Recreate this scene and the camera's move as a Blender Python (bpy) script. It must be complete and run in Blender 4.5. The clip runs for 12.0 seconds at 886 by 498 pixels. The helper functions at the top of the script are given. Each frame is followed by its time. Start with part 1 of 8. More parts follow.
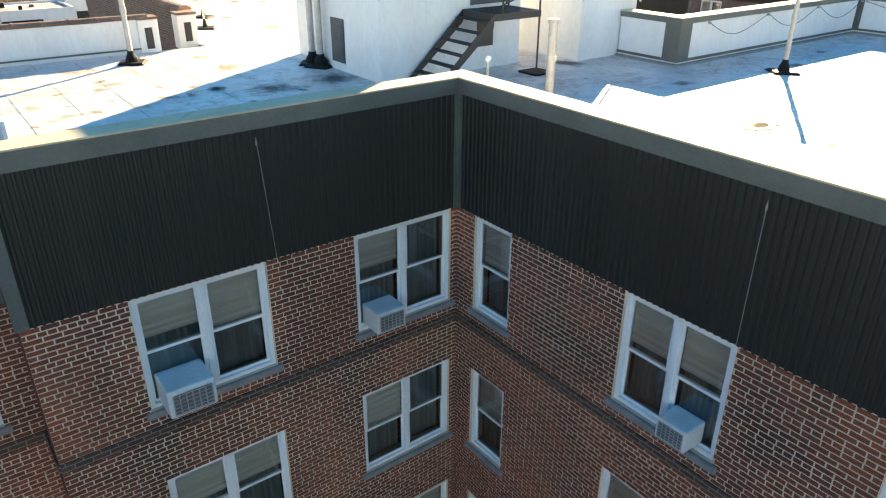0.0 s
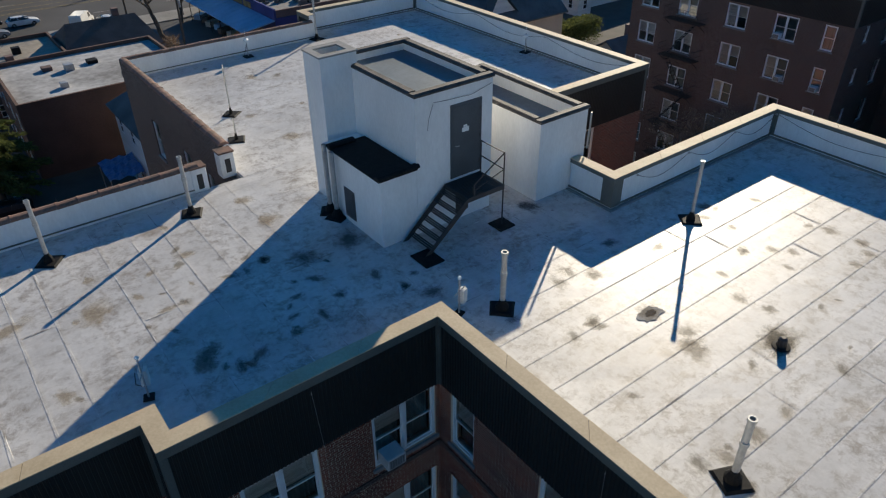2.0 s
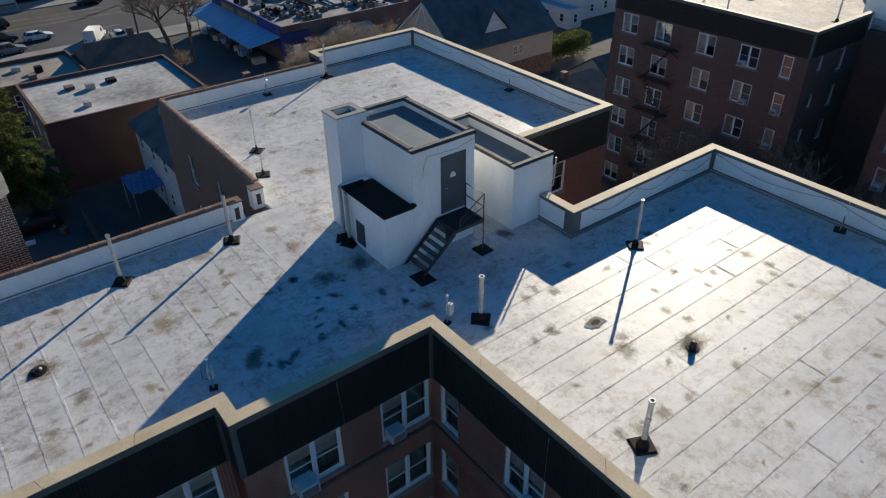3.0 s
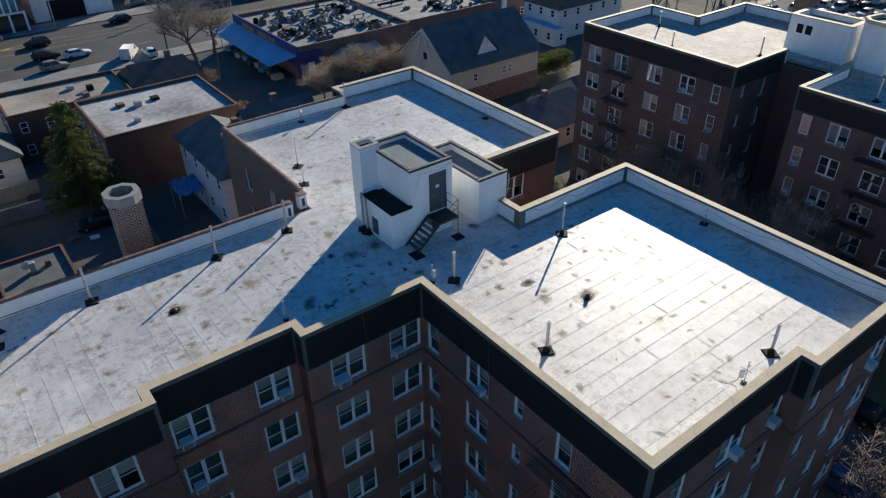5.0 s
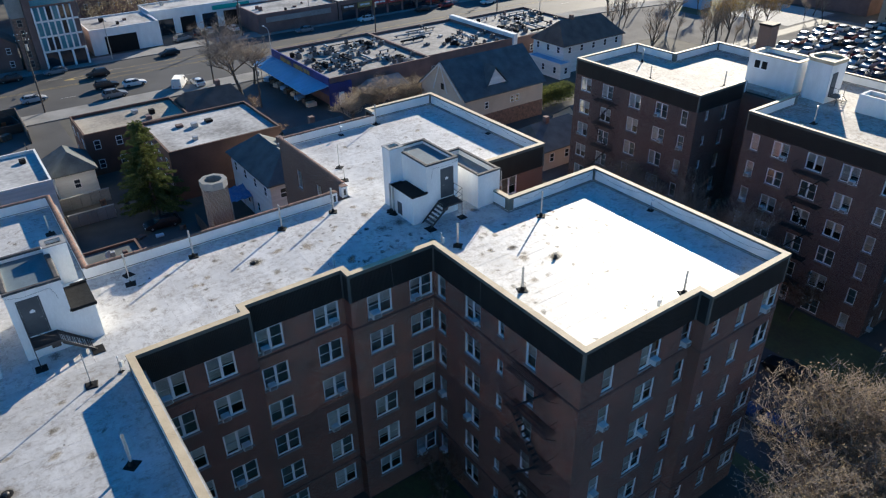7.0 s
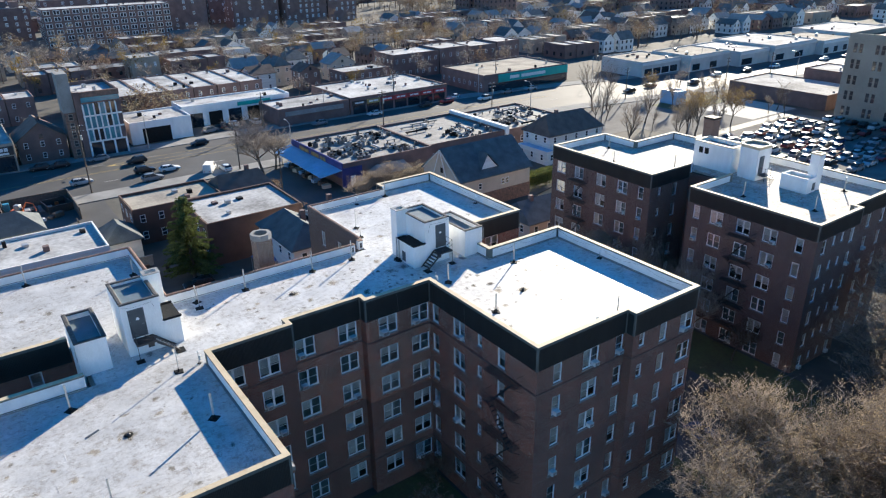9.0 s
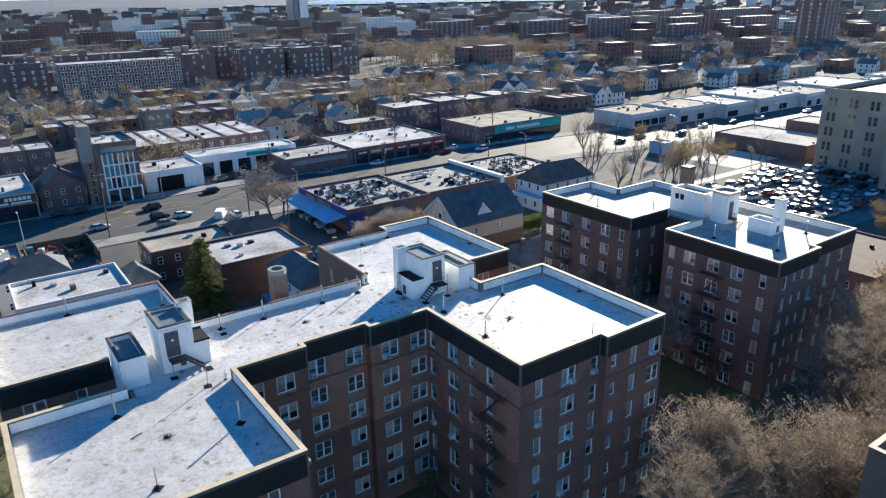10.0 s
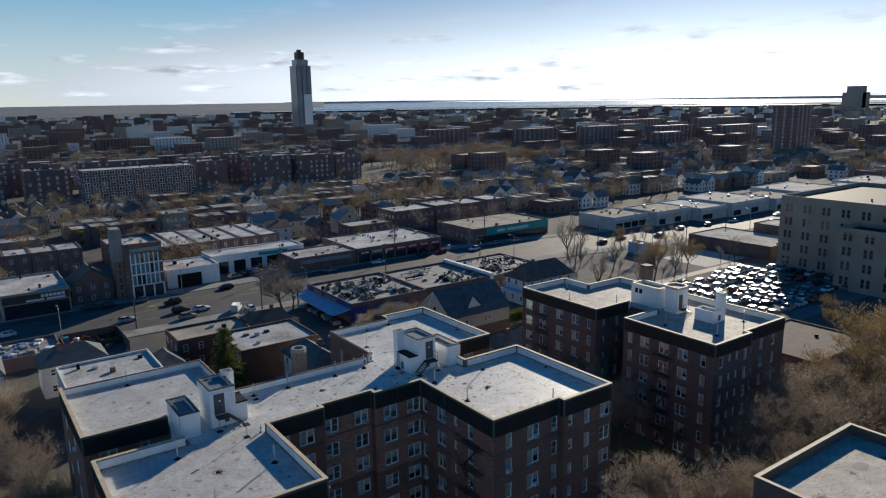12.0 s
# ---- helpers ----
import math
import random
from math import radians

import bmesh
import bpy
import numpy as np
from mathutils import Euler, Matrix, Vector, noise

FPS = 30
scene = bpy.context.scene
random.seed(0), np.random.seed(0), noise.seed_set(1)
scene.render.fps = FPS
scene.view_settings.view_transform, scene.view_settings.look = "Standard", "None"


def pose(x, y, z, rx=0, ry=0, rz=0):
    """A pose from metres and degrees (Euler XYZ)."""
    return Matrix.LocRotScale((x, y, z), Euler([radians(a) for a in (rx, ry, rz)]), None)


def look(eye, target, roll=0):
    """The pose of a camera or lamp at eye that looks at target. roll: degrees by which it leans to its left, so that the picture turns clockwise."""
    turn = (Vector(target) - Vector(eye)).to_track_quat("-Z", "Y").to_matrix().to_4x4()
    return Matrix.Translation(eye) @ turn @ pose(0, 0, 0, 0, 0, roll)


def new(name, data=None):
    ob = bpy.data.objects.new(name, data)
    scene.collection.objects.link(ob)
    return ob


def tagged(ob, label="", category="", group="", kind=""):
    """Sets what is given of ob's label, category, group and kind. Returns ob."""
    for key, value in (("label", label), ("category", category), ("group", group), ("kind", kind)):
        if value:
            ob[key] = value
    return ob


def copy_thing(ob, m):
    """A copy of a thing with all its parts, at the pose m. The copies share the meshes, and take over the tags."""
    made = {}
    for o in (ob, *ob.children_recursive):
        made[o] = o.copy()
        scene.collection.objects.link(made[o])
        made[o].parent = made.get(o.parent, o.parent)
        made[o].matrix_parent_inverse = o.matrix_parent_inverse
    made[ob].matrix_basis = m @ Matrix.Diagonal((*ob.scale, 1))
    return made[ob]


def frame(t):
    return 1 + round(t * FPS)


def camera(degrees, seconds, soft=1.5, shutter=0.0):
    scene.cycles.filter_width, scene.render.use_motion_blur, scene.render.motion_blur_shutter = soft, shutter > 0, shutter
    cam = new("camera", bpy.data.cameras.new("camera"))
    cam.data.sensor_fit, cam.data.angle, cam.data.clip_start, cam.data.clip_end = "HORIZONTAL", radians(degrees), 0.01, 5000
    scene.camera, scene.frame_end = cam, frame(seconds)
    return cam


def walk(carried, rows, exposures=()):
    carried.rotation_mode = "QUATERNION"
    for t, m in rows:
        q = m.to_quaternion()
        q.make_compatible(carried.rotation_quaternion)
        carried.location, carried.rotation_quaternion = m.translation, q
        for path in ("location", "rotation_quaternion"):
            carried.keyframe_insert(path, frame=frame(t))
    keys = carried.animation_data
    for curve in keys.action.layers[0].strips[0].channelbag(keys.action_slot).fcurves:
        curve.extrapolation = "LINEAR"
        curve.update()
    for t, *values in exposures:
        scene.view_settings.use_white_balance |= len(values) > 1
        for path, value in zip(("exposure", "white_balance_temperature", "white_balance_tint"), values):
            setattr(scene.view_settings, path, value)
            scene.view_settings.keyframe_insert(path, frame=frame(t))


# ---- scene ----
cam = camera(64.5, 12.0, soft=1.2)
PATH = [
    (0, (0.032, -0.103, 21.083), (1.119, 1.332, 20.21), 0.3),
    (0.5, (0.14, -0.265, 23.015), (1.204, 1.144, 22.074), -0.2),
    (1, (0.059, -0.458, 24.928), (1.102, 0.927, 23.932), -0.4),
    (1.5, (-0.123, -0.885, 26.908), (0.897, 0.473, 25.853), -0.6),
    (2, (-0.75, -1.775, 28.872), (0.253, -0.444, 27.768), -0.6),
    (2.5, (-1.713, -3.181, 30.676), (-0.711, -1.856, 29.563), -0.6),
    (3, (-2.851, -4.975, 32.417), (-1.847, -3.648, 31.308), -0.7),
    (5, (-8.734, -14.113, 38.801), (-7.737, -12.781, 37.691), -0.8),
    (5.5, (-10.442, -16.677, 39.839), (-9.453, -15.334, 38.736), -0.8),
    (6, (-12.108, -19.275, 40.722), (-11.126, -17.915, 39.633), -0.9),
    (6.5, (-13.862, -21.855, 41.537), (-12.881, -20.477, 40.47), -0.9),
    (8.5, (-21.514, -33.862, 44.855), (-20.483, -32.385, 43.985), -1.1),
    (9, (-23.501, -37.067, 45.735), (-22.453, -35.568, 44.926), -1.0),
    (9.5, (-25.545, -40.41, 46.684), (-24.481, -38.89, 45.938), -1.0),
    (10, (-27.74, -43.861, 47.641), (-26.662, -42.321, 46.959), -1.0),
    (10.5, (-30.031, -47.418, 48.616), (-28.937, -45.861, 47.999), -1.0),
    (11, (-32.311, -51.11, 49.685), (-31.204, -49.537, 49.134), -1.0),
    (11.5, (-34.63, -54.705, 50.735), (-33.51, -53.12, 50.252), -0.9),
    (12, (-36.867, -58.464, 51.648), (-35.737, -56.866, 51.235), -0.9),
]
EXPOSURES = [(0.0, 2.55, 8300, 10), (0.2, 2.3, 8000, 10), (0.45, 1.25, 6650, 10), (1.0, 0.58, 6200, 10), (1.5, 0.53, 6080, 10), (3.0, 0.53, 5800, 10), (5.5, 0.72, 5550, 10), (6.5, 0.98, 5550, 10), (8.5, 1.47, 5600, 10), (9.5, 1.6, 5600, 10), (10.5, 1.3, 5500, 10), (11.0, 0.86, 5450, 10), (12.0, 0.31, 5700, 10)]
walk(cam, [(t, look(eye, aim, roll)) for t, eye, aim, roll in PATH], EXPOSURES)

# ---- daylight: low late-autumn sun, ahead and to the side ----
SUN_AZ, SUN_EL = 32.5, 18.7
world = bpy.data.worlds.new("sky")
scene.world = world
world.use_nodes = True
wn = world.node_tree.nodes
sky = wn.new("ShaderNodeTexSky")
sky.sky_type, sky.sun_disc = "NISHITA", False
sky.sun_elevation, sky.sun_rotation = radians(SUN_EL), radians(90 - SUN_AZ)
sky.air_density, sky.dust_density, sky.ozone_density = 1.0, 0.05, 3.6
wl = world.node_tree.links.new


def wmath(op, a, b=0.0):
    k = wn.new("ShaderNodeMath")
    k.operation, k.use_clamp = op, True
    for s, v in zip(k.inputs, (a, b)):
        if isinstance(v, float):
            s.default_value = v
        else:
            wl(v, s)
    return k.outputs[0]


# pale haze low in the sky, and flat banks of small cloud
way = wn.new("ShaderNodeTexCoord").outputs["Generated"]
apart = wn.new("ShaderNodeSeparateXYZ")
wl(way, apart.inputs[0])
stretch = wn.new("ShaderNodeMapping")
stretch.inputs["Scale"].default_value = (6.0, 6.0, 34.0)
wl(way, stretch.inputs[0])
puff = wn.new("ShaderNodeTexNoise")
puff.inputs["Scale"].default_value, puff.inputs["Detail"].default_value, puff.inputs["Roughness"].default_value = 1.6, 7, 0.55
wl(stretch.outputs[0], puff.inputs["Vector"])
edge = wn.new("ShaderNodeMapRange")
edge.inputs[1].default_value, edge.inputs[2].default_value = 0.53, 0.66
wl(puff.outputs[0], edge.inputs[0])
low = wn.new("ShaderNodeMapRange")
low.inputs[1].default_value, low.inputs[2].default_value, low.inputs[3].default_value, low.inputs[4].default_value = 0.05, 0.11, 1.0, 0.10
wl(apart.outputs[2], low.inputs[0])
haze = wn.new("ShaderNodeMapRange")
haze.inputs[1].default_value, haze.inputs[2].default_value, haze.inputs[3].default_value, haze.inputs[4].default_value = 0.05, 0.26, 0.9, 0.0
wl(apart.outputs[2], haze.inputs[0])
tone = wn.new("ShaderNodeValToRGB")
tone.color_ramp.elements[0].position, tone.color_ramp.elements[0].color = 0.0, (0.96, 0.95, 0.83, 1)
tone.color_ramp.elements[1].position, tone.color_ramp.elements[1].color = 0.14, (0.47, 0.69, 0.77, 1)
wl(apart.outputs[2], tone.inputs[0])
pale = wn.new("ShaderNodeVectorMath")
pale.operation = "SCALE"
pale.inputs[3].default_value = 10.2
wl(tone.outputs[0], pale.inputs[0])
deep = wn.new("ShaderNodeHueSaturation")
deep.inputs["Saturation"].default_value = 1.42
wl(sky.outputs[0], deep.inputs["Color"])
grey = wn.new("ShaderNodeRGBToBW")
wl(sky.outputs[0], grey.inputs[0])
cap = wn.new("ShaderNodeMath")
cap.operation = "MINIMUM"
cap.inputs[1].default_value = 16.0
wl(grey.outputs[0], cap.inputs[0])
# bright tops and grey undersides
belly = wn.new("ShaderNodeTexNoise")
belly.inputs["Scale"].default_value, belly.inputs["Detail"].default_value = 3.1, 5
wl(stretch.outputs[0], belly.inputs["Vector"])
shade = wn.new("ShaderNodeMapRange")
shade.inputs[1].default_value, shade.inputs[2].default_value, shade.inputs[3].default_value, shade.inputs[4].default_value = 0.38, 0.58, 0.72, 1.6
wl(belly.outputs[0], shade.inputs[0])
lit = wn.new("ShaderNodeMath")
lit.operation = "MULTIPLY"
lum = wn.new("ShaderNodeRGBToBW")
wl(pale.outputs[0], lum.inputs[0])
topl = wn.new("ShaderNodeMath")
topl.operation = "MAXIMUM"
wl(lum.outputs[0], topl.inputs[0])
wl(cap.outputs[0], topl.inputs[1])
wl(topl.outputs[0], lit.inputs[0])
wl(shade.outputs[0], lit.inputs[1])
clouds = wmath("MULTIPLY", edge.outputs[0], low.outputs[0])
hazed = wn.new("ShaderNodeMix")
hazed.data_type = "RGBA"
wl(haze.outputs[0], hazed.inputs[0])
wl(deep.outputs[0], hazed.inputs[6])
bright = wn.new("ShaderNodeMix")
bright.data_type, bright.blend_type = "RGBA", "LIGHTEN"
bright.inputs[0].default_value = 1.0
wl(pale.outputs[0], bright.inputs[6])
glow = wn.new("ShaderNodeMath")
glow.operation, glow.inputs[1].default_value, glow.inputs[2].default_value = "MULTIPLY_ADD", 2.7, -9.5
wl(cap.outputs[0], glow.inputs[0])
wl(glow.outputs[0], bright.inputs[7])
wl(bright.outputs[2], hazed.inputs[7])
blend = wn.new("ShaderNodeMix")
blend.data_type = "RGBA"
wl(clouds, blend.inputs[0])
wl(hazed.outputs[2], blend.inputs[6])
wl(lit.outputs[0], blend.inputs[7])
wl(blend.outputs[2], wn["Background"].inputs[0])
wn["Background"].inputs[1].default_value = 0.06
sun = new("sun", bpy.data.lights.new("sun", "SUN"))
sun.data.energy, sun.data.angle, sun.data.color = 4.5, radians(0.55), (1.0, 0.83, 0.585)
a, e = radians(SUN_AZ), radians(SUN_EL)
sun.matrix_world = look((math.cos(a) * math.cos(e) * 300, math.sin(a) * math.cos(e) * 300, math.sin(e) * 300), (0, 0, 0))
GROUND = -1.5


# ---- materials ----
def mat(name, base, dark=None, rough=0.8, metal=0.0, scale=1.5, fine=25.0, bump=0.15, rand=0.0, spec=0.5, stretch=(1, 1, 1)):
    """Two scales of noise between base and dark, fine relief, and a random shift from object to object."""
    m = bpy.data.materials.new(name)
    m.use_nodes = True
    nt = m.node_tree
    n, link = nt.nodes, nt.links.new
    b = n["Principled BSDF"]
    dark = dark or tuple(0.6 * c for c in base)
    tc = n.new("ShaderNodeTexCoord")
    mp = n.new("ShaderNodeMapping")
    mp.inputs["Scale"].default_value = stretch
    link(tc.outputs["Object"], mp.inputs[0])
    n1, n2 = n.new("ShaderNodeTexNoise"), n.new("ShaderNodeTexNoise")
    n1.inputs["Scale"].default_value, n1.inputs["Detail"].default_value = scale, 6
    n2.inputs["Scale"].default_value, n2.inputs["Detail"].default_value = fine, 4
    link(mp.outputs[0], n1.inputs["Vector"])
    link(mp.outputs[0], n2.inputs["Vector"])
    mx = n.new("ShaderNodeMath")
    mx.operation = "MULTIPLY_ADD"
    link(n1.outputs[0], mx.inputs[0])
    mx.inputs[1].default_value = 0.65
    sc = n.new("ShaderNodeMath")
    sc.operation = "MULTIPLY"
    sc.inputs[1].default_value = 0.35
    link(n2.outputs[0], sc.inputs[0])
    link(sc.outputs[0], mx.inputs[2])
    ramp = n.new("ShaderNodeValToRGB")
    ramp.color_ramp.elements[0].position, ramp.color_ramp.elements[1].position = 0.36, 0.62
    ramp.color_ramp.elements[0].color, ramp.color_ramp.elements[1].color = (*dark, 1), (*base, 1)
    link(mx.outputs[0], ramp.inputs[0])
    out = ramp.outputs[0]
    if rand:
        oi = n.new("ShaderNodeObjectInfo")
        gi = n.new("ShaderNodeNewGeometry")
        ad = n.new("ShaderNodeMath")
        ad.operation = "ADD"
        link(oi.outputs["Random"], ad.inputs[0])
        link(gi.outputs["Random Per Island"], ad.inputs[1])
        mr = n.new("ShaderNodeMapRange")
        mr.inputs[1].default_value, mr.inputs[2].default_value = 0.0, 2.0
        mr.inputs[3].default_value, mr.inputs[4].default_value = 1 - rand, 1 + rand
        link(ad.outputs[0], mr.inputs[0])
        hs = n.new("ShaderNodeHueSaturation")
        link(mr.outputs[0], hs.inputs["Value"])
        link(out, hs.inputs["Color"])
        out = hs.outputs[0]
    link(out, b.inputs["Base Color"])
    b.inputs["Roughness"].default_value, b.inputs["Metallic"].default_value = rough, metal
    b.inputs["Specular IOR Level"].default_value = spec
    if bump:
        bp = n.new("ShaderNodeBump")
        bp.inputs["Strength"].default_value, bp.inputs["Distance"].default_value = bump, 0.03
        link(mx.outputs[0], bp.inputs["Height"])
        link(bp.outputs[0], b.inputs["Normal"])
    return m


def brick_mat(name, c1, c2, mortar, size=1.0):
    """A brick wall seen from farther off: courses in world scale, on walls along x and along y."""
    m = mat(name, c1, c2, rough=0.9, scale=0.4, fine=30, bump=0.0)
    nt = m.node_tree
    n, link = nt.nodes, nt.links.new
    b = n["Principled BSDF"]
    tc = n.new("ShaderNodeTexCoord")
    sp, cb, ad = n.new("ShaderNodeSeparateXYZ"), n.new("ShaderNodeCombineXYZ"), n.new("ShaderNodeMath")
    link(tc.outputs["Object"], sp.inputs[0])
    link(sp.outputs[0], ad.inputs[0])
    link(sp.outputs[1], ad.inputs[1])
    link(ad.outputs[0], cb.inputs[0])
    link(sp.outputs[2], cb.inputs[1])
    br = n.new("ShaderNodeTexBrick")
    link(cb.outputs[0], br.inputs["Vector"])
    for k, v in (("Scale", 1.0), ("Mortar Size", 0.008 * size), ("Brick Width", 0.215 * size), ("Row Height", 0.075 * size), ("Bias", 0.0)):
        br.inputs[k].default_value = v
    br.inputs["Color1"].default_value, br.inputs["Color2"].default_value = (0.65, 0.65, 0.65, 1), (1.25, 1.2, 1.15, 1)
    mul = n.new("ShaderNodeMix")
    mul.data_type, mul.blend_type = "RGBA", "MULTIPLY"
    mul.inputs[0].default_value = 1.0
    src = b.inputs["Base Color"].links[0].from_socket
    link(src, mul.inputs[6])
    link(br.outputs["Color"], mul.inputs[7])
    fin = n.new("ShaderNodeMix")
    fin.data_type = "RGBA"
    link(br.outputs["Fac"], fin.inputs[0])
    link(mul.outputs[2], fin.inputs[6])
    fin.inputs[7].default_value = (*mortar, 1)
    link(fin.outputs[2], b.inputs["Base Color"])
    bp = n.new("ShaderNodeBump")
    bp.inputs["Strength"].default_value, bp.inputs["Distance"].default_value, bp.invert = 0.5, 0.01, True
    link(br.outputs["Fac"], bp.inputs["Height"])
    link(bp.outputs[0], b.inputs["Normal"])
    return m


def roof_mat(name, base, stain, grey, spots=1.0, rough=0.75, spec=0.2):
    """Aluminium-coated roofing: chalky mottling, smears along the sheets, clustered dirt and small dried puddles."""
    m = mat(name, base, grey, rough=rough, scale=0.55, fine=11, bump=0.22, rand=0.06, spec=spec)
    nt = m.node_tree
    n, link = nt.nodes, nt.links.new
    b = n["Principled BSDF"]
    tc = n.new("ShaderNodeTexCoord")

    def noise(scale, detail, rough, vec=None, stretch=None):
        k = n.new("ShaderNodeTexNoise")
        k.inputs["Scale"].default_value, k.inputs["Detail"].default_value, k.inputs["Roughness"].default_value = scale, detail, rough
        src = vec or tc.outputs["Object"]
        if stretch:
            mp = n.new("ShaderNodeMapping")
            mp.inputs["Scale"].default_value = stretch
            link(src, mp.inputs[0])
            src = mp.outputs[0]
        link(src, k.inputs["Vector"])
        return k.outputs[0]

    def step(v, lo, hi, top=1.0):
        k = n.new("ShaderNodeMapRange")
        k.inputs[1].default_value, k.inputs[2].default_value, k.inputs[4].default_value = lo, hi, top
        link(v, k.inputs[0])
        return k.outputs[0]

    def op(kind, a, c):
        k = n.new("ShaderNodeMath")
        k.operation = kind
        for s, v in zip(k.inputs, (a, c)):
            if isinstance(v, float):
                s.default_value = v
            else:
                link(v, s)
        return k.outputs[0]

    def over(col, fac, tint):
        k = n.new("ShaderNodeMix")
        k.data_type = "RGBA"
        link(fac, k.inputs[0])
        link(col, k.inputs[6])
        k.inputs[7].default_value = (*tint, 1)
        return k.outputs[2]

    wob = n.new("ShaderNodeTexNoise")
    wob.inputs["Scale"].default_value, wob.inputs["Detail"].default_value = 3.0, 6
    link(tc.outputs["Object"], wob.inputs["Vector"])
    warp = n.new("ShaderNodeMixRGB")
    warp.blend_type = "LINEAR_LIGHT"
    warp.inputs[0].default_value = 0.16
    link(tc.outputs["Object"], warp.inputs[1])
    link(wob.outputs["Color"], warp.inputs[2])
    col = b.inputs["Base Color"].links[0].from_socket
    # grey worn areas, several metres across
    worn = step(noise(0.3, 9, 0.75), 0.44, 0.62, 0.55 * spots)
    col = over(col, worn, tuple(0.62 * c for c in base))
    # smears along and across the sheets
    for st in ((0.35, 4.5, 1.0), (4.5, 0.35, 1.0)):
        sm = op("MULTIPLY", step(noise(1.0, 8, 0.75, stretch=st), 0.52, 0.66), step(noise(0.5, 3, 0.5), 0.42, 0.60, 0.55 * spots))
        col = over(col, sm, tuple(0.45 * c + 0.55 * d for c, d in zip(stain, base)))
    # small dried puddles: brown halo, darker heart
    for sc, part_of, tint, lo, hi in ((0.62, 0.62, tuple(2.6 * c for c in stain), 0.32, 0.10), (0.62, 0.62, tuple(1.3 * c for c in stain), 0.19, 0.06), (2.3, 0.7, stain, 0.17, 0.05)):
        vo = n.new("ShaderNodeTexVoronoi")
        vo.inputs["Scale"].default_value, vo.inputs["Randomness"].default_value = sc, 0.9
        link(warp.outputs[0], vo.inputs["Vector"])
        sep = n.new("ShaderNodeSeparateColor")
        link(vo.outputs["Color"], sep.inputs[0])
        ring = op("MULTIPLY", step(vo.outputs["Distance"], lo, hi), step(sep.outputs[0], part_of, part_of + 0.25, 0.8 * spots))
        ring = op("MULTIPLY", ring, step(noise(5.0, 6, 0.7), 0.32, 0.6))
        col = over(col, ring, tint)
    # crumbly dark dirt gathered in patches
    dirt = op("MULTIPLY", step(noise(3.2, 10, 0.8, warp.outputs[0]), 0.47, 0.62), step(noise(0.4, 5, 0.65), 0.36, 0.56, 0.75 * spots))
    col = over(col, dirt, tuple(1.5 * c for c in stain))
    scuff = op("MULTIPLY", step(noise(1.6, 6, 0.7, warp.outputs[0], (0.6, 1.6, 1.0)), 0.54, 0.64), step(noise(0.7, 3, 0.6), 0.48, 0.6, 0.7 * spots))
    col = over(col, scuff, tuple(1.8 * c for c in stain))
    link(col, b.inputs["Base Color"])
    return m


def leaf_mat(name, base, dark, through_light=0.45, rand=0.45):
    """Thin leaves and twigs: part of the light shines through."""
    m = mat(name, base, dark, rough=0.85, scale=0.6, fine=6, bump=0, rand=rand, spec=0.2)
    n, link = m.node_tree.nodes, m.node_tree.links.new
    b = n["Principled BSDF"]
    tl, mx = n.new("ShaderNodeBsdfTranslucent"), n.new("ShaderNodeMixShader")
    link(b.inputs["Base Color"].links[0].from_socket, tl.inputs[0])
    mx.inputs[0].default_value = through_light
    link(b.outputs[0], mx.inputs[1])
    link(tl.outputs[0], mx.inputs[2])
    link(mx.outputs[0], n["Material Output"].inputs[0])
    return m


def stain_mat(name, tint):
    """A soft-edged dirt mark on a small sheet: it fades out towards the rim."""
    m = bpy.data.materials.new(name)
    m.use_nodes = True
    n, link = m.node_tree.nodes, m.node_tree.links.new
    b = n["Principled BSDF"]
    b.inputs["Base Color"].default_value, b.inputs["Roughness"].default_value = (*tint, 1), 0.9
    b.inputs["Specular IOR Level"].default_value = 0.05
    tc, gr, ns, oi, mp, ad = (n.new("ShaderNode" + k) for k in ("TexCoord", "TexGradient", "TexNoise", "ObjectInfo", "MapRange", "Math"))
    gr.gradient_type = "SPHERICAL"
    link(tc.outputs["Object"], gr.inputs[0])
    ns.noise_dimensions = "4D"
    link(tc.outputs["Object"], ns.inputs["Vector"])
    sc = n.new("ShaderNodeMath")
    sc.operation, sc.inputs[1].default_value = "MULTIPLY", 50.0
    link(oi.outputs["Random"], sc.inputs[0])
    link(sc.outputs[0], ns.inputs["W"])
    ns.inputs["Scale"].default_value, ns.inputs["Detail"].default_value, ns.inputs["Roughness"].default_value = 2.2, 8, 0.7
    ad.operation = "MULTIPLY_ADD"
    link(ns.outputs[0], ad.inputs[0])
    ad.inputs[1].default_value = 1.9
    link(gr.outputs[0], ad.inputs[2])
    mp.inputs[1].default_value, mp.inputs[2].default_value, mp.inputs[4].default_value = 1.26, 1.74, 0.60
    link(ad.outputs[0], mp.inputs[0])
    link(mp.outputs[0], b.inputs["Alpha"])
    return m


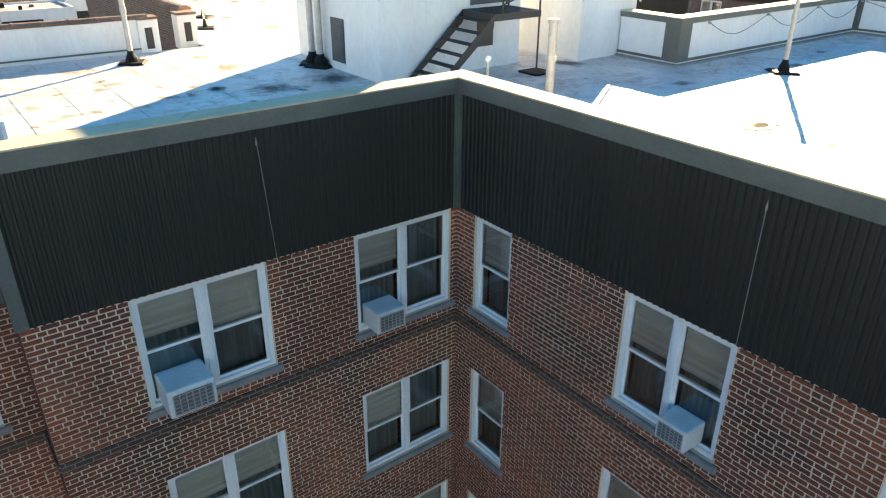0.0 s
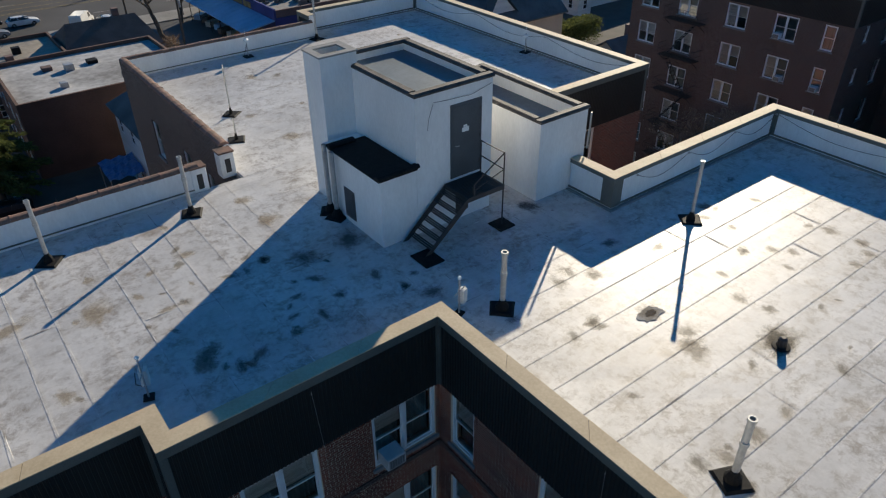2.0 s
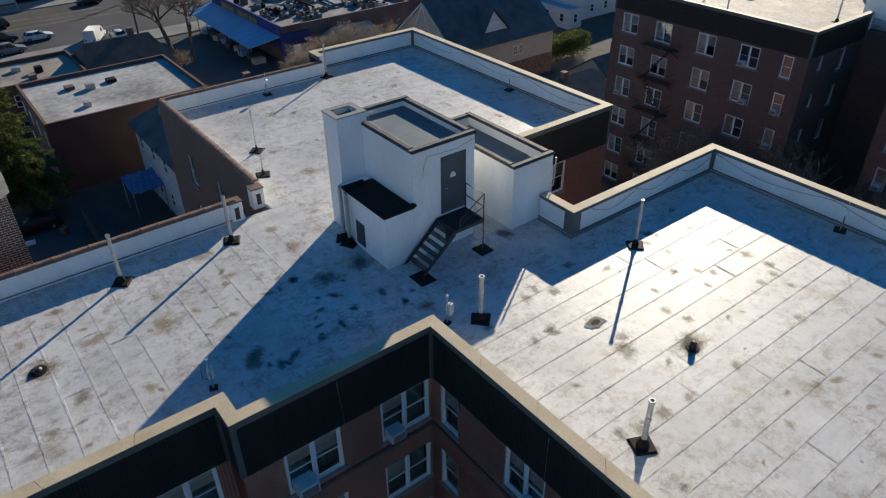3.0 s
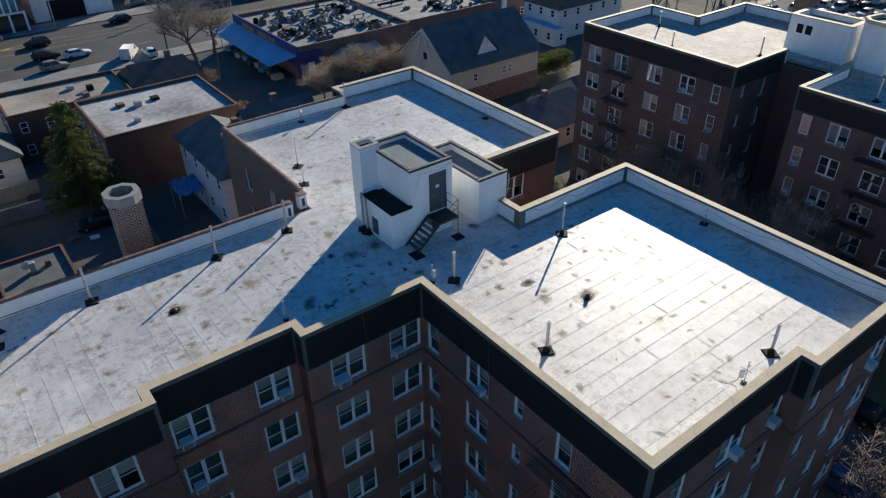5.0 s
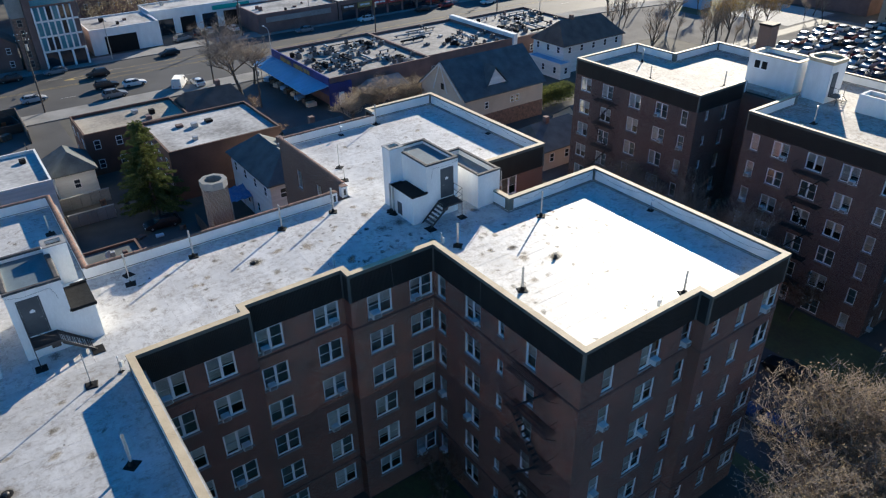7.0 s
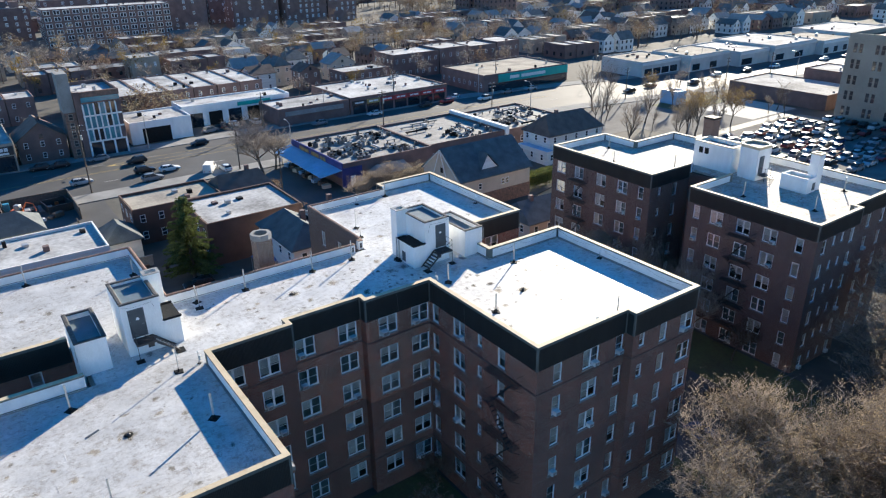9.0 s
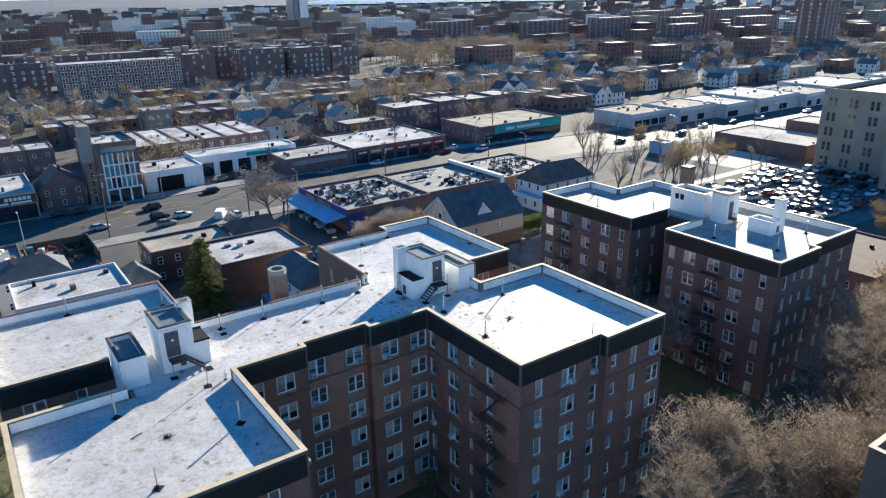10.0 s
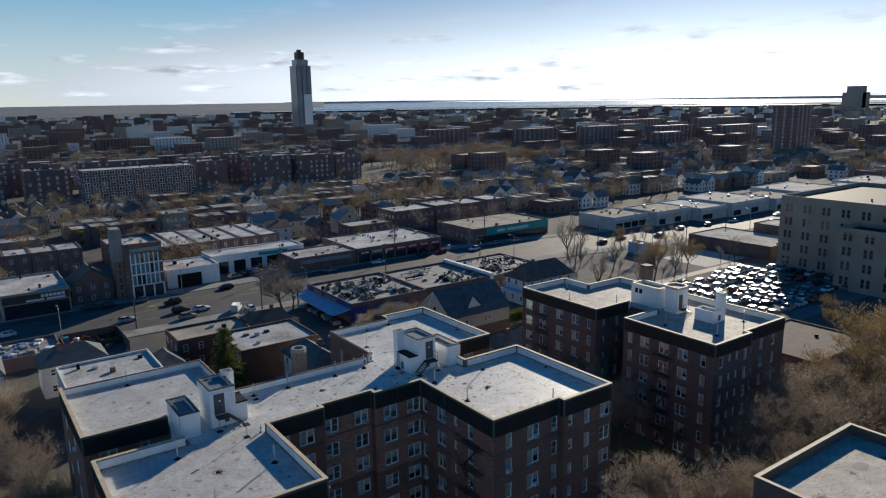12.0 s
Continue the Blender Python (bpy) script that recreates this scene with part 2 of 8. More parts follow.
def glass_mat(name, tint):
    m = bpy.data.materials.new(name)
    m.use_nodes = True
    n, link = m.node_tree.nodes, m.node_tree.links.new
    n.remove(n["Principled BSDF"])
    tr, gl, fr, mx, ns, bp = (n.new("ShaderNode" + k) for k in ("BsdfTransparent", "BsdfGlossy", "Fresnel", "MixShader", "TexNoise", "Bump"))
    tr.inputs[0].default_value = (*tint, 1)
    gl.inputs["Roughness"].default_value = 0.02
    fr.inputs[0].default_value = 2.5
    ns.inputs["Scale"].default_value = 1.2
    bp.inputs["Strength"].default_value, bp.inputs["Distance"].default_value = 0.08, 0.05
    link(ns.outputs[0], bp.inputs["Height"])
    link(bp.outputs[0], gl.inputs["Normal"])
    link(fr.outputs[0], mx.inputs[0])
    link(tr.outputs[0], mx.inputs[1])
    link(gl.outputs[0], mx.inputs[2])
    link(mx.outputs[0], n["Material Output"].inputs[0])
    return m


M = {
    "brick": mat("brick", (0.29, 0.072, 0.034), (0.085, 0.026, 0.018), rough=0.92, scale=0.8, fine=30, bump=0.3, rand=0.42),
    "mortar": mat("mortar", (0.80, 0.63, 0.46), (0.54, 0.41, 0.30), rough=0.95, scale=0.9, fine=80, bump=0.3),
    "brickwall": brick_mat("brick wall", (0.225, 0.082, 0.053), (0.122, 0.050, 0.036), (0.33, 0.26, 0.20)),
    "brickdark": brick_mat("dark brick wall", (0.150, 0.083, 0.066), (0.10, 0.058, 0.048), (0.29, 0.24, 0.20)),
    "brickband": brick_mat("sooty brick band", (0.13, 0.062, 0.046), (0.075, 0.04, 0.033), (0.24, 0.195, 0.16)),
    "brickchim": brick_mat("pale-jointed chimney brick", (0.12, 0.08, 0.062), (0.07, 0.05, 0.042), (0.52, 0.46, 0.39), 1.25),
    "panel": mat("ribbed metal panel", (0.024, 0.0245, 0.0225), (0.015, 0.0155, 0.0145), rough=0.6, scale=1.2, fine=40, bump=0.05, stretch=(1, 1, 0.15)),
    "fascia": mat("grey-green metal trim", (0.145, 0.152, 0.132), (0.10, 0.107, 0.094), rough=0.6, scale=1.2, fine=30, bump=0.06),
    "coping": mat("tan metal coping", (0.62, 0.51, 0.34), (0.47, 0.375, 0.235), rough=0.7, scale=0.9, fine=18, bump=0.1, rand=0.06),
    "white": mat("white painted masonry", (0.86, 0.86, 0.84), (0.74, 0.74, 0.72), rough=0.85, scale=0.9, fine=14, bump=0.12, stretch=(1, 1, 0.4)),
    "roof": roof_mat("aluminium-coated roofing", (0.70, 0.685, 0.65), (0.15, 0.125, 0.095), (0.58, 0.565, 0.535), 1.0, 0.47, 0.75),
    "roofold": roof_mat("older grey-white roofing", (0.61, 0.60, 0.575), (0.15, 0.13, 0.105), (0.48, 0.47, 0.45), 1.0, 0.55, 0.5),
    "felt": mat("blue-grey roofing felt", (0.15, 0.185, 0.20), (0.10, 0.125, 0.135), rough=0.5, scale=0.8, fine=9, bump=0.15),
    "roofgrey": roof_mat("weathered grey roofing", (0.36, 0.36, 0.35), (0.12, 0.11, 0.10), (0.27, 0.27, 0.26), 0.8),
    "roofworn": roof_mat("patched silver roofing", (0.64, 0.595, 0.525), (0.15, 0.12, 0.092), (0.40, 0.365, 0.315), 1.25, 0.7, 0.12),
    "stain": stain_mat("dried dirt mark", (0.20, 0.17, 0.135)),
    "staindark": stain_mat("dark damp mark", (0.085, 0.076, 0.064)),
    "seam": mat("dirty roofing seam", (0.80, 0.78, 0.74), (0.22, 0.20, 0.175), rough=0.8, scale=2.2, fine=12, bump=0.2),
    "tar": mat("black roofing tar", (0.018, 0.018, 0.018), (0.01, 0.01, 0.01), rough=0.7, scale=6, fine=60, bump=0.4, spec=0.15),
    "clay": mat("weathered dark clay coping", (0.10, 0.088, 0.078), (0.035, 0.031, 0.028), rough=0.7, scale=3.0, fine=30, bump=0.25, rand=0.3),
    "terracotta": mat("terracotta coping tile", (0.27, 0.155, 0.11), (0.10, 0.075, 0.06), rough=0.85, scale=2.5, fine=30, bump=0.25, rand=0.3),
    "frame": mat("white window frame", (0.88, 0.88, 0.86), (0.80, 0.80, 0.78), rough=0.5, scale=2, fine=30, bump=0.04),
    "sill": mat("grey stone sill", (0.30, 0.29, 0.28), (0.20, 0.19, 0.19), rough=0.85, scale=4, fine=50, bump=0.2),
    "glass": glass_mat("window glass", (0.80, 0.84, 0.84)),
    "blind": mat("window blind", (0.84, 0.86, 0.86), (0.72, 0.74, 0.74), rough=0.9, scale=1.5, fine=30, bump=0.1, rand=0.2, stretch=(0.2, 0.2, 6)),
    # curtain cloth whose blue also paints the sky's reflection in the panes
    "curtain": mat("curtain with sky reflection tint", (0.26, 0.345, 0.39), (0.165, 0.23, 0.265), rough=0.9, scale=1.0, fine=14, bump=0.2, rand=0.35, stretch=(6, 6, 0.2)),
    "brickold": brick_mat("sooty chimney brick", (0.155, 0.105, 0.084), (0.10, 0.07, 0.058), (0.28, 0.235, 0.20)),
    # the darkness of unlit interiors, put into a near-black base colour
    "dark": mat("painted dark interior", (0.07, 0.066, 0.062), (0.04, 0.04, 0.038), rough=0.9, bump=0),
    "steel": mat("black painted steel", (0.042, 0.046, 0.050), (0.055, 0.042, 0.036), rough=0.5, metal=0.2, scale=4, fine=60, bump=0.1),
    "galv": mat("galvanised pipe", (0.52, 0.52, 0.50), (0.36, 0.36, 0.35), rough=0.5, metal=0.5, scale=5, fine=40, bump=0.1),
    "door": mat("grey-blue steel door", (0.075, 0.092, 0.105), (0.055, 0.066, 0.075), rough=0.5, scale=1.5, fine=30, bump=0.05),
    "grille": mat("grey coil fins", (0.20, 0.20, 0.20), (0.13, 0.13, 0.13), rough=0.7, scale=4, fine=40, bump=0.1),
    "ac": mat("white plastic casing", (0.78, 0.78, 0.75), (0.60, 0.60, 0.57), rough=0.5, scale=2, fine=30, bump=0.05, rand=0.12),
    "asphalt": mat("asphalt", (0.105, 0.101, 0.096), (0.066, 0.064, 0.060), rough=0.75, scale=0.12, fine=6, bump=0.15, spec=0.3),
    "pavement": mat("concrete pavement", (0.33, 0.32, 0.30), (0.22, 0.215, 0.20), rough=0.95, scale=0.3, fine=6, bump=0.15, spec=0.15),
    "earth": mat("town ground", (0.115, 0.105, 0.085), (0.06, 0.058, 0.05), rough=0.95, scale=0.02, fine=0.5, bump=0.1),
}


# ---- geometry ----
class Geo:
    """Collects vertices and faces for one mesh."""

    def __init__(self):
        self.v, self.f = [], []

    def add(self, verts, faces):
        k = len(self.v)
        self.v.extend(verts)
        self.f.extend(tuple(i + k for i in f) for f in faces)
        return self

    def quad(self, a, b, c, d):
        return self.add([a, b, c, d], [(0, 1, 2, 3)])

    def box(self, x0, y0, z0, x1, y1, z1):
        return self.add([(x0, y0, z0), (x1, y0, z0), (x1, y1, z0), (x0, y1, z0), (x0, y0, z1), (x1, y0, z1), (x1, y1, z1), (x0, y1, z1)],
                        [(0, 3, 2, 1), (4, 5, 6, 7), (0, 1, 5, 4), (1, 2, 6, 5), (2, 3, 7, 6), (3, 0, 4, 7)])

    def cbox(self, x0, y0, z0, x1, y1, z1, c=0.01):
        """A box with chamfered edges."""
        bx, by, bz = (x0, x1), (y0, y1), (z0, z1)
        v, idx = [], {}
        for i in (0, 1):
            for j in (0, 1):
                for k in (0, 1):
                    si, sj, sk = (1 - 2 * i) * c, (1 - 2 * j) * c, (1 - 2 * k) * c
                    for axis in range(3):
                        idx[i, j, k, axis] = len(v)
                        v.append((bx[i] + (0 if axis == 0 else si), by[j] + (0 if axis == 1 else sj), bz[k] + (0 if axis == 2 else sk)))
        f = []
        for s in (0, 1):
            f.append([idx[s, j, k, 0] for j, k in ((0, 0), (1, 0), (1, 1), (0, 1))][:: 1 if s else -1])
            f.append([idx[i, s, k, 1] for i, k in ((0, 0), (0, 1), (1, 1), (1, 0))][:: 1 if s else -1])
            f.append([idx[i, j, s, 2] for i, j in ((0, 0), (1, 0), (1, 1), (0, 1))][:: 1 if s else -1])
        for p in (0, 1):
            for q in (0, 1):
                f.append((idx[0, p, q, 1], idx[1, p, q, 1], idx[1, p, q, 2], idx[0, p, q, 2]))
                f.append((idx[p, 0, q, 0], idx[p, 1, q, 0], idx[p, 1, q, 2], idx[p, 0, q, 2]))
                f.append((idx[p, q, 0, 0], idx[p, q, 1, 0], idx[p, q, 1, 1], idx[p, q, 0, 1]))
        for i in (0, 1):
            for j in (0, 1):
                for k in (0, 1):
                    f.append((idx[i, j, k, 0], idx[i, j, k, 1], idx[i, j, k, 2]))
        return self.add(v, f)

    def ring(self, x0, z0, x1, z1, t, y0, y1, foot=None):
        """A flat rectangular frame in the x-z plane, one closed piece."""
        b = t if foot is None else foot
        o, i = [(x0, z0), (x1, z0), (x1, z1), (x0, z1)], [(x0 + t, z0 + b), (x1 - t, z0 + b), (x1 - t, z1 - t), (x0 + t, z1 - t)]
        v = [(x, y, z) for y in (y0, y1) for loop in (o, i) for x, z in loop]
        f = []
        for k in range(4):
            n = (k + 1) % 4
            f += [(k, n, 4 + n, 4 + k), (8 + n, 8 + k, 12 + k, 12 + n), (n, k, 8 + k, 8 + n), (4 + k, 4 + n, 12 + n, 12 + k)]
        return self.add(v, f)

    def shaft(self, x0, y0, x1, y1, t, z0, z1):
        """Four walls round a well, open above and below, one closed piece."""
        return self.add(*(lambda g: ([(x, z, y) for x, y, z in g.v], [tuple(reversed(f)) for f in g.f]))(Geo().ring(x0, y0, x1, y1, t, z0, z1)))

    def prism(self, poly, z0, z1):
        n = len(poly)
        return self.add([(x, y, z0) for x, y in poly] + [(x, y, z1) for x, y in poly],
                        [tuple(range(n - 1, -1, -1)), tuple(range(n, 2 * n))] + [(i, (i + 1) % n, n + (i + 1) % n, n + i) for i in range(n)])

    def tube(self, pts, r, n=8, cap=True):
        """A pipe along points; r: one radius, or one a point."""
        pts = [Vector(p) for p in pts]
        rs = r if isinstance(r, (list, tuple)) else [r] * len(pts)
        rings, v = [], []
        for i, p in enumerate(pts):
            d = (pts[min(i + 1, len(pts) - 1)] - pts[max(i - 1, 0)]).normalized()
            a = d.orthogonal().normalized() if i == 0 else (a - d * a.dot(d)).normalized()
            b = d.cross(a)
            rings.append(range(len(v), len(v) + n))
            v += [tuple(p + rs[i] * (math.cos(2 * math.pi * k / n) * a + math.sin(2 * math.pi * k / n) * b)) for k in range(n)]
        f = [(q[k], q[(k + 1) % n], s[(k + 1) % n], s[k]) for q, s in zip(rings, rings[1:]) for k in range(n)]
        if cap:
            f += [tuple(reversed(rings[0])), tuple(rings[-1])]
        return self.add(v, f)

    def lathe(self, cx, cy, prof, n=16):
        """Radius and height pairs turned round a vertical axis."""
        v = [(cx + r * math.cos(2 * math.pi * k / n), cy + r * math.sin(2 * math.pi * k / n), z) for r, z in prof for k in range(n)]
        f = [(i * n + k, i * n + (k + 1) % n, (i + 1) * n + (k + 1) % n, (i + 1) * n + k) for i in range(len(prof) - 1) for k in range(n)]
        f += [tuple(range(n - 1, -1, -1)), tuple(range((len(prof) - 1) * n, len(prof) * n))]
        return self.add(v, f)

    def moved(self, fn):
        self.v = [fn(*p) for p in self.v]
        return self

    def mesh(self, name, material):
        me = bpy.data.meshes.new(name)
        me.from_pydata(self.v, [], self.f)
        me.materials.append(M[material] if isinstance(material, str) else material)
        me.update()
        return me


def part(name, geo, material, parent, label="", at=None, smooth=False):
    """One mesh under a thing or under a part."""
    me = geo if isinstance(geo, bpy.types.Mesh) else geo.mesh(name, material)
    if smooth:
        for p in me.polygons:
            p.use_smooth = True
    ob = new(name, me)
    ob.parent = parent
    if at is not None:
        ob.matrix_basis = at
    return tagged(ob, label) if label else ob


def thing(name, label, category, at=None, group="", kind=""):
    ob = new(name)
    ob.empty_display_size = 0.2
    if at is not None:
        ob.matrix_basis = at
    return tagged(ob, label, category, group, kind)


def solid(name, geo, material, label, category, at=None, group="", kind="", smooth=False):
    me = geo.mesh(name, material)
    if smooth:
        for p in me.polygons:
            p.use_smooth = True
    ob = new(name, me)
    if at is not None:
        ob.matrix_basis = at
    return tagged(ob, label, category, group, kind)


def wall_geo(p, q, z0, z1, holes, thick):
    """A wall whose outer face runs from p to q, with its outside to the right of that way; holes: (u0, u1, z0, z1) along it."""
    g = Geo()
    p, q = Vector((*p, 0)), Vector((*q, 0))
    d = (q - p).normalized()
    inward = Vector((-d.y, d.x, 0))
    L = (q - p).length
    us = sorted({0.0, L, *[h[0] for h in holes], *[h[1] for h in holes]})
    zs = sorted({z0, z1, *[h[2] for h in holes], *[h[3] for h in holes]})

    def at(u, z, w):
        r = p + d * u + inward * w
        return (r.x, r.y, z)

    def hole(u, z):
        return any(h[0] < u < h[1] and h[2] < z < h[3] for h in holes)

    for a, b in zip(us, us[1:]):
        for c, e in zip(zs, zs[1:]):
            if not hole((a + b) / 2, (c + e) / 2):
                g.quad(at(a, c, 0), at(b, c, 0), at(b, e, 0), at(a, e, 0))
                g.quad(at(b, c, thick), at(a, c, thick), at(a, e, thick), at(b, e, thick))
    for a, b, c, e in holes:
        g.quad(at(a, c, 0), at(a, e, 0), at(a, e, thick), at(a, c, thick))
        g.quad(at(b, e, 0), at(b, c, 0), at(b, c, thick), at(b, e, thick))
        g.quad(at(a, e, 0), at(b, e, 0), at(b, e, thick), at(a, e, thick))
        g.quad(at(b, c, 0), at(a, c, 0), at(a, c, thick), at(b, c, thick))
    g.quad(at(0, z1, 0), at(L, z1, 0), at(L, z1, thick), at(0, z1, thick))
    return g


def along(p, q, u, z, w=0.0):
    """The pose of a thing on a wall's outer face: its x runs along the wall, its y into it."""
    ang = math.degrees(math.atan2(q[1] - p[1], q[0] - p[0]))
    d = Vector((q[0] - p[0], q[1] - p[1], 0)).normalized()
    r = Vector((*p, 0)) + d * u + Vector((-d.y, d.x, 0)) * w
    return pose(r.x, r.y, z, 0, 0, ang)


# ---- windows: one of each kind, then copied ----
ROWS = [14.945 - 2.94 * i for i in range(6)]
PARK = pose(0, 0, -60)


def window_kind(w, h, double, blinds, seed, fine=True):
    """A white sash window; x along the wall, y into it, z up from the sill. Returns a maker for copies."""
    rnd = random.Random(seed)
    bays = 2 if double else 1
    fr = Geo()
    t = 0.068
    fr.ring(0, 0, w, h, t, 0.05, 0.17, t * 0.8)
    if double:
        fr.cbox(w / 2 - 0.05, 0.05, t * 0.8, w / 2 + 0.05, 0.17, h - t, 0.008)
    meshes, glazing = [("window_frame", fr, "")], Geo()
    for b in range(bays):
        a = t if b == 0 else w / 2 + 0.05
        z = (w / 2 - 0.05) if double and b == 0 else w - t
        for low in (0, 1):
            s, y = (Geo() if fine else fr), (0.10 if low else 0.07)
            zb, zt = (t * 0.8, h * 0.5 + 0.02) if low else (h * 0.5 - 0.02, h - t)
            k = 0.035
            s.ring(a - 0.002, zb, z + 0.002, zt, 0.042, y, y + 0.03)
            if fine:
                meshes.append(("sash", s.mesh("sash", "frame"), ""))
            g = (Geo() if fine else glazing).quad((a + k, y + 0.015, zb + 0.04), (z - k, y + 0.015, zb + 0.04), (z - k, y + 0.015, zt - 0.04), (a + k, y + 0.015, zt - 0.04))
            if fine:
                meshes.append(("pane", g.mesh("pane", "glass"), ""))
        if rnd.random() < blinds:
            drop = rnd.choice((0.40, 0.46, 0.5, 0.52, 0.55) if fine else (0.42, 0.48, 0.5, 0.62, 0.95, 0.97))
            g, n = Geo(), 14
            zs = [h - t - (h - 2 * t) * drop * i / n for i in range(n + 1)]
            for i in range(n):
                g.quad((a, 0.175 + 0.012 * (i % 2), zs[i + 1]), (z, 0.175 + 0.012 * (i % 2), zs[i + 1]), (z, 0.175 + 0.012 * ((i + 1) % 2), zs[i]), (a, 0.175 + 0.012 * ((i + 1) % 2), zs[i]))
            meshes.append(("blind", g.mesh("blind", "blind"), ""))
        else:
            drop = 0
        if drop < 0.9 and (fine or drop == 0):
            g, n = Geo(), 16
            xs = [a + (z - a) * i / n for i in range(n + 1)]
            for i in range(n):
                y0, y1 = 0.30 + 0.02 * (i % 2), 0.30 + 0.02 * ((i + 1) % 2)
                g.quad((xs[i], y0, 0.02), (xs[i + 1], y1, 0.02), (xs[i + 1], y1, h - 0.03), (xs[i], y0, h - 0.03))
            meshes.append(("curtain", g.mesh("curtain", "curtain"), ""))
    if not fine:
        meshes.append(("pane", glazing.mesh("pane", "glass"), ""))
    meshes[0] = ("window_frame", fr.mesh("window_frame", "frame"), "")
    sl = Geo().cbox(-0.08, -0.06, -0.11, w + 0.08, 0.16, -0.004, 0.012)
    meshes.append(("sill", sl.mesh("sill", "sill"), ""))

    def make(parent, m):
        top = new("window", meshes[0][1])
        top.parent, top.matrix_basis = parent, m
        for name, me, _ in meshes[1:]:
            ob = new(name, me)
            ob.parent = top
            ob.visible_shadow = name != "pane"
        return top

    return make


WIN = {}
for key, w, h, dbl in (("double", 1.74, 1.72, True), ("wide", 1.83, 1.72, True), ("middle", 1.6, 1.72, True), ("single", 0.88, 1.72, False), ("bath", 0.66, 1.25, False), ("narrow", 0.55, 1.1, False)):
    WIN[key] = (w, h, [window_kind(w, h, dbl, bl, 7 * i + len(key)) for i, bl in enumerate((0.4, 0.8, 1.0, 0.7, 0.9))], [window_kind(w, h, dbl, bl, 7 * i + len(key), False) for i, bl in enumerate((0.3, 0.8, 1.0, 0.9, 1.0, 1.0))])


def air_conditioner(at, tone="ac"):
    """A window air conditioner: casing with side louvres, a rear grille and a support."""
    ob = thing("air_conditioner", "white window air conditioner with a dark coil grille, in a window", "air conditioner", at, group="window air conditioners")
    w, d, h = 0.53, 0.36, 0.37
    c = Geo().cbox(-w / 2, -d, 0, w / 2, 0.1, h, 0.015)
    part("casing", c, tone, ob)
    g = Geo()
    g.box(-w / 2 + 0.05, -d - 0.006, 0.05, w / 2 - 0.05, -d - 0.002, h - 0.06)
    part("coil", g, "grille", ob, "dark coil")
    g = Geo()
    for i in range(7):
        x = -w / 2 + 0.05 + (w - 0.1) * i / 6
        g.box(x - 0.006, -d - 0.02, 0.05, x + 0.006, -d - 0.007, h - 0.06)
    for i in range(6):
        z = 0.05 + (h - 0.11) * i / 5
        g.box(-w / 2 + 0.05, -d - 0.026, z - 0.005, w / 2 - 0.05, -d - 0.021, z + 0.005)
    part("grille", g, "galv", ob)
    part("bracket", Geo().box(-w / 2 + 0.06, -d + 0.1, -0.03, w / 2 - 0.06, 0.1, -0.001), "galv", ob)
    return ob


AC0 = None
rng = random.Random(3)


def put_ac(at):
    global AC0
    if AC0 is None:
        AC0 = air_conditioner(at)
        return AC0
    return copy_thing(AC0, at)


def facade(parent, p, q, cols, z0, z1, material, rows=ROWS, ac=0.3, thick=0.32, name="wall", lift=0.0, label=""):
    """A brick wall with columns of windows: cols are (u, kind). Copies the windows in, and some air conditioners."""
    holes, spots = [], []
    for u, kind in cols:
        w, h = WIN[kind][:2]
        for r, sill in enumerate(rows):
            zz = sill + lift + (1.72 - h)
            if zz > z0 + 0.2 and zz + h < z1 + 0.001:
                holes.append((u, u + w, zz, zz + h))
                spots.append((u, zz, w, kind, r))
    wall = part(name, wall_geo(p, q, z0, z1, holes, thick), material, parent, label)
    for u, zz, w, kind, r in spots:
        rng.choice(WIN[kind][2 if material == "mortar" else 3])(parent, along(p, q, u, zz))
        if kind in ("double", "wide", "middle", "single") and rng.random() < ac:
            du = w * (0.26 if rng.random() < 0.5 else 0.74) if kind != "single" else w / 2
            put_ac(along(p, q, u + du, zz + 0.06, 0.03))
    return wall, holes


def lay_bricks(p, q, z0, z1, holes, out, avoid_top=0.0):
    """Brick places on a wall's face: (u0, u1, z) with every sixth course of headers."""
    L = math.hypot(q[0] - p[0], q[1] - p[1])
    bl, bh, j = 0.2005, 0.0600, 0.0140
    n, k, z = 0, 0, z0
    while z + bh <= z1:
        ln = 0.096 if n % 6 == 5 else bl
        u = -(ln + j) * (0.5 if n % 2 else 0.0)
        spans = sorted((h[0], h[1]) for h in holes if h[2] - 0.02 < z + bh / 2 < h[3] + 0.02)
        while u < L:
            a, b = max(u, 0.0), min(u + ln, L)
            pieces = [(a, b)]
            for s, t in spans:
                pieces = [x for c, d in pieces for x in ((c, min(d, s - 0.005)), (max(c, t + 0.005), d)) if x[1] - x[0] > 0.025]
            out.extend((c, d, z) for c, d in pieces if d - c > 0.025)
            u += ln + j
        z += bh + j
        n += 1
    return bh


# ---- parapets: ribbed metal outside, white inside, tan coping on top ----
PAR_BOT, PAR_TOP, ROOF = 16.68, 18.8, 17.66


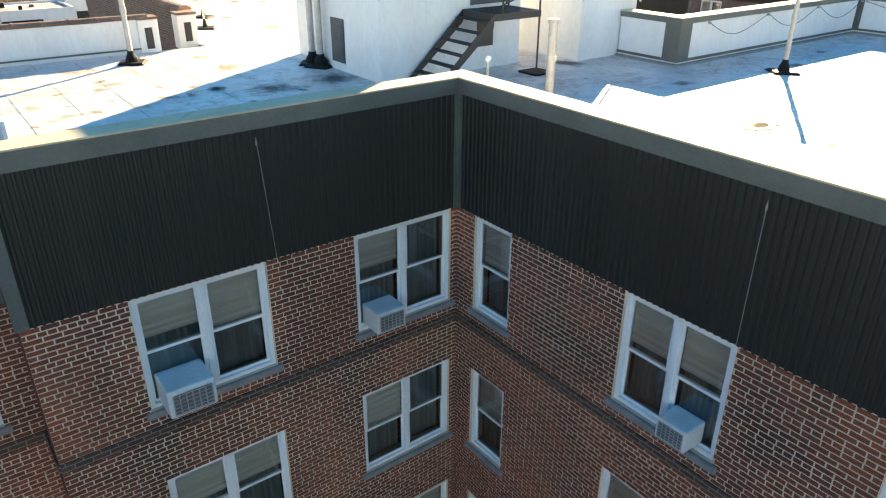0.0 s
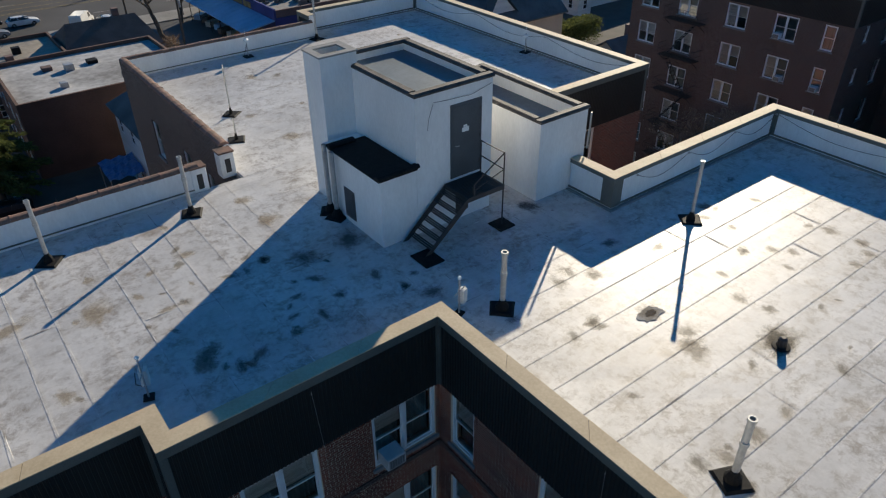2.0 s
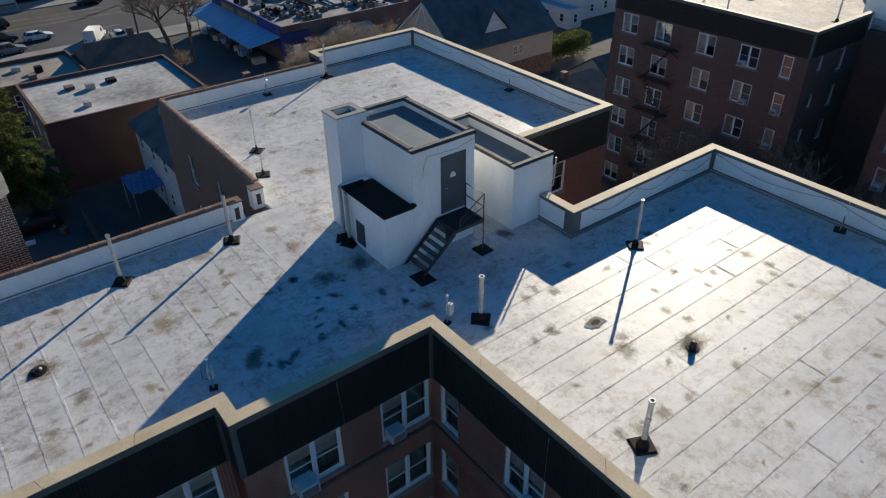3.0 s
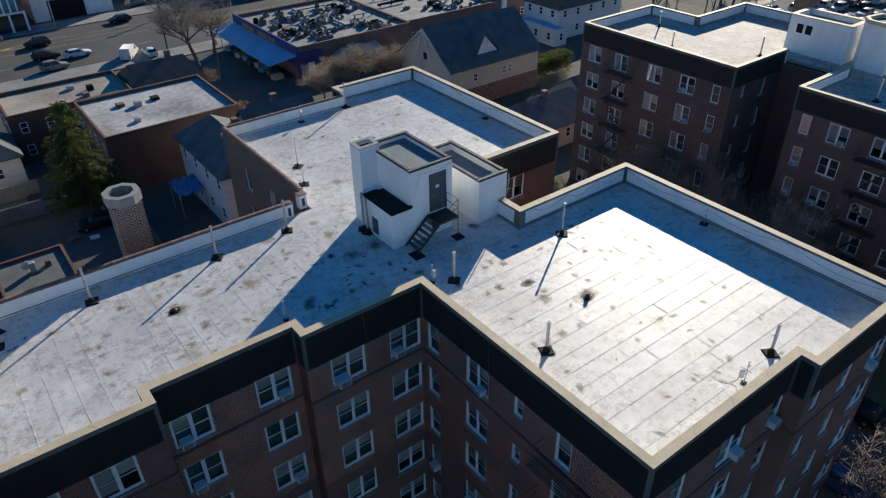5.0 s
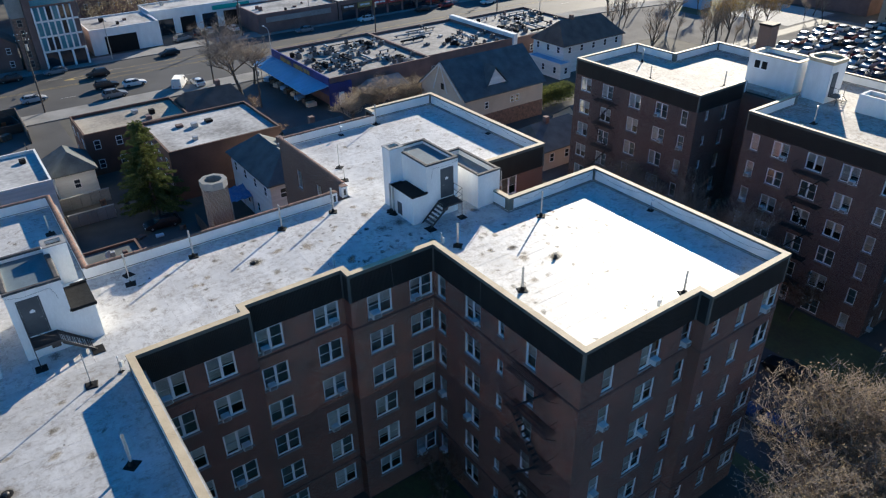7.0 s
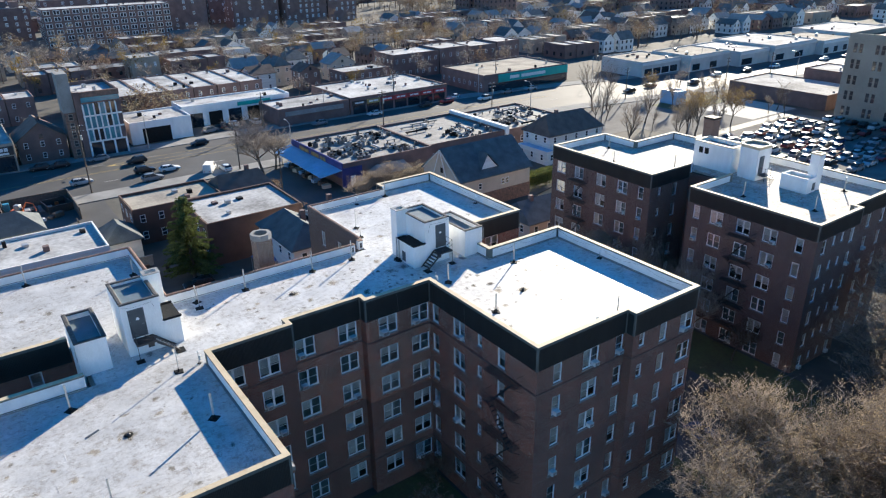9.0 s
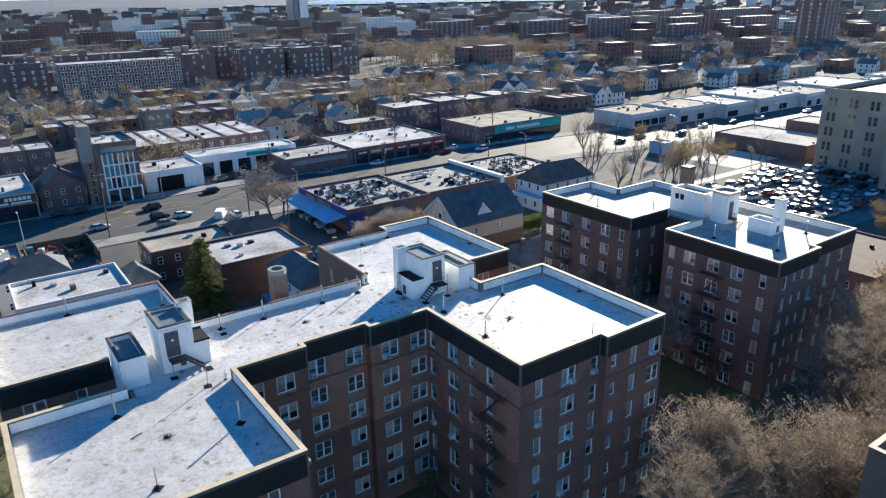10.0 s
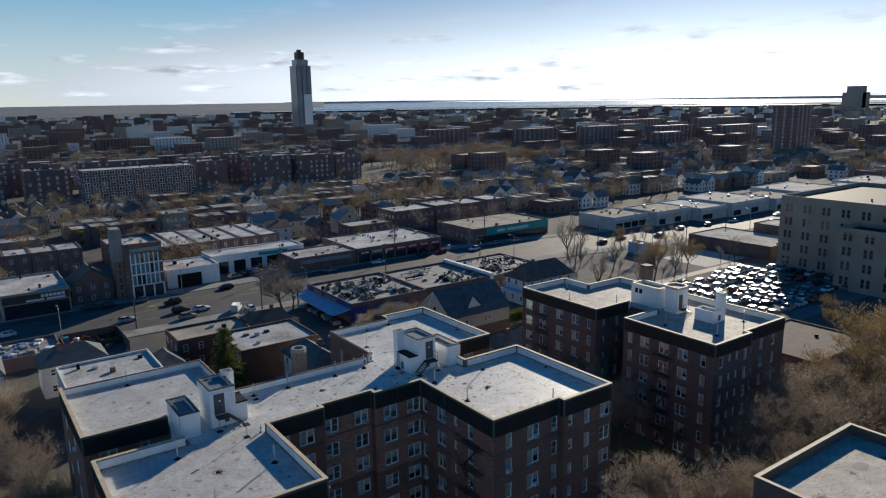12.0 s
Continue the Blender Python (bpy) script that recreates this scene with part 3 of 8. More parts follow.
def rib_panels(parent, p, q, z0, z1, pitch=0.095):
    L = math.hypot(q[0] - p[0], q[1] - p[1])
    d = Vector(((q[0] - p[0]) / L, (q[1] - p[1]) / L, 0))
    o = Vector((d.y, -d.x, 0))
    u = 0.0
    while u < L - 0.05:
        e = min(u + 3.05, L)
        g, n = Geo(), max(1, round((e - u) / pitch))
        prof = []
        for i in range(n):
            b = u + (e - u) * i / n
            s = (e - u) / n
            prof += [(b, 0.012), (b + s * 0.45, 0.012), (b + s * 0.58, 0.034), (b + s * 0.86, 0.034)]
        prof.append((e, 0.012))
        v = []
        for b, w in prof:
            r = Vector((*p, 0)) + d * b + o * w
            v += [(r.x, r.y, z0), (r.x, r.y, z1)]
        g.add(v, [(2 * i, 2 * i + 2, 2 * i + 3, 2 * i + 1) for i in range(len(prof) - 1)])
        part("metal_panel", g, "panel", parent)
        u = e


def run_boxes(poly, w0, w1, z0, z1, c=0.0):
    """Boxes along a chain of axis-parallel points, from w0 outside to w1 inside of it; corners mitred by overlap on one side."""
    out = []
    for (x0, y0), (x1, y1) in zip(poly, poly[1:]):
        d = Vector((x1 - x0, y1 - y0, 0)).normalized()
        n = Vector((-d.y, d.x, 0))
        a, b = Vector((x0, y0, 0)), Vector((x1, y1, 0))
        c0, c1 = a - n * w0, b + n * w1
        out.append((min(c0.x, c1.x), min(c0.y, c1.y), z0, max(c0.x, c1.x), max(c0.y, c1.y), z1))
    return out


def offset_chain(pts, w):
    """An open chain of axis-parallel points moved to its left by w."""
    res = []
    for i, (x, y) in enumerate(pts):
        n = Vector((0, 0))
        for a, b in ((i - 1, i), (i, i + 1)):
            if 0 <= a and b < len(pts):
                d = Vector((pts[b][0] - pts[a][0], pts[b][1] - pts[a][1])).normalized()
                n = n + Vector((-d.y, d.x)) if (n.length == 0 or abs(n.dot(Vector((-d.y, d.x)))) < 0.5) else n
        res.append((x + n.x * w, y + n.y * w))
    return res


def band(pts, w0, w1, z0, z1):
    """A closed strip along a chain: from w0 to w1 to its left, mitred at the corners."""
    a, b = offset_chain(pts, w0), offset_chain(pts, w1)
    pieces = []
    for i in range(len(pts) - 1):
        pieces.append(Geo().prism([a[i], a[i + 1], b[i + 1], b[i]], z0, z1))
    return pieces


def parapet(parent, pts, clad=True, z_top=PAR_TOP, roof=ROOF, cop="coping", inner="white", bot=PAR_BOT, joint=2.4):
    """Outside faces along pts, with the roof to the left."""
    for g in band(pts, 0.0, 0.30, roof - 0.2, z_top - 0.024):
        part("parapet_wall", g, inner, parent)
    if clad:
        for a, b in zip(pts, pts[1:]):
            rib_panels(parent, a, b, bot, z_top - 0.22)
        for g in band(pts, -0.046, -0.004, z_top - 0.25, z_top - 0.024):
            part("fascia", g, "fascia", parent)
        for i in range(1, len(pts) - 1):
            (x0, y0), (x1, y1), (x2, y2) = pts[i - 1 : i + 2]
            s = 0.11
            d0 = Vector((x1 - x0, y1 - y0)).normalized()
            d1 = Vector((x2 - x1, y2 - y1)).normalized()
            g = band([(x1 - d0.x * s, y1 - d0.y * s), (x1, y1), (x1 + d1.x * s, y1 + d1.y * s)], -0.044, -0.002, bot, z_top - 0.254)
            for k in g:
                part("corner_trim", k, "fascia", parent)
    a, b = offset_chain(pts, -0.055), offset_chain(pts, 0.345)
    for i in range(len(pts) - 1):
        L = math.hypot(pts[i + 1][0] - pts[i][0], pts[i + 1][1] - pts[i][1])
        n = max(1, round(L / joint))
        for k in range(n):
            f0, f1 = k / n, (k + 1) / n
            gap = 0.006 / max(L, 0.1)

            def mixp(p, q, f):
                return (p[0] + (q[0] - p[0]) * f, p[1] + (q[1] - p[1]) * f)

            s, e = f0 + (gap if k else 0), f1 - (gap if k < n - 1 else 0)
            part("coping_piece", Geo().prism([mixp(a[i], a[i + 1], s), mixp(a[i], a[i + 1], e), mixp(b[i], b[i + 1], e), mixp(b[i], b[i + 1], s)], z_top - 0.022, z_top), cop, parent)
    for g in band(pts, 0.301, 0.345, z_top - 0.15, z_top - 0.024):
        part("inner_trim", g, "fascia", parent)
    for g in band(pts, 0.301, 0.335, roof + 0.10, roof + 0.16):
        part("flashing", g, "fascia", parent)
    for g in band(pts, 0.30, 0.42, roof - 0.02, roof + 0.06):
        part("cant_strip", g, "roofgrey", parent)
    for i in range(1, len(pts) - 1):
        (x0, y0), (x1, y1), (x2, y2) = pts[i - 1 : i + 2]
        d0, d1 = Vector((x1 - x0, y1 - y0)).normalized(), Vector((x2 - x1, y2 - y1)).normalized()
        turn = d0.x * d1.y - d0.y * d1.x
        s = 0.44 if turn > 0 else 0.12
        for g in band([(x1 - d0.x * s, y1 - d0.y * s), (x1, y1), (x1 + d1.x * s, y1 + d1.y * s)], 0.303, 0.325, roof + 0.161, z_top - 0.151):
            part("inner_corner_trim", g, "fascia", parent)


# ---- the apartment building round the court ----
house = thing("apartment_building", "six-storey red-brick apartment building with black metal parapets and a white roof", "building")
BZ = GROUND - 0.3
C = {
    "tip": (6.69, -5.57), "f1": (16.2, -5.57), "f2": (16.2, -6.4), "far": (24.1, -6.4), "back": (24.1, 10.55), "st": (15.2, 10.55), "st2": (15.2, 16.45),
    "r1": (24.1, 16.45), "r2": (24.1, 33.6), "r3": (16.3, 33.6), "r4": (16.3, 32.3), "r5": (6.5, 32.3), "r6": (6.5, 19.75), "l1": (-12.4, 19.75), "l2": (-12.4, 32.4),
    "l3": (-29.1, 33.4), "l4": (-29.1, 16.6), "l5": (-20.2, 16.6), "l6": (-20.2, 10.75), "l7": (-29.1, 10.75), "l8": (-29.1, -5.57), "d": (-12.47, -5.57),
    "din": (-12.47, 8.3), "x2": (-6.1, 8.3), "x1": (-6.1, 9.16), "w1": (0.28, 9.16), "w2": (0.28, 8.3), "in": (6.69, 8.3),
}
C["l3"], C["l2"] = (-29.1, 32.6), (-12.4, 32.6)
Y = lambda y: 8.3 - y
WALLS = [
    ("tip", "f1", [(1.69, "single"), (4.8, "double"), (8.45, "single")], 0.45), ("f1", "f2", [], 0), ("f2", "far", [(0.75, "bath"), (3.3, "single"), (5.9, "double")], 0.35), ("far", "back", [(2, "double"), (8, "double")], 0),
    ("back", "st", [], 0), ("st", "st2", [(2.2, "single")], 0), ("st2", "r1", [(1.0, "single"), (4.2, "double")], 0.3), ("r1", "r2", [(3, "double")], 0), ("r2", "r3", [], 0), ("r3", "r4", [], 0),
    ("r4", "r5", [], 0), ("r5", "r6", [(3.2, "single"), (7.0, "single"), (9.6, "bath")], 0.1), ("r6", "l1", [], 0), ("l1", "l2", [], 0), ("l2", "l3", [], 0), ("l3", "l4", [(3, "double"), (9, "double")], 0.2),
    ("l4", "l5", [(1.5, "double"), (5.5, "single")], 0.2), ("l5", "l6", [], 0), ("l6", "l7", [], 0), ("l7", "l8", [(2, "double"), (6, "single"), (11, "double")], 0.2),
    ("l8", "d", [(2, "single"), (5.2, "double"), (9.6, "double"), (13.6, "single")], 0.4), ("d", "din", [(4, "double")], 0),
    ("din", "x2", [(0.5, "double"), (3.35, "double")], 0.6), ("x2", "x1", [], 0), ("x1", "w1", [(0.35, "double"), (4.2, "double")], 0.6), ("w1", "w2", [], 0),
    ("w2", "in", [(1.2, "wide"), (4.44, "wide")], 0.0), ("in", "tip", [(0.46, "single"), (3.52, "middle"), (6.85, "narrow"), (9.4, "single")], 0.0),
]
NEAR = {("w2", "in"), ("in", "tip"), ("x1", "w1"), ("w1", "w2")}
NEAR_Z = 8.6
near_walls = []
for a, b, cols, ac in WALLS:
    p, q = C[a], C[b]
    lab = ""
    if (a, b) in NEAR:
        _, holes = facade(house, p, q, cols, NEAR_Z, PAR_BOT, "mortar", ac=ac)
        near_walls.append((p, q, holes))
        facade(house, p, q, cols, BZ, NEAR_Z, "brickwall", ac=0.35)
    else:
        facade(house, p, q, cols, BZ, PAR_BOT, "brickold" if a in ("r4", "r5", "r6", "l1") else "brickwall", ac=ac)
    # the masonry behind the cladding
    part("wall", wall_geo(p, q, PAR_BOT, ROOF - 0.19, [], 0.32), "brickold" if a in ("r4", "r5", "r6", "l1") else "brickwall", house)
# raised brick courses round the court and the street ends
for a, b in (("tip", "f1"), ("f1", "f2"), ("f2", "far"), ("din", "x2"), ("x2", "x1"), ("x1", "w1"), ("w1", "w2"), ("w2", "in"), ("in", "tip"), ("l8", "d")):
    (x0, y0), (x1, y1) = C[a], C[b]
    for zb in (14.52, 2.3):
        part("band_course", band([(x0, y0), (x1, y1)], -0.034, -0.001, zb, zb + 0.15)[0], "brickband", house)
# filler blocks behind the windows; the rooms' gloom is their colour
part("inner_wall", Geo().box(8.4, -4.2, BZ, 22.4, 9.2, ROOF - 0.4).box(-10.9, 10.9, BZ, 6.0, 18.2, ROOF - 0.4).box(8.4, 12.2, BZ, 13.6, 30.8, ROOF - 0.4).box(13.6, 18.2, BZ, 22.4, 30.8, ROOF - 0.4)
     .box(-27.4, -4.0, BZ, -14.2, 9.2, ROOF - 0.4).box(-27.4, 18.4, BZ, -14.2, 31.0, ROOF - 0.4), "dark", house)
parapet(house, [(-20.5, 10.75)] + [C[k] for k in ("l7", "l8", "d", "din", "x2", "x1", "w1", "w2", "in", "tip", "f1", "f2", "far", "back", "st")] + [(15.2, 12.05)])
parapet(house, [(15.55, 16.45)] + [C[k] for k in ("r1", "r2", "r3")] + [(16.3, 32.35)])
parapet(house, [(-29.1, 32.5), (-29.1, 16.6), (-20.6, 16.6)], roof=ROOF)
# plain parapets with clay tiles on top
TILE_TOP = 18.5


def half_tile(length):
    """A half-round clay coping tile with a collar at one end; it runs along x."""
    g, n = Geo(), 7
    for x0, x1, r in ((0, length - 0.05, 0.185), (length - 0.05, length, 0.205)):
        prof = [(r * math.cos(math.pi * i / (n - 1)), 0.62 * r * math.sin(math.pi * i / (n - 1))) for i in range(n)]
        v = [(x, y, z) for x in (x0, x1) for y, z in prof]
        g.add(v, [(i, i + 1, n + i + 1, n + i) for i in range(n - 1)] + [tuple(range(n)), tuple(range(2 * n - 1, n - 1, -1)), (0, n, 2 * n - 1, n - 1)])
    return g


TILE = half_tile(0.6).mesh("coping_tile", "terracotta")


def tiled_parapet(parent, pts, top=TILE_TOP, roof=ROOF, inner="white"):
    for g in band(pts, 0.13, 0.29, roof - 0.2, top):
        part("parapet_wall", g, inner, parent)
    for g in band(pts, 0.0, 0.129, roof - 0.2, top):
        part("parapet_facing", g, "brickold", parent)
    mid = offset_chain(pts, 0.145)
    rt = random.Random(5)
    for (x0, y0), (x1, y1) in zip(mid, mid[1:]):
        L, ang = math.hypot(x1 - x0, y1 - y0), math.degrees(math.atan2(y1 - y0, x1 - x0))
        n = round(L / 0.62)
        for i in range(n):
            f = i / n
            part("coping_tile", TILE, "", parent, at=pose(x0 + (x1 - x0) * f, y0 + (y1 - y0) * f, top + 0.002, rt.uniform(-1.5, 1.5), rt.uniform(-0.6, 0.6), ang + rt.uniform(-0.8, 0.8)) @ Matrix.Diagonal((L / n / 0.605, 1, 1, 1)))
    for g in band(pts, 0.295, 0.325, roof + 0.1, roof + 0.14):
        part("flashing", g, "fascia", parent)


tiled_parapet(house, [(5.3, 19.75), (-12.4, 19.75), (-12.4, 32.5), (-29.1, 32.5)])
tiled_parapet(house, [(16.3, 32.3), (6.5, 32.3), (6.5, 20.6)])
for x, y, top in ((5.0, 19.42, 18.49), (6.2, 20.0, 18.46)):
    part("end_pier", Geo().cbox(x, y, ROOF - 0.1, x + 0.52, y + 0.46, top, 0.02), "white", house)
    # no real hole: a thin plate with the opening's shade as its colour
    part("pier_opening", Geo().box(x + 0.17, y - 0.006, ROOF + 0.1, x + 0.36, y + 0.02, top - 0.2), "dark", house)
    part("pier_cap", Geo().cbox(x - 0.03, y - 0.03, top + 0.001, x + 0.55, y + 0.49, top + 0.06, 0.015), "terracotta", house)


# ---- roof sheets: overlapping strips of coated felt ----
def roof_sheets(parent, x0, y0, x1, y1, way, width=0.915, z=ROOF, material="roof", seed=1):
    r = random.Random(seed)
    lo, hi = (y0, y1) if way == "x" else (x0, x1)
    n = max(1, round((hi - lo) / width))
    for i in range(n):
        a, b = lo + (hi - lo) * i / n, lo + (hi - lo) * (i + 1) / n + 0.05
        b = min(b, hi)
        ln = (x1 - x0) if way == "x" else (y1 - y0)
        s0 = (x0 if way == "x" else y0)
        m = max(2, round(ln / 0.7))
        g = Geo()
        v = []
        for k in range(m + 1):
            u = s0 + ln * k / m
            for j, c in enumerate((a, (a + b) / 2, b)):
                h = z + 0.004 + (0.003, 0.006, 0.013)[j] + r.uniform(-0.002, 0.002)
                c2 = c + (r.uniform(-0.02, 0.02) if j == 2 and 0 < i < n - 1 else 0)
                v.append((u, c2, h) if way == "x" else (c2, u, h))
        for k in range(m + 1):
            u = s0 + ln * k / m
            v.append((u, b, z - 0.01) if way == "x" else (b, u, z - 0.01))
        f = []
        for k in range(m):
            for j in (0, 1):
                q = (3 * k + j, 3 * k + 3 + j, 3 * k + 4 + j, 3 * k + 1 + j)
                f.append(q if way == "y" else tuple(reversed(q)))
            f.append((3 * k + 2, 3 * k + 5, 3 * (m + 1) + k + 1, 3 * (m + 1) + k))
        g.add(v, f)
        part("roof_sheet", g, material, parent)
        if i:
            bead, c, v = Geo(), a + r.uniform(-0.01, 0.01), []
            for k in range(m + 1):
                u, w = s0 + ln * k / m, r.uniform(0.004, 0.017)
                for cc in (c - w, c + w):
                    v.append((u, cc, z + 0.0225) if way == "x" else (cc, u, z + 0.0225))
            bead.add(v, [(2 * k, 2 * k + 1, 2 * k + 3, 2 * k + 2) for k in range(m)])
            part("seam", bead, "seam", parent)
            u, w = s0 + ln * r.uniform(0.25, 0.75), r.uniform(0.012, 0.02)
            c = [(u - w, a + 0.04), (u + w, a + 0.04), (u + w + r.uniform(-0.03, 0.03), b - 0.06), (u - w + r.uniform(-0.03, 0.03), b - 0.06)]
            part("end_lap", Geo().quad(*[(p, q, z + 0.0215) if way == "x" else (q, p, z + 0.0215) for p, q in c]), "seam", parent)


DECKS = [(6.9, -5.25, 23.8, 10.3, "x"), (16.5, -6.1, 23.8, -5.25, "x"), (0.6, 8.6, 6.9, 19.5, "y"), (-6.4, 9.46, 0.6, 19.5, "y"), (-12.2, 8.6, -6.4, 19.5, "y"), (6.9, 10.3, 14.9, 16.75, "y"), (6.75, 16.75, 23.8, 33.3, "x"), (-28.8, -5.3, -12.2, 10.5, "x"), (-19.9, 10.5, -12.2, 16.9, "y"), (-28.8, 16.9, -12.2, 32.25, "x")]
for i, (x0, y0, x1, y1, way) in enumerate(DECKS):
    part("roof_deck", Geo().box(x0 - 0.06, y0 - 0.06, ROOF - 0.3, x1 + 0.06, y1 + 0.06, ROOF - 0.006), "roofgrey", house)
    roof_sheets(house, x0, y0, x1, y1, way, seed=i, material="roofold" if i in (7, 9) else "roof")


# ---- stair bulkheads, one the mirror image of the other ----
def flip(x, y, z):
    return (-4.98 - x, y, z)


def same(x, y, z):
    return (x, y, z)


def coping_run(parent, boxes, fn, material="clay", name="coping_tile"):
    for x0, y0, x1, y1, z in boxes:
        L = max(x1 - x0, y1 - y0)
        n = max(1, round(L / 0.55))
        for i in range(n):
            a, b = i / n + 0.0006, (i + 1) / n - 0.0006
            long = x1 - x0 >= y1 - y0
            c0, c1 = (y0, y1) if long else (x0, x1)
            s0, s1 = (x0 + (x1 - x0) * a, x0 + (x1 - x0) * b) if long else (y0 + (y1 - y0) * a, y0 + (y1 - y0) * b)
            prof = [(c0, z), (c1, z), (c1 + 0.01, z + 0.05), (c1 - 0.06, z + 0.10), (c0 + 0.06, z + 0.10), (c0 - 0.01, z + 0.05)]
            n6 = len(prof)
            g = Geo().add([(u, c, h) if long else (c, u, h) for u in (s0, s1) for c, h in prof], [tuple(range(n6 - 1, -1, -1)), tuple(range(n6, 2 * n6))] + [(k, (k + 1) % n6, n6 + (k + 1) % n6, n6 + k) for k in range(n6)])
            part(name, g.moved(fn), material, parent)


def bulkhead(fn, with_vent=True):
    R = ROOF - 0.02
    b = thing("stair_bulkhead", "white-painted stair bulkhead with chimney and grey steel door", "bulkhead", group="roof bulkheads")
    # tall part: walls with a sunken roof
    g = Geo().shaft(9.35, 12.82, 12.1, 17.2, 0.22, R, 21.92)
    part("wall", g.moved(fn), "white", b)
    part("roof_sheet", Geo().box(9.57, 13.04, 21.55, 11.88, 16.98, 21.70).moved(fn), "felt", b, "grey sunken felt roof")
    coping_run(b, [(9.31, 12.78, 12.14, 13.08, 21.92), (9.60, 16.94, 12.14, 17.24, 21.92), (9.31, 13.09, 9.61, 16.0, 21.92), (11.84, 13.09, 12.14, 16.93, 21.92)], fn)
    # low part
    part("wall", Geo().box(8.12, 12.825, R, 9.348, 16.028, 19.82).moved(fn), "white", b)
    part("low_roof", Geo().cbox(8.02, 12.74, 19.822, 9.345, 15.55, 19.9, 0.02).moved(fn), "tar", b, "black felt roof of the low part")
    coping_run(b, [(8.0, 12.72, 9.4, 12.95, 19.9), (8.0, 15.35, 8.9, 15.6, 19.9)], fn, "tar", "roof_edge")
    # chimney
    c = Geo().shaft(8.32, 16.03, 9.55, 17.05, 0.17, R, 22.36)
    part("chimney", c.moved(fn), "white", b)
    # black sheet near the top paints the shade down the chimney
    part("flue", Geo().box(8.491, 16.201, 22.1, 9.379, 16.879, 22.16).moved(fn), "tar", b)
    part("chimney_cap", Geo().shaft(8.29, 16.0, 9.58, 17.08, 0.24, 22.362, 22.41).moved(fn), "roofgrey", b)
    # door
    d = part("door", Geo().cbox(10.63, 12.79, 19.13, 11.61, 12.83, 21.34, 0.006).moved(fn), "door", b, "grey-blue steel door")
    fr = Geo().box(10.55, 12.795, 19.12, 10.625, 12.835, 21.42).box(11.615, 12.795, 19.12, 11.69, 12.835, 21.42).box(10.625, 12.795, 21.345, 11.615, 12.835, 21.42)
    part("door_frame", fr.moved(fn), "door", d)
    part("notice", Geo().cbox(10.95, 12.775, 20.52, 11.2, 12.786, 20.66, 0.003).cbox(11.0, 12.776, 20.665, 11.14, 12.786, 20.73, 0.003).moved(fn), "frame", d, "small white notice")
    part("door_handle", Geo().tube([(10.72, 12.79, 20.15), (10.72, 12.74, 20.15), (10.82, 12.74, 20.15)], 0.014, 6).moved(fn), "galv", d)
    for z in (19.4, 20.2, 21.05):
        part("hinge", Geo().tube([(11.615, 12.785, z), (11.615, 12.785, z + 0.12)], 0.014, 6).moved(fn), "steel", d)
    if with_vent:
        v = part("vent_door", Geo().cbox(8.09, 14.3, 17.86, 8.118, 14.88, 18.84, 0.006).moved(fn), "door", b, "dark louvred vent door")
        for i in range(11):
            part("slat", Geo().box(8.07, 14.35, 17.94 + 0.078 * i, 8.088, 14.83, 17.98 + 0.078 * i).moved(fn), "door", v)
    # wire on the wall
    part("wall_cable", Geo().tube([(12.05, 12.80, 21.75), (11.3, 12.795, 21.58), (10.4, 12.795, 21.62), (9.95, 12.795, 21.66), (9.78, 12.795, 21.2), (9.74, 12.795, 20.9)], 0.006, 5).moved(fn), "steel", b)

    # the low box with an open roof beside it
    k = thing("roof_shaft", "white-painted shaft box with a sunken roof and clay coping", "bulkhead", group="roof shafts")
    g = Geo().shaft(13.45, 12.1, 15.5, 17.22, 0.22, R, 20.32)
    part("wall", g.moved(fn), "white", k)
    part("court_wall", Geo().box(15.28, 12.12, R - 3, 15.495, 17.2, R).moved(fn), "white", k)
    part("roof_sheet", Geo().box(13.67, 12.32, 19.8, 15.28, 17.0, 19.92).moved(fn), "felt", k)
    coping_run(k, [(13.41, 12.06, 15.56, 12.36, 20.32), (13.41, 12.37, 13.71, 17.26, 20.32), (15.24, 12.37, 15.56, 17.26, 20.32), (13.72, 16.96, 15.23, 17.26, 20.32)], fn)
    part("downpipe", Geo().tube([(15.56, 12.0, 20.2), (15.58, 12.02, 19.6), (15.56, 12.04, 18.95)], 0.035, 6).moved(fn), "galv", k)

    # steel stair to the door
    s = thing("steel_stair", "black steel stair and grated landing below the bulkhead door", "stair", group="roof stairs")
    X0, X1, YA, YB, ZP = 10.28, 11.66, 11.66, 12.78, 19.06
    fr = Geo().box(X0, YA, ZP - 0.14, X1, YA + 0.05, ZP).box(X0, YB - 0.05, ZP - 0.14, X1, YB, ZP).box(X0, YA + 0.05, ZP - 0.14, X0 + 0.05, YB - 0.05, ZP).box(X1 - 0.05, YA + 0.05, ZP - 0.14, X1, YB - 0.05, ZP)
    part("landing_frame", fr.moved(fn), "steel", s)
    for i in range(15):
        y = YA + 0.09 + (YB - YA - 0.18) * i / 14
        part("grating_bar", Geo().box(X0 + 0.05, y - 0.012, ZP - 0.04, X1 - 0.05, y + 0.012, ZP - 0.004).moved(fn), "steel", s)
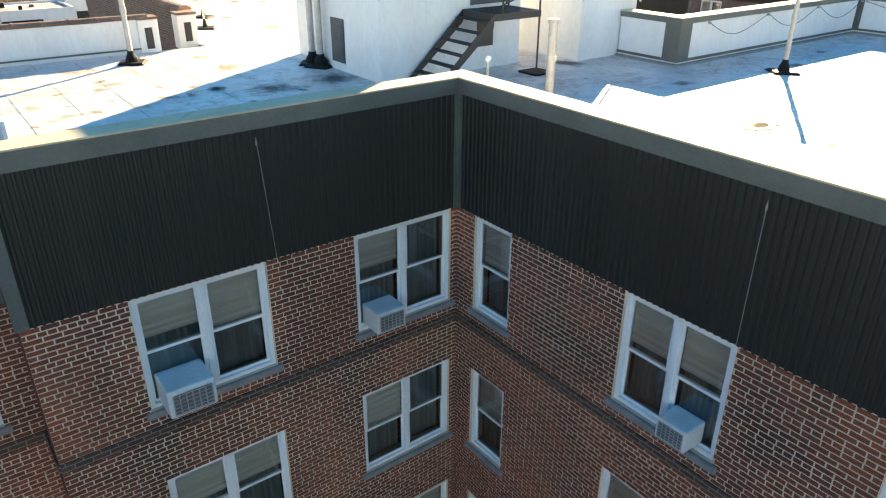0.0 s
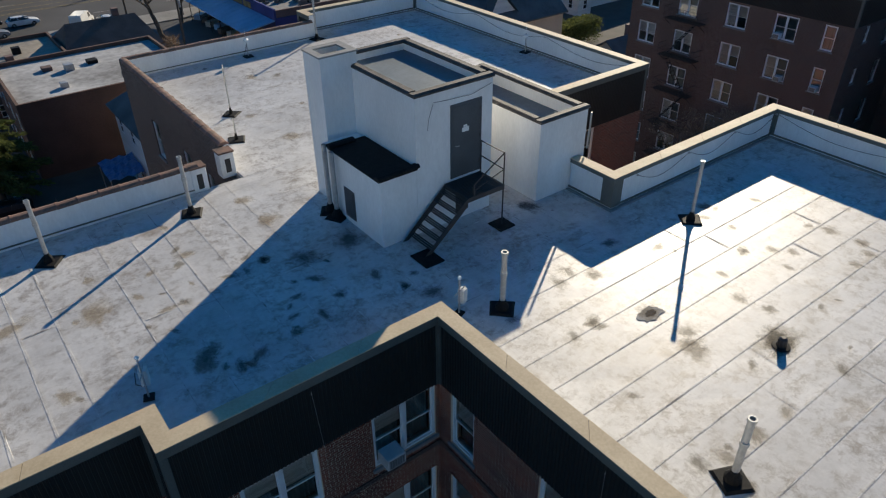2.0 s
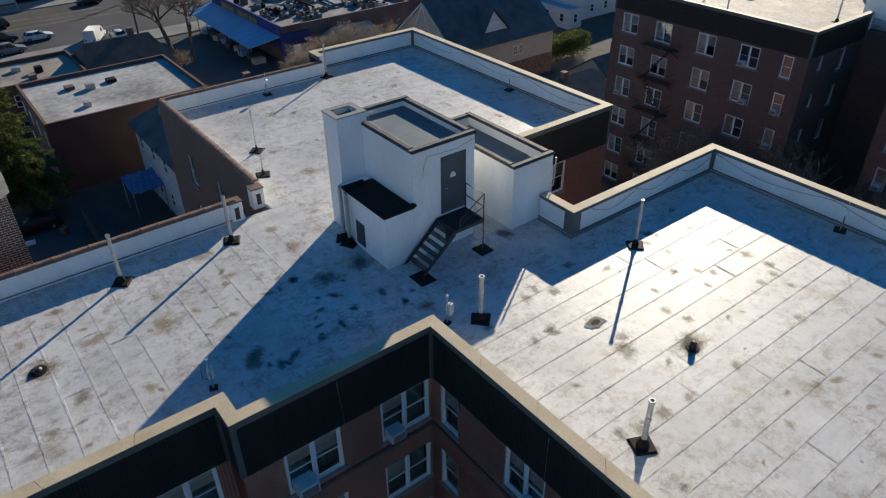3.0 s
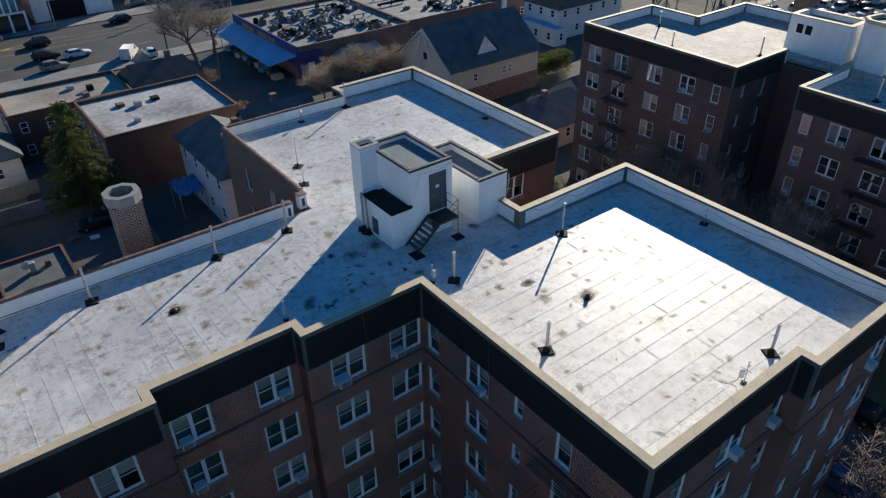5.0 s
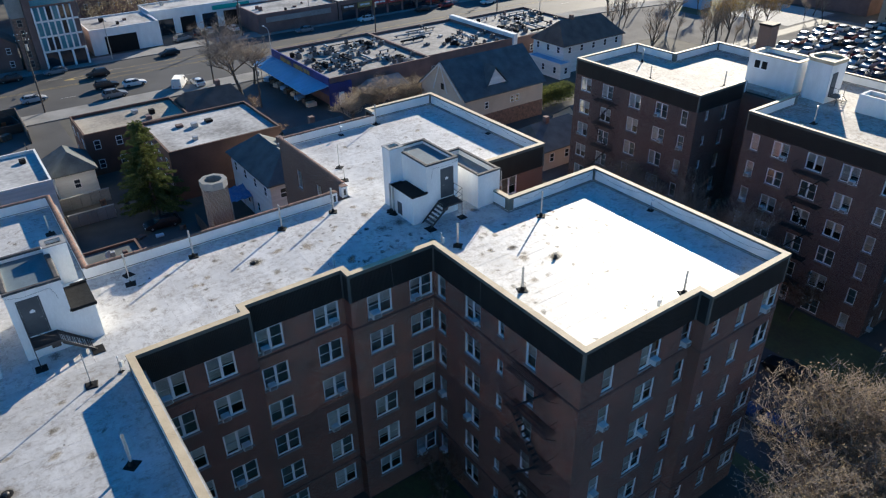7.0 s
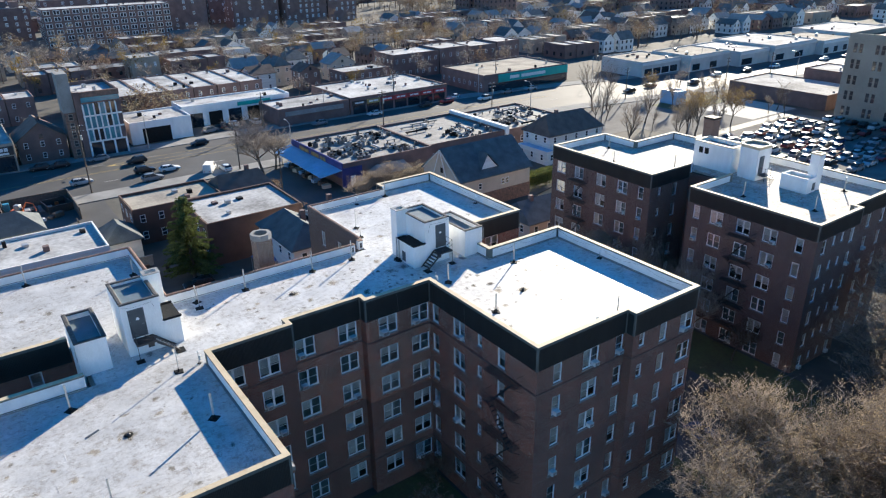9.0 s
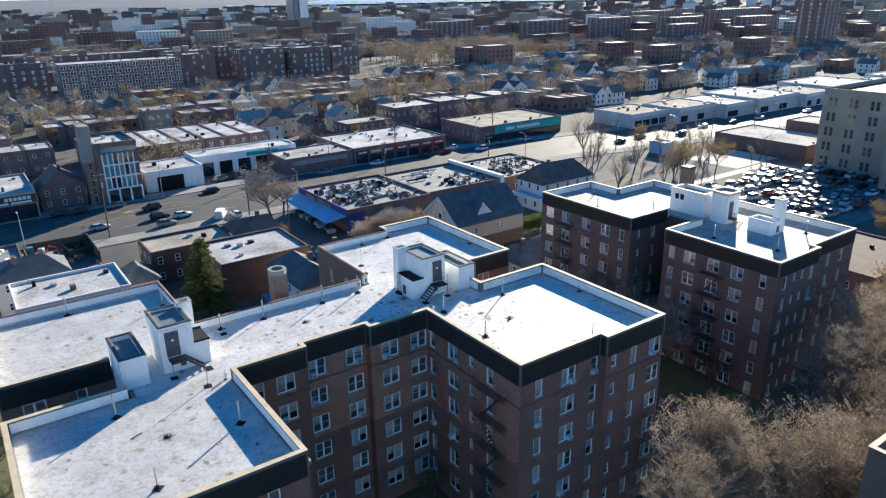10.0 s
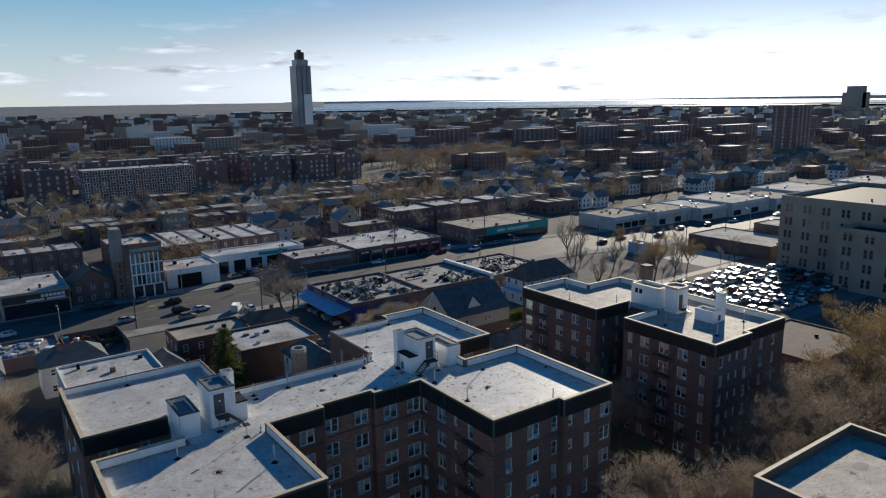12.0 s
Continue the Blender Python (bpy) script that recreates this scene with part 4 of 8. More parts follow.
    for y in (YA, YB - 0.06):
        g = Geo()
        a, b2 = (X0, ZP), (8.82, ROOF + 0.02)
        g.add([(a[0], y, a[1]), (a[0], y, a[1] - 0.26), (b2[0] + 0.1, y, b2[1]), (b2[0] - 0.08, y, b2[1]), (a[0], y + 0.03, a[1]), (a[0], y + 0.03, a[1] - 0.26), (b2[0] + 0.1, y + 0.03, b2[1]), (b2[0] - 0.08, y + 0.03, b2[1])],
              [(0, 1, 2, 3), (7, 6, 5, 4), (0, 3, 7, 4), (1, 5, 6, 2), (0, 4, 5, 1), (3, 2, 6, 7)])
        part("stringer", g.moved(fn), "steel", s)
    for i in range(6):
        f = (i + 0.6) / 6.6
        x, z = X0 + (8.82 - X0) * f, ZP + (ROOF - ZP) * f
        for dx in (-0.10, -0.02, 0.06):
            part("tread_bar", Geo().box(x + dx, YA + 0.03, z - 0.03, x + dx + 0.045, YB - 0.061, z - 0.008).moved(fn), "steel", s)
    def rail(pts, r=0.02):
        part("rail", Geo().tube(pts, r, 6).moved(fn), "steel", s)
    for x, y, z in ((X1 - 0.03, YA + 0.02, ROOF), (X1 - 0.03, YB - 0.06, ZP), (X0 + 0.25, YA + 0.02, ZP)):
        part("post", Geo().tube([(x, y, z), (x, y, ZP + (1.05 if x > 11 else 0.36))], 0.024, 6).moved(fn), "steel", s)
    rail([(X1 - 0.03, YB - 0.06, ZP + 1.03), (X1 - 0.03, YA + 0.02, ZP + 1.03), (X0 + 0.25, YA + 0.02, ZP + 0.36)])
    rail([(X1 - 0.03, YB - 0.06, ZP + 0.55), (X1 - 0.03, YA + 0.02, ZP + 0.5), (X0 + 0.25, YA + 0.02, ZP + 0.18)])
    part("lower_panel", Geo().box(10.35, YB - 0.5, 18.3, 10.8, YB - 0.46, ZP - 0.15).moved(fn), "steel", s)
    part("post_pad", Geo().cbox(X1 - 0.33, YA - 0.28, ROOF + 0.012, X1 + 0.27, YA + 0.32, ROOF + 0.06, 0.01).moved(fn), "tar", s)
    part("foot_pad", Geo().cbox(8.45, 11.2, ROOF + 0.012, 9.1, 12.0, ROOF + 0.05, 0.01).moved(fn), "tar", s)
    return b


bulkhead(same)
bulkhead(flip, with_vent=False)


# ---- vent pipes in pitch pockets ----
def vent_pipe(x, y, h, r=0.055, lean=0.0, collar=True, seed=0):
    rr = random.Random(seed * 31 + int(x * 10))
    ob = thing("vent_pipe", "grey galvanised vent pipe in a black pitch pocket on the roof", "vent pipe", pose(x, y, ROOF + 0.013, 0, 0, rr.uniform(0, 90)), group="roof vent pipes")
    part("pitch_pocket", Geo().add([(-0.33, -0.3, 0), (0.34, -0.33, 0), (0.31, 0.33, 0), (-0.3, 0.31, 0), (-0.27, -0.25, 0.05), (0.28, -0.27, 0.05), (0.26, 0.27, 0.05), (-0.25, 0.26, 0.05)],
                                   [(3, 2, 1, 0), (4, 5, 6, 7), (0, 1, 5, 4), (1, 2, 6, 5), (2, 3, 7, 6), (3, 0, 4, 7)]), "tar", ob, "black tar pad")
    part("boot", Geo().lathe(0, 0, [(r * 2.4, 0.05), (r * 2.2, 0.14), (r * 1.3, 0.24), (r * 1.25, 0.3)], 10), "tar", ob)
    part("pipe", Geo().lathe(0, 0, [(r, 0.2), (r, h), (r * 0.75, h), (r * 0.75, h - 0.2)], 12).moved(lambda a, b, c: (a + lean * c, b, c)), "galv", ob)
    if collar:
        part("coupling", Geo().lathe(lean * h * 0.62, 0, [(r * 1.25, h * 0.6), (r * 1.25, h * 0.6 + 0.09)], 12), "galv", ob)
        part("rim", Geo().lathe(lean * h, 0, [(r * 1.25, h - 0.07), (r * 1.25, h + 0.004), (r * 0.8, h + 0.004), (r * 0.8, h - 0.06)], 12), "galv", ob)
    return ob


for i, (x, y, h, r) in enumerate(((16.36, 8.33, 2.0, 0.055), (8.93, 8.59, 1.75, 0.075), (8.91, 1.9, 1.7, 0.075), (16.55, -4.27, 1.7, 0.07), (4.43, 18.19, 1.98, 0.06), (0.24, 18.07, 2.0, 0.06), (-6.15, 18.2, 2.0, 0.06), (-10.35, 18.5, 1.6, 0.06),
                                (16.35, 31.8, 2.0, 0.055), (-14.5, 1.9, 1.9, 0.07), (-21.88, 8.35, 2.0, 0.07), (-21.5, -2.1, 1.6, 0.06), (-21.8, 31.1, 2.0, 0.06), (-13.4, 27.5, 1.5, 0.05))):
    vent_pipe(x, y, h, r, seed=i)
for i, (x, y, h) in enumerate(((8.65, 25.0, 2.1), (-14.73, 8.71, 2.1), (-10.5, 17.3, 1.8), (7.8, 22.5, 0.9))):
    vent_pipe(x, y, h, 0.032, collar=False, seed=40 + i)
for x, y, h in ((7.95, 15.2, 2.2), (7.95, 15.62, 2.3)):
    ob = vent_pipe(x, y, h, 0.075, collar=False, seed=int(y * 7))


def antenna(x, y, h, rz):
    """A short mast with a box and a clamped arm, on a small base."""
    ob = thing("roof_antenna", "short grey antenna mast with a metal box, fixed behind the parapet", "antenna", pose(x, y, ROOF + 0.013, 0, 0, rz), group="roof antennas")
    part("mast", Geo().tube([(0, 0, 0), (0.01, 0, h)], 0.022, 8), "galv", ob)
    part("box", Geo().cbox(0.06, -0.09, h * 0.25, 0.26, 0.09, h * 0.62, 0.01), "ac", ob, "pale metal box")
    part("arm", Geo().tube([(-0.2, 0.02, h * 0.6), (0.25, -0.02, h * 0.66)], 0.016, 6), "galv", ob)
    part("cap", Geo().lathe(0.01, 0, [(0.045, h - 0.02), (0.05, h + 0.03), (0.02, h + 0.06)], 8), "frame", ob)
    part("foot", Geo().cbox(-0.12, -0.12, 0, 0.12, 0.12, 0.04, 0.008), "tar", ob)
    part("cable", Geo().tube([(0.2, 0, h * 0.3), (0.28, 0.1, 0.1), (0.5, 0.3, 0.02), (0.9, 0.35, 0.02)], 0.012, 5), "steel", ob)


antenna(7.95, 9.12, 1.1, 20)
antenna(0.75, 11.0, 1.15, 70)
antenna(14.0, -4.6, 1.15, 110)
antenna(-13.2, 8.9, 1.0, 40)


def satellite_stub(x, y, rz):
    ob = thing("parapet_aerial", "small white aerial on a short post with a black base", "antenna", pose(x, y, ROOF + 0.013, 0, 0, rz), group="parapet aerials")
    part("post", Geo().tube([(0, 0, 0), (0, 0, 0.95)], 0.025, 8), "galv", ob)
    part("head", Geo().lathe(0, 0, [(0.03, 0.7), (0.12, 0.76), (0.13, 0.86), (0.04, 0.92)], 10), "frame", ob)
    part("whip", Geo().tube([(0, 0, 0.9), (0.02, 0, 1.35)], 0.008, 5), "frame", ob)
    part("foot", Geo().cbox(-0.22, -0.22, 0, 0.22, 0.22, 0.05, 0.008), "tar", ob)
    part("cable", Geo().tube([(0, 0, 0.7), (0.12, 0.05, 0.3), (0.3, 0.1, 0.02)], 0.012, 5), "steel", ob)


satellite_stub(23.4, 23.3, 10)
satellite_stub(23.4, 4.08, 200)
satellite_stub(12.3, 31.4, 90)


def drain(x, y, r, tall=0.0):
    ob = thing("roof_drain", "dark iron roof drain in a stained hollow of the roofing", "roof drain", pose(x, y, ROOF + 0.02), group="roof drains")
    part("collar", Geo().lathe(0, 0, [(r * 1.7, 0.0), (r * 1.6, 0.02), (r, 0.03), (r * 0.9, 0.012)], 14), "tar", ob)
    part("strainer", Geo().lathe(0, 0, [(r * 0.85, 0.012), (r * 0.8, 0.08 + tall), (r * 0.4, 0.13 + tall)], 10), "steel", ob)


drain(13.2, 3.45, 0.13, 0.14)
drain(-3.17, 14.97, 0.16)
drain(-19.39, 3.44, 0.17)

# bitumen patches and a loose board
PATCH = random.Random(11)


def patch(x, y, rx, ry, seed, material="tar"):
    r = random.Random(seed)
    n = 18
    ring = [(x + rx * math.cos(2 * math.pi * k / n) * r.uniform(0.7, 1.15), y + ry * math.sin(2 * math.pi * k / n) * r.uniform(0.7, 1.15)) for k in range(n)]
    solid("roof_patch", Geo().prism(ring, ROOF + 0.012, ROOF + 0.024), material, "dark smear of bitumen on the white roofing", "roof patch", group="bitumen patches")


patch(11.75, 6.15, 0.42, 0.26, 4, "roofgrey")
patch(11.75, 6.15, 0.2, 0.12, 5)
solid("loose_board", Geo().cbox(-0.45, -0.08, 0, 0.45, 0.08, 0.03, 0.006), "door", "narrow greenish board lying on the roof", "board", pose(-21.2, 4.9, ROOF + 0.02, 0, 0, 25))

# cables hung over the ribbed panels
for p0, p1, k in (((3.35, 8.24, 18.45), (3.46, 8.24, 16.7), 0), ((6.62, 3.17, 18.45), (6.62, 3.13, 16.7), 1)):
    ob = thing("hanging_cable", "thin pale cable hanging down the ribbed parapet panel", "cable", group="parapet cables")
    mid = [(p0[0] + (p1[0] - p0[0]) * f, p0[1], p0[2] + (p1[2] - p0[2]) * f) for f in (0, 0.2, 0.5, 0.8, 1)]
    part("cable", Geo().tube(mid, 0.004, 5), "galv", ob)
    part("clamp", Geo().lathe(p0[0], p0[1], [(0.008, 18.34), (0.014, 18.37), (0.008, 18.41)], 8), "galv", ob)

# the air conditioners of the top floor
put_ac(along(C["w2"], C["in"], 4.44 + 0.42, 15.02, 0.03))
put_ac(along(C["w2"], C["in"], 1.2 + 0.46, 15.0, 0.03) @ Matrix.Diagonal((1.2, 1.25, 1.15, 1)))
put_ac(along(C["in"], C["tip"], 3.52 + 1.14, 15.06, 0.03) @ Matrix.Diagonal((0.82, 0.85, 0.86, 1)))


# ---- fire escapes ----
def fire_escape(p, q, u0, u1, levels, deep=1.0):
    """Balconies at the levels given, joined by steep ladders, on the wall from p to q."""
    base = along(p, q, u0, 0)
    ob = thing("fire_escape", "black iron fire escape with balconies on the brick wall", "fire escape", base, group="fire escapes")
    w = u1 - u0
    for i, z in enumerate(levels):
        for k in range(9):
            y = -0.05 - (deep - 0.1) * k / 8
            part("balcony_bar", Geo().box(0, y - 0.018, z - 0.03, w, y + 0.018, z), "steel", ob)
        g = Geo().tube([(0, 0, z + 0.9), (0, -deep, z + 0.9), (w, -deep, z + 0.9), (w, 0, z + 0.9)], 0.02, 5)
        part("rail", g, "steel", ob)
        part("rail", Geo().tube([(0, 0, z + 0.45), (0, -deep, z + 0.45), (w, -deep, z + 0.45), (w, 0, z + 0.45)], 0.014, 5), "steel", ob)
        g = Geo()
        for k in range(16):
            x = w * k / 15
            g.box(x - 0.009, -deep - 0.009, z, x + 0.009, -deep + 0.009, z + 0.9)
        tagged(part("rail_grille", g, "steel", ob), kind="stuff")
        for x in (0.05, w - 0.05):
            part("bracket", Geo().tube([(x, -deep + 0.1, z - 0.03), (x, 0, z - 0.7)], 0.02, 5), "steel", ob)
        if i + 1 < len(levels):
            zn = levels[i + 1]
            d = 1 if i % 2 else -1
            xa, xb = (w * 0.5 - d * w * 0.34, w * 0.5 + d * w * 0.34)
            for y in (-deep + 0.1, -deep + 0.55):
                part("ladder_string", Geo().tube([(xa, y, z), (xb, y, zn)], 0.028, 5), "steel", ob)
            g = Geo()
            for k in range(1, 10):
                x, zz = xa + (xb - xa) * k / 10, z + (zn - z) * k / 10
                g.box(x - 0.07, -deep + 0.1, zz - 0.012, x + 0.07, -deep + 0.55, zz + 0.012)
            tagged(part("ladder_treads", g, "steel", ob), kind="stuff")
    return ob


fire_escape(C["in"], C["tip"], 8.7, 12.4, [r - 0.25 for r in ROWS])


# dried puddles and dirt marks on the roofing
STAIN = {}
for i, (x, y, r, kind) in enumerate(((13.3, 3.6, 1.45, "staindark"), (13.2, 3.5, 1.15, "staindark"), (13.4, 3.65, 1.0, "staindark"), (-3.1, 14.95, 1.3, "staindark"), (11.74, 6.19, 0.75, "stain"), (14.36, 7.97, 0.55, "stain"), (16.03, 6.34, 0.5, "staindark"), (19.1, 5.38, 0.6, "stain"), (11.88, 5.15, 0.6, "staindark"), (11.5, 4.6, 0.85, "stain"), (11.37, 2.23, 0.6, "stain"), (13.55, 2.15, 0.5, "staindark"), (14.06, 5.14, 0.5, "stain"), (14.24, 4.41, 0.45, "staindark"),
                                      (11.87, 8.16, 0.55, "staindark"), (13.69, 0.59, 0.4, "staindark"), (17.16, 5.46, 0.5, "stain"), (19.16, 4.49, 0.55, "stain"), (17.18, 2.2, 0.5, "stain"), (14.64, 0.21, 0.5, "stain"), (19.59, 9.1, 0.5, "staindark"), (0.62, 14.83, 1.3, "stain"), (2.11, 11.28, 0.8, "stain"), (6.07, 17.96, 0.7, "stain"), (6.19, 16.43, 0.8, "stain"), (-1.32, 15.4, 1.0, "stain"),
                                      (-2.4, 12.99, 0.9, "staindark"), (-0.71, 12.17, 0.6, "stain"), (6.05, 13.78, 1.0, "staindark"), (7.55, 13.82, 1.1, "staindark"), (-3.1, 14.9, 1.1, "staindark"), (10.88, 8.5, 0.7, "staindark"), (13.05, 12.0, 0.9, "staindark"), (-19.39, 3.44, 1.2, "staindark"), (-21.5, 3.0, 0.8, "stain"), (-17.2, 4.6, 0.8, "stain"), (-22.9, 1.0, 0.7, "stain"), (-15.8, 12.4, 0.9, "stain"), (9.6, 21.5, 0.9, "stain"), (14.2, 24.6, 0.8, "stain"), (18.6, 28.0, 0.9, "stain"), (11.2, 28.6, 0.8, "stain"), (-21.0, 24.0, 1.0, "staindark"))):
    if kind not in STAIN:
        STAIN[kind] = Geo().quad((-1, -1, 0), (1, -1, 0), (1, 1, 0), (-1, 1, 0)).mesh("roof_stain", kind)
    k = part("roof_stain", STAIN[kind], "", house, at=pose(x, y, ROOF + 0.0262 + 0.0004 * (i % 7), 0, 0, 37 * i) @ Matrix.Diagonal((0.75 * r, 0.75 * r * (0.6 + 0.1 * (i % 5)), 1, 1)))
    k.visible_shadow = False

# smaller marks and scuffs, scattered over the decks
sr = random.Random(61)
CORNER_MARKS = []
for x0, y0, x1, y1, n, share in ((8.0, -4.6, 19.5, 9.0, 54, 0.35), (2.0, 10.2, 8.2, 14.6, 26, 0.5), (-11.5, 10.2, 5.0, 18.0, 36, 0.3), (8.5, 19.0, 22.0, 31.0, 22, 0.3), (-27.5, -4.2, -14.0, 9.5, 30, 0.4), (-27.5, 18.0, -14.0, 31.0, 16, 0.4)):
    for i in range(n):
        r = sr.uniform(0.16, 0.55)
        k = part("roof_stain", STAIN["staindark" if sr.random() < share else "stain"], "", house, at=pose(sr.uniform(x0, x1), sr.uniform(y0, y1), ROOF + 0.0262 + 0.0004 * (i % 7), 0, 0, sr.uniform(0, 360)) @ Matrix.Diagonal((r, r * sr.uniform(0.4, 0.9), 1, 1)))
        k.visible_shadow = False

for i in range(26):
    edge = i % 2
    r = sr.uniform(0.5, 1.5)
    x, y = (sr.uniform(20.0, 23.5), sr.uniform(-44, -29)) if edge else (sr.uniform(20.5, 35.5), sr.uniform(-44, -28.6))
    CORNER_MARKS.append((x, y, r, sr.uniform(0.4, 0.9), sr.uniform(0, 360)))

# slack wires along the inner face of the parapets
for pts in (((15.9, 10.14, 18.62), (23.7, 10.14, 18.62)), ((23.69, 10.0, 18.62), (23.69, -5.9, 18.62)), ((23.69, 17.0, 18.62), (23.69, 32.9, 18.62))):
    (x0, y0, z0), (x1, y1, z1) = pts
    n, run = 40, []
    for i in range(n + 1):
        f = i / n
        run.append((x0 + (x1 - x0) * f, y0 + (y1 - y0) * f, z0 - 0.34 * abs(math.sin(3 * math.pi * f)) - 0.04 * math.sin(17 * f)))
    ob = thing("parapet_wire", "thin dark wire slung along the white parapet", "cable", group="parapet wires")
    part("wire", Geo().tube(run, 0.008, 5), "steel", ob)
    for f in (0, 1 / 3, 2 / 3, 1):
        part("clip", Geo().cbox(x0 + (x1 - x0) * f - 0.02, y0 + (y1 - y0) * f - 0.02, z0 - 0.03, x0 + (x1 - x0) * f + 0.02, y0 + (y1 - y0) * f + 0.05, z0 + 0.03, 0.005), "galv", ob)


# ---- the neighbouring apartment blocks ----
def poly_block(name, label, pts, z_top, walls, clad_runs, decks, material, lift, ac=0.15, group="", clad=True):
    """A brick block: walls on each side of a footprint, parapets, roof decks and windows."""
    ob = thing(name, label, "building", group=group)
    bot, roof = z_top - 2.0, z_top - 1.14
    n = len(pts)
    for i in range(n):
        p, q = pts[i], pts[(i + 1) % n]
        facade(ob, p, q, walls.get(i, []), BZ, bot, material, ac=ac if i in walls else 0, lift=lift)
        part("wall", wall_geo(p, q, bot, roof - 0.19, [], 0.32), material, ob)
    for run in clad_runs:
        parapet(ob, run, clad=clad, z_top=z_top, roof=roof, bot=bot, joint=4.0, inner="white" if clad else material)
    for i, (x0, y0, x1, y1) in enumerate(decks):
        part("roof_deck", Geo().box(x0, y0, roof - 0.3, x1, y1, roof + 0.004 * (i + 1)), "roofworn", ob)
        # added filler block, coloured as dark as an unlit room
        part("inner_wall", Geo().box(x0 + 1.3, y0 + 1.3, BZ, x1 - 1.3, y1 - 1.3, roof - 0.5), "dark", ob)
    return ob


E = [(49.0, -3.6), (58.1, -3.6), (58.1, -2.6), (69.0, -2.6), (69.0, 31.0), (60.1, 31.0), (60.1, 37.2), (49.0, 37.2), (49.0, 18.8), (57.0, 18.8), (57.0, 12.9), (49.0, 12.9)]
east = poly_block(
    "apartment_building", "six-storey brown-brick apartment building with black parapets across the gardens", E, 17.2,
    {0: [(1.2, "single"), (3.4, "narrow"), (5.2, "narrow"), (7.2, "single")], 2: [(1.0, "single"), (4.0, "single"), (7.4, "single")], 7: [(1.0, "double"), (4.6, "double"), (8.9, "double"), (12.8, "double"), (16.4, "single")],
     8: [(1.6, "narrow"), (4.6, "single")], 11: [(0.9, "single"), (3.3, "double"), (6.9, "double"), (10.3, "double"), (14.2, "single")]},
    [[(57.0, 13.0), (57.0, 12.9), (49.0, 12.9), (49.0, -3.6), (58.1, -3.6), (58.1, -2.6), (69.0, -2.6), (69.0, 31.0), (60.1, 31.0), (60.1, 37.2), (49.0, 37.2), (49.0, 18.8), (57.0, 18.8), (57.0, 18.7)]],
    [(49.2, -3.4, 58.0, 12.7), (58.0, -2.4, 68.8, 30.8), (49.2, 19.0, 58.0, 37.0), (58.0, 30.8, 59.9, 37.0)], "brickdark", -1.62, ac=0.35, group="brick apartment blocks")
roof_sheets(east, 49.4, 19.2, 57.9, 36.8, "y", 1.5, 16.068, "roofworn", 81)
roof_sheets(east, 49.4, -3.2, 57.9, 12.5, "y", 1.5, 16.068, "roofworn", 82)
fire_escape((49.0, 12.9), (49.0, -3.6), 6.2, 9.6, [r - 1.87 for r in ROWS])
fire_escape((49.0, 37.2), (49.0, 18.8), 4.0, 7.4, [r - 1.87 for r in ROWS])
ER = 16.07
k = thing("stair_bulkhead", "white roof bulkhead with a dark window and a sunken roof", "bulkhead", group="roof bulkheads")
part("wall", Geo().shaft(60.0, 14.75, 63.3, 20.7, 0.35, ER, 19.55), "white", k)
part("roof_sheet", Geo().box(60.36, 15.11, 19.0, 62.94, 20.34, 19.15), "roofgrey", k)
part("coping", Geo().shaft(59.93, 14.68, 63.37, 20.77, 0.46, 19.552, 19.66), "coping", k)
for u in (0.75, 1.65):
    part("window", Geo().ring(0, 0, 0.8, 1.0, 0.07, -0.03, 0.03), "frame", k, at=along((60.0, 20.7), (60.0, 14.75), u, 17.95))
    part("pane", Geo().box(0.07, -0.012, 0.07, 0.73, -0.004, 0.93), "tar", k, at=along((60.0, 20.7), (60.0, 14.75), u, 17.95))
k = thing("lift_tower", "white roof tower with a tall dark door and pale rim", "bulkhead", group="roof bulkheads")
hexa = [(59.9, 11.0), (62.6, 10.9), (63.3, 11.9), (63.0, 13.9), (61.0, 14.3), (60.1, 13.6)]
mid = (61.6, 12.5)
part("wall", Geo().prism(hexa, ER, 20.2), "white", k)
o6, i6 = [[(mid[0] + (x - mid[0]) * f, mid[1] + (y - mid[1]) * f) for x, y in hexa] for f in (1.04, 0.84)]
part("rim", Geo().add([(x, y, 20.2) for x, y in o6] + [(x, y, 20.55) for x, y in o6] + [(x, y, 20.55) for x, y in i6] + [(x, y, 20.22) for x, y in i6],
                      [(a + c, a + (c + 1) % 6, a + 6 + (c + 1) % 6, a + 6 + c) for a in (0, 6, 12) for c in range(6)]), "coping", k)
part("roof_sheet", Geo().prism([(mid[0] + (x - mid[0]) * 0.845, mid[1] + (y - mid[1]) * 0.845) for x, y in hexa], 20.201, 20.24), "roofgrey", k)
part("door", Geo().cbox(60.35, 10.90, 16.9, 61.25, 10.99, 19.3, 0.01), "door", k)
s = thing("steel_stair", "black steel stair below a roof tower door", "stair", group="roof stairs")
part("landing", Geo().box(60.1, 9.85, 16.85, 61.6, 10.85, 16.92), "steel", s)
for x, y in ((60.15, 9.9), (61.55, 9.9)):
    part("post", Geo().tube([(x, y, ER), (x, y, 17.95)], 0.03, 5), "steel", s)
part("rail", Geo().tube([(60.15, 10.8, 17.9), (60.15, 9.9, 17.9), (61.55, 9.9, 17.9)], 0.025, 5), "steel", s)
for dy in (9.95, 10.75):
    part("stringer", Geo().tube([(61.6, dy, 16.88), (62.7, dy, ER)], 0.04, 5), "steel", s)
for i in range(4):
    part("tread", Geo().box(61.65 + 0.26 * i, 9.95, 16.68 - 0.17 * i, 61.87 + 0.26 * i, 10.75, 16.70 - 0.17 * i), "steel", s)
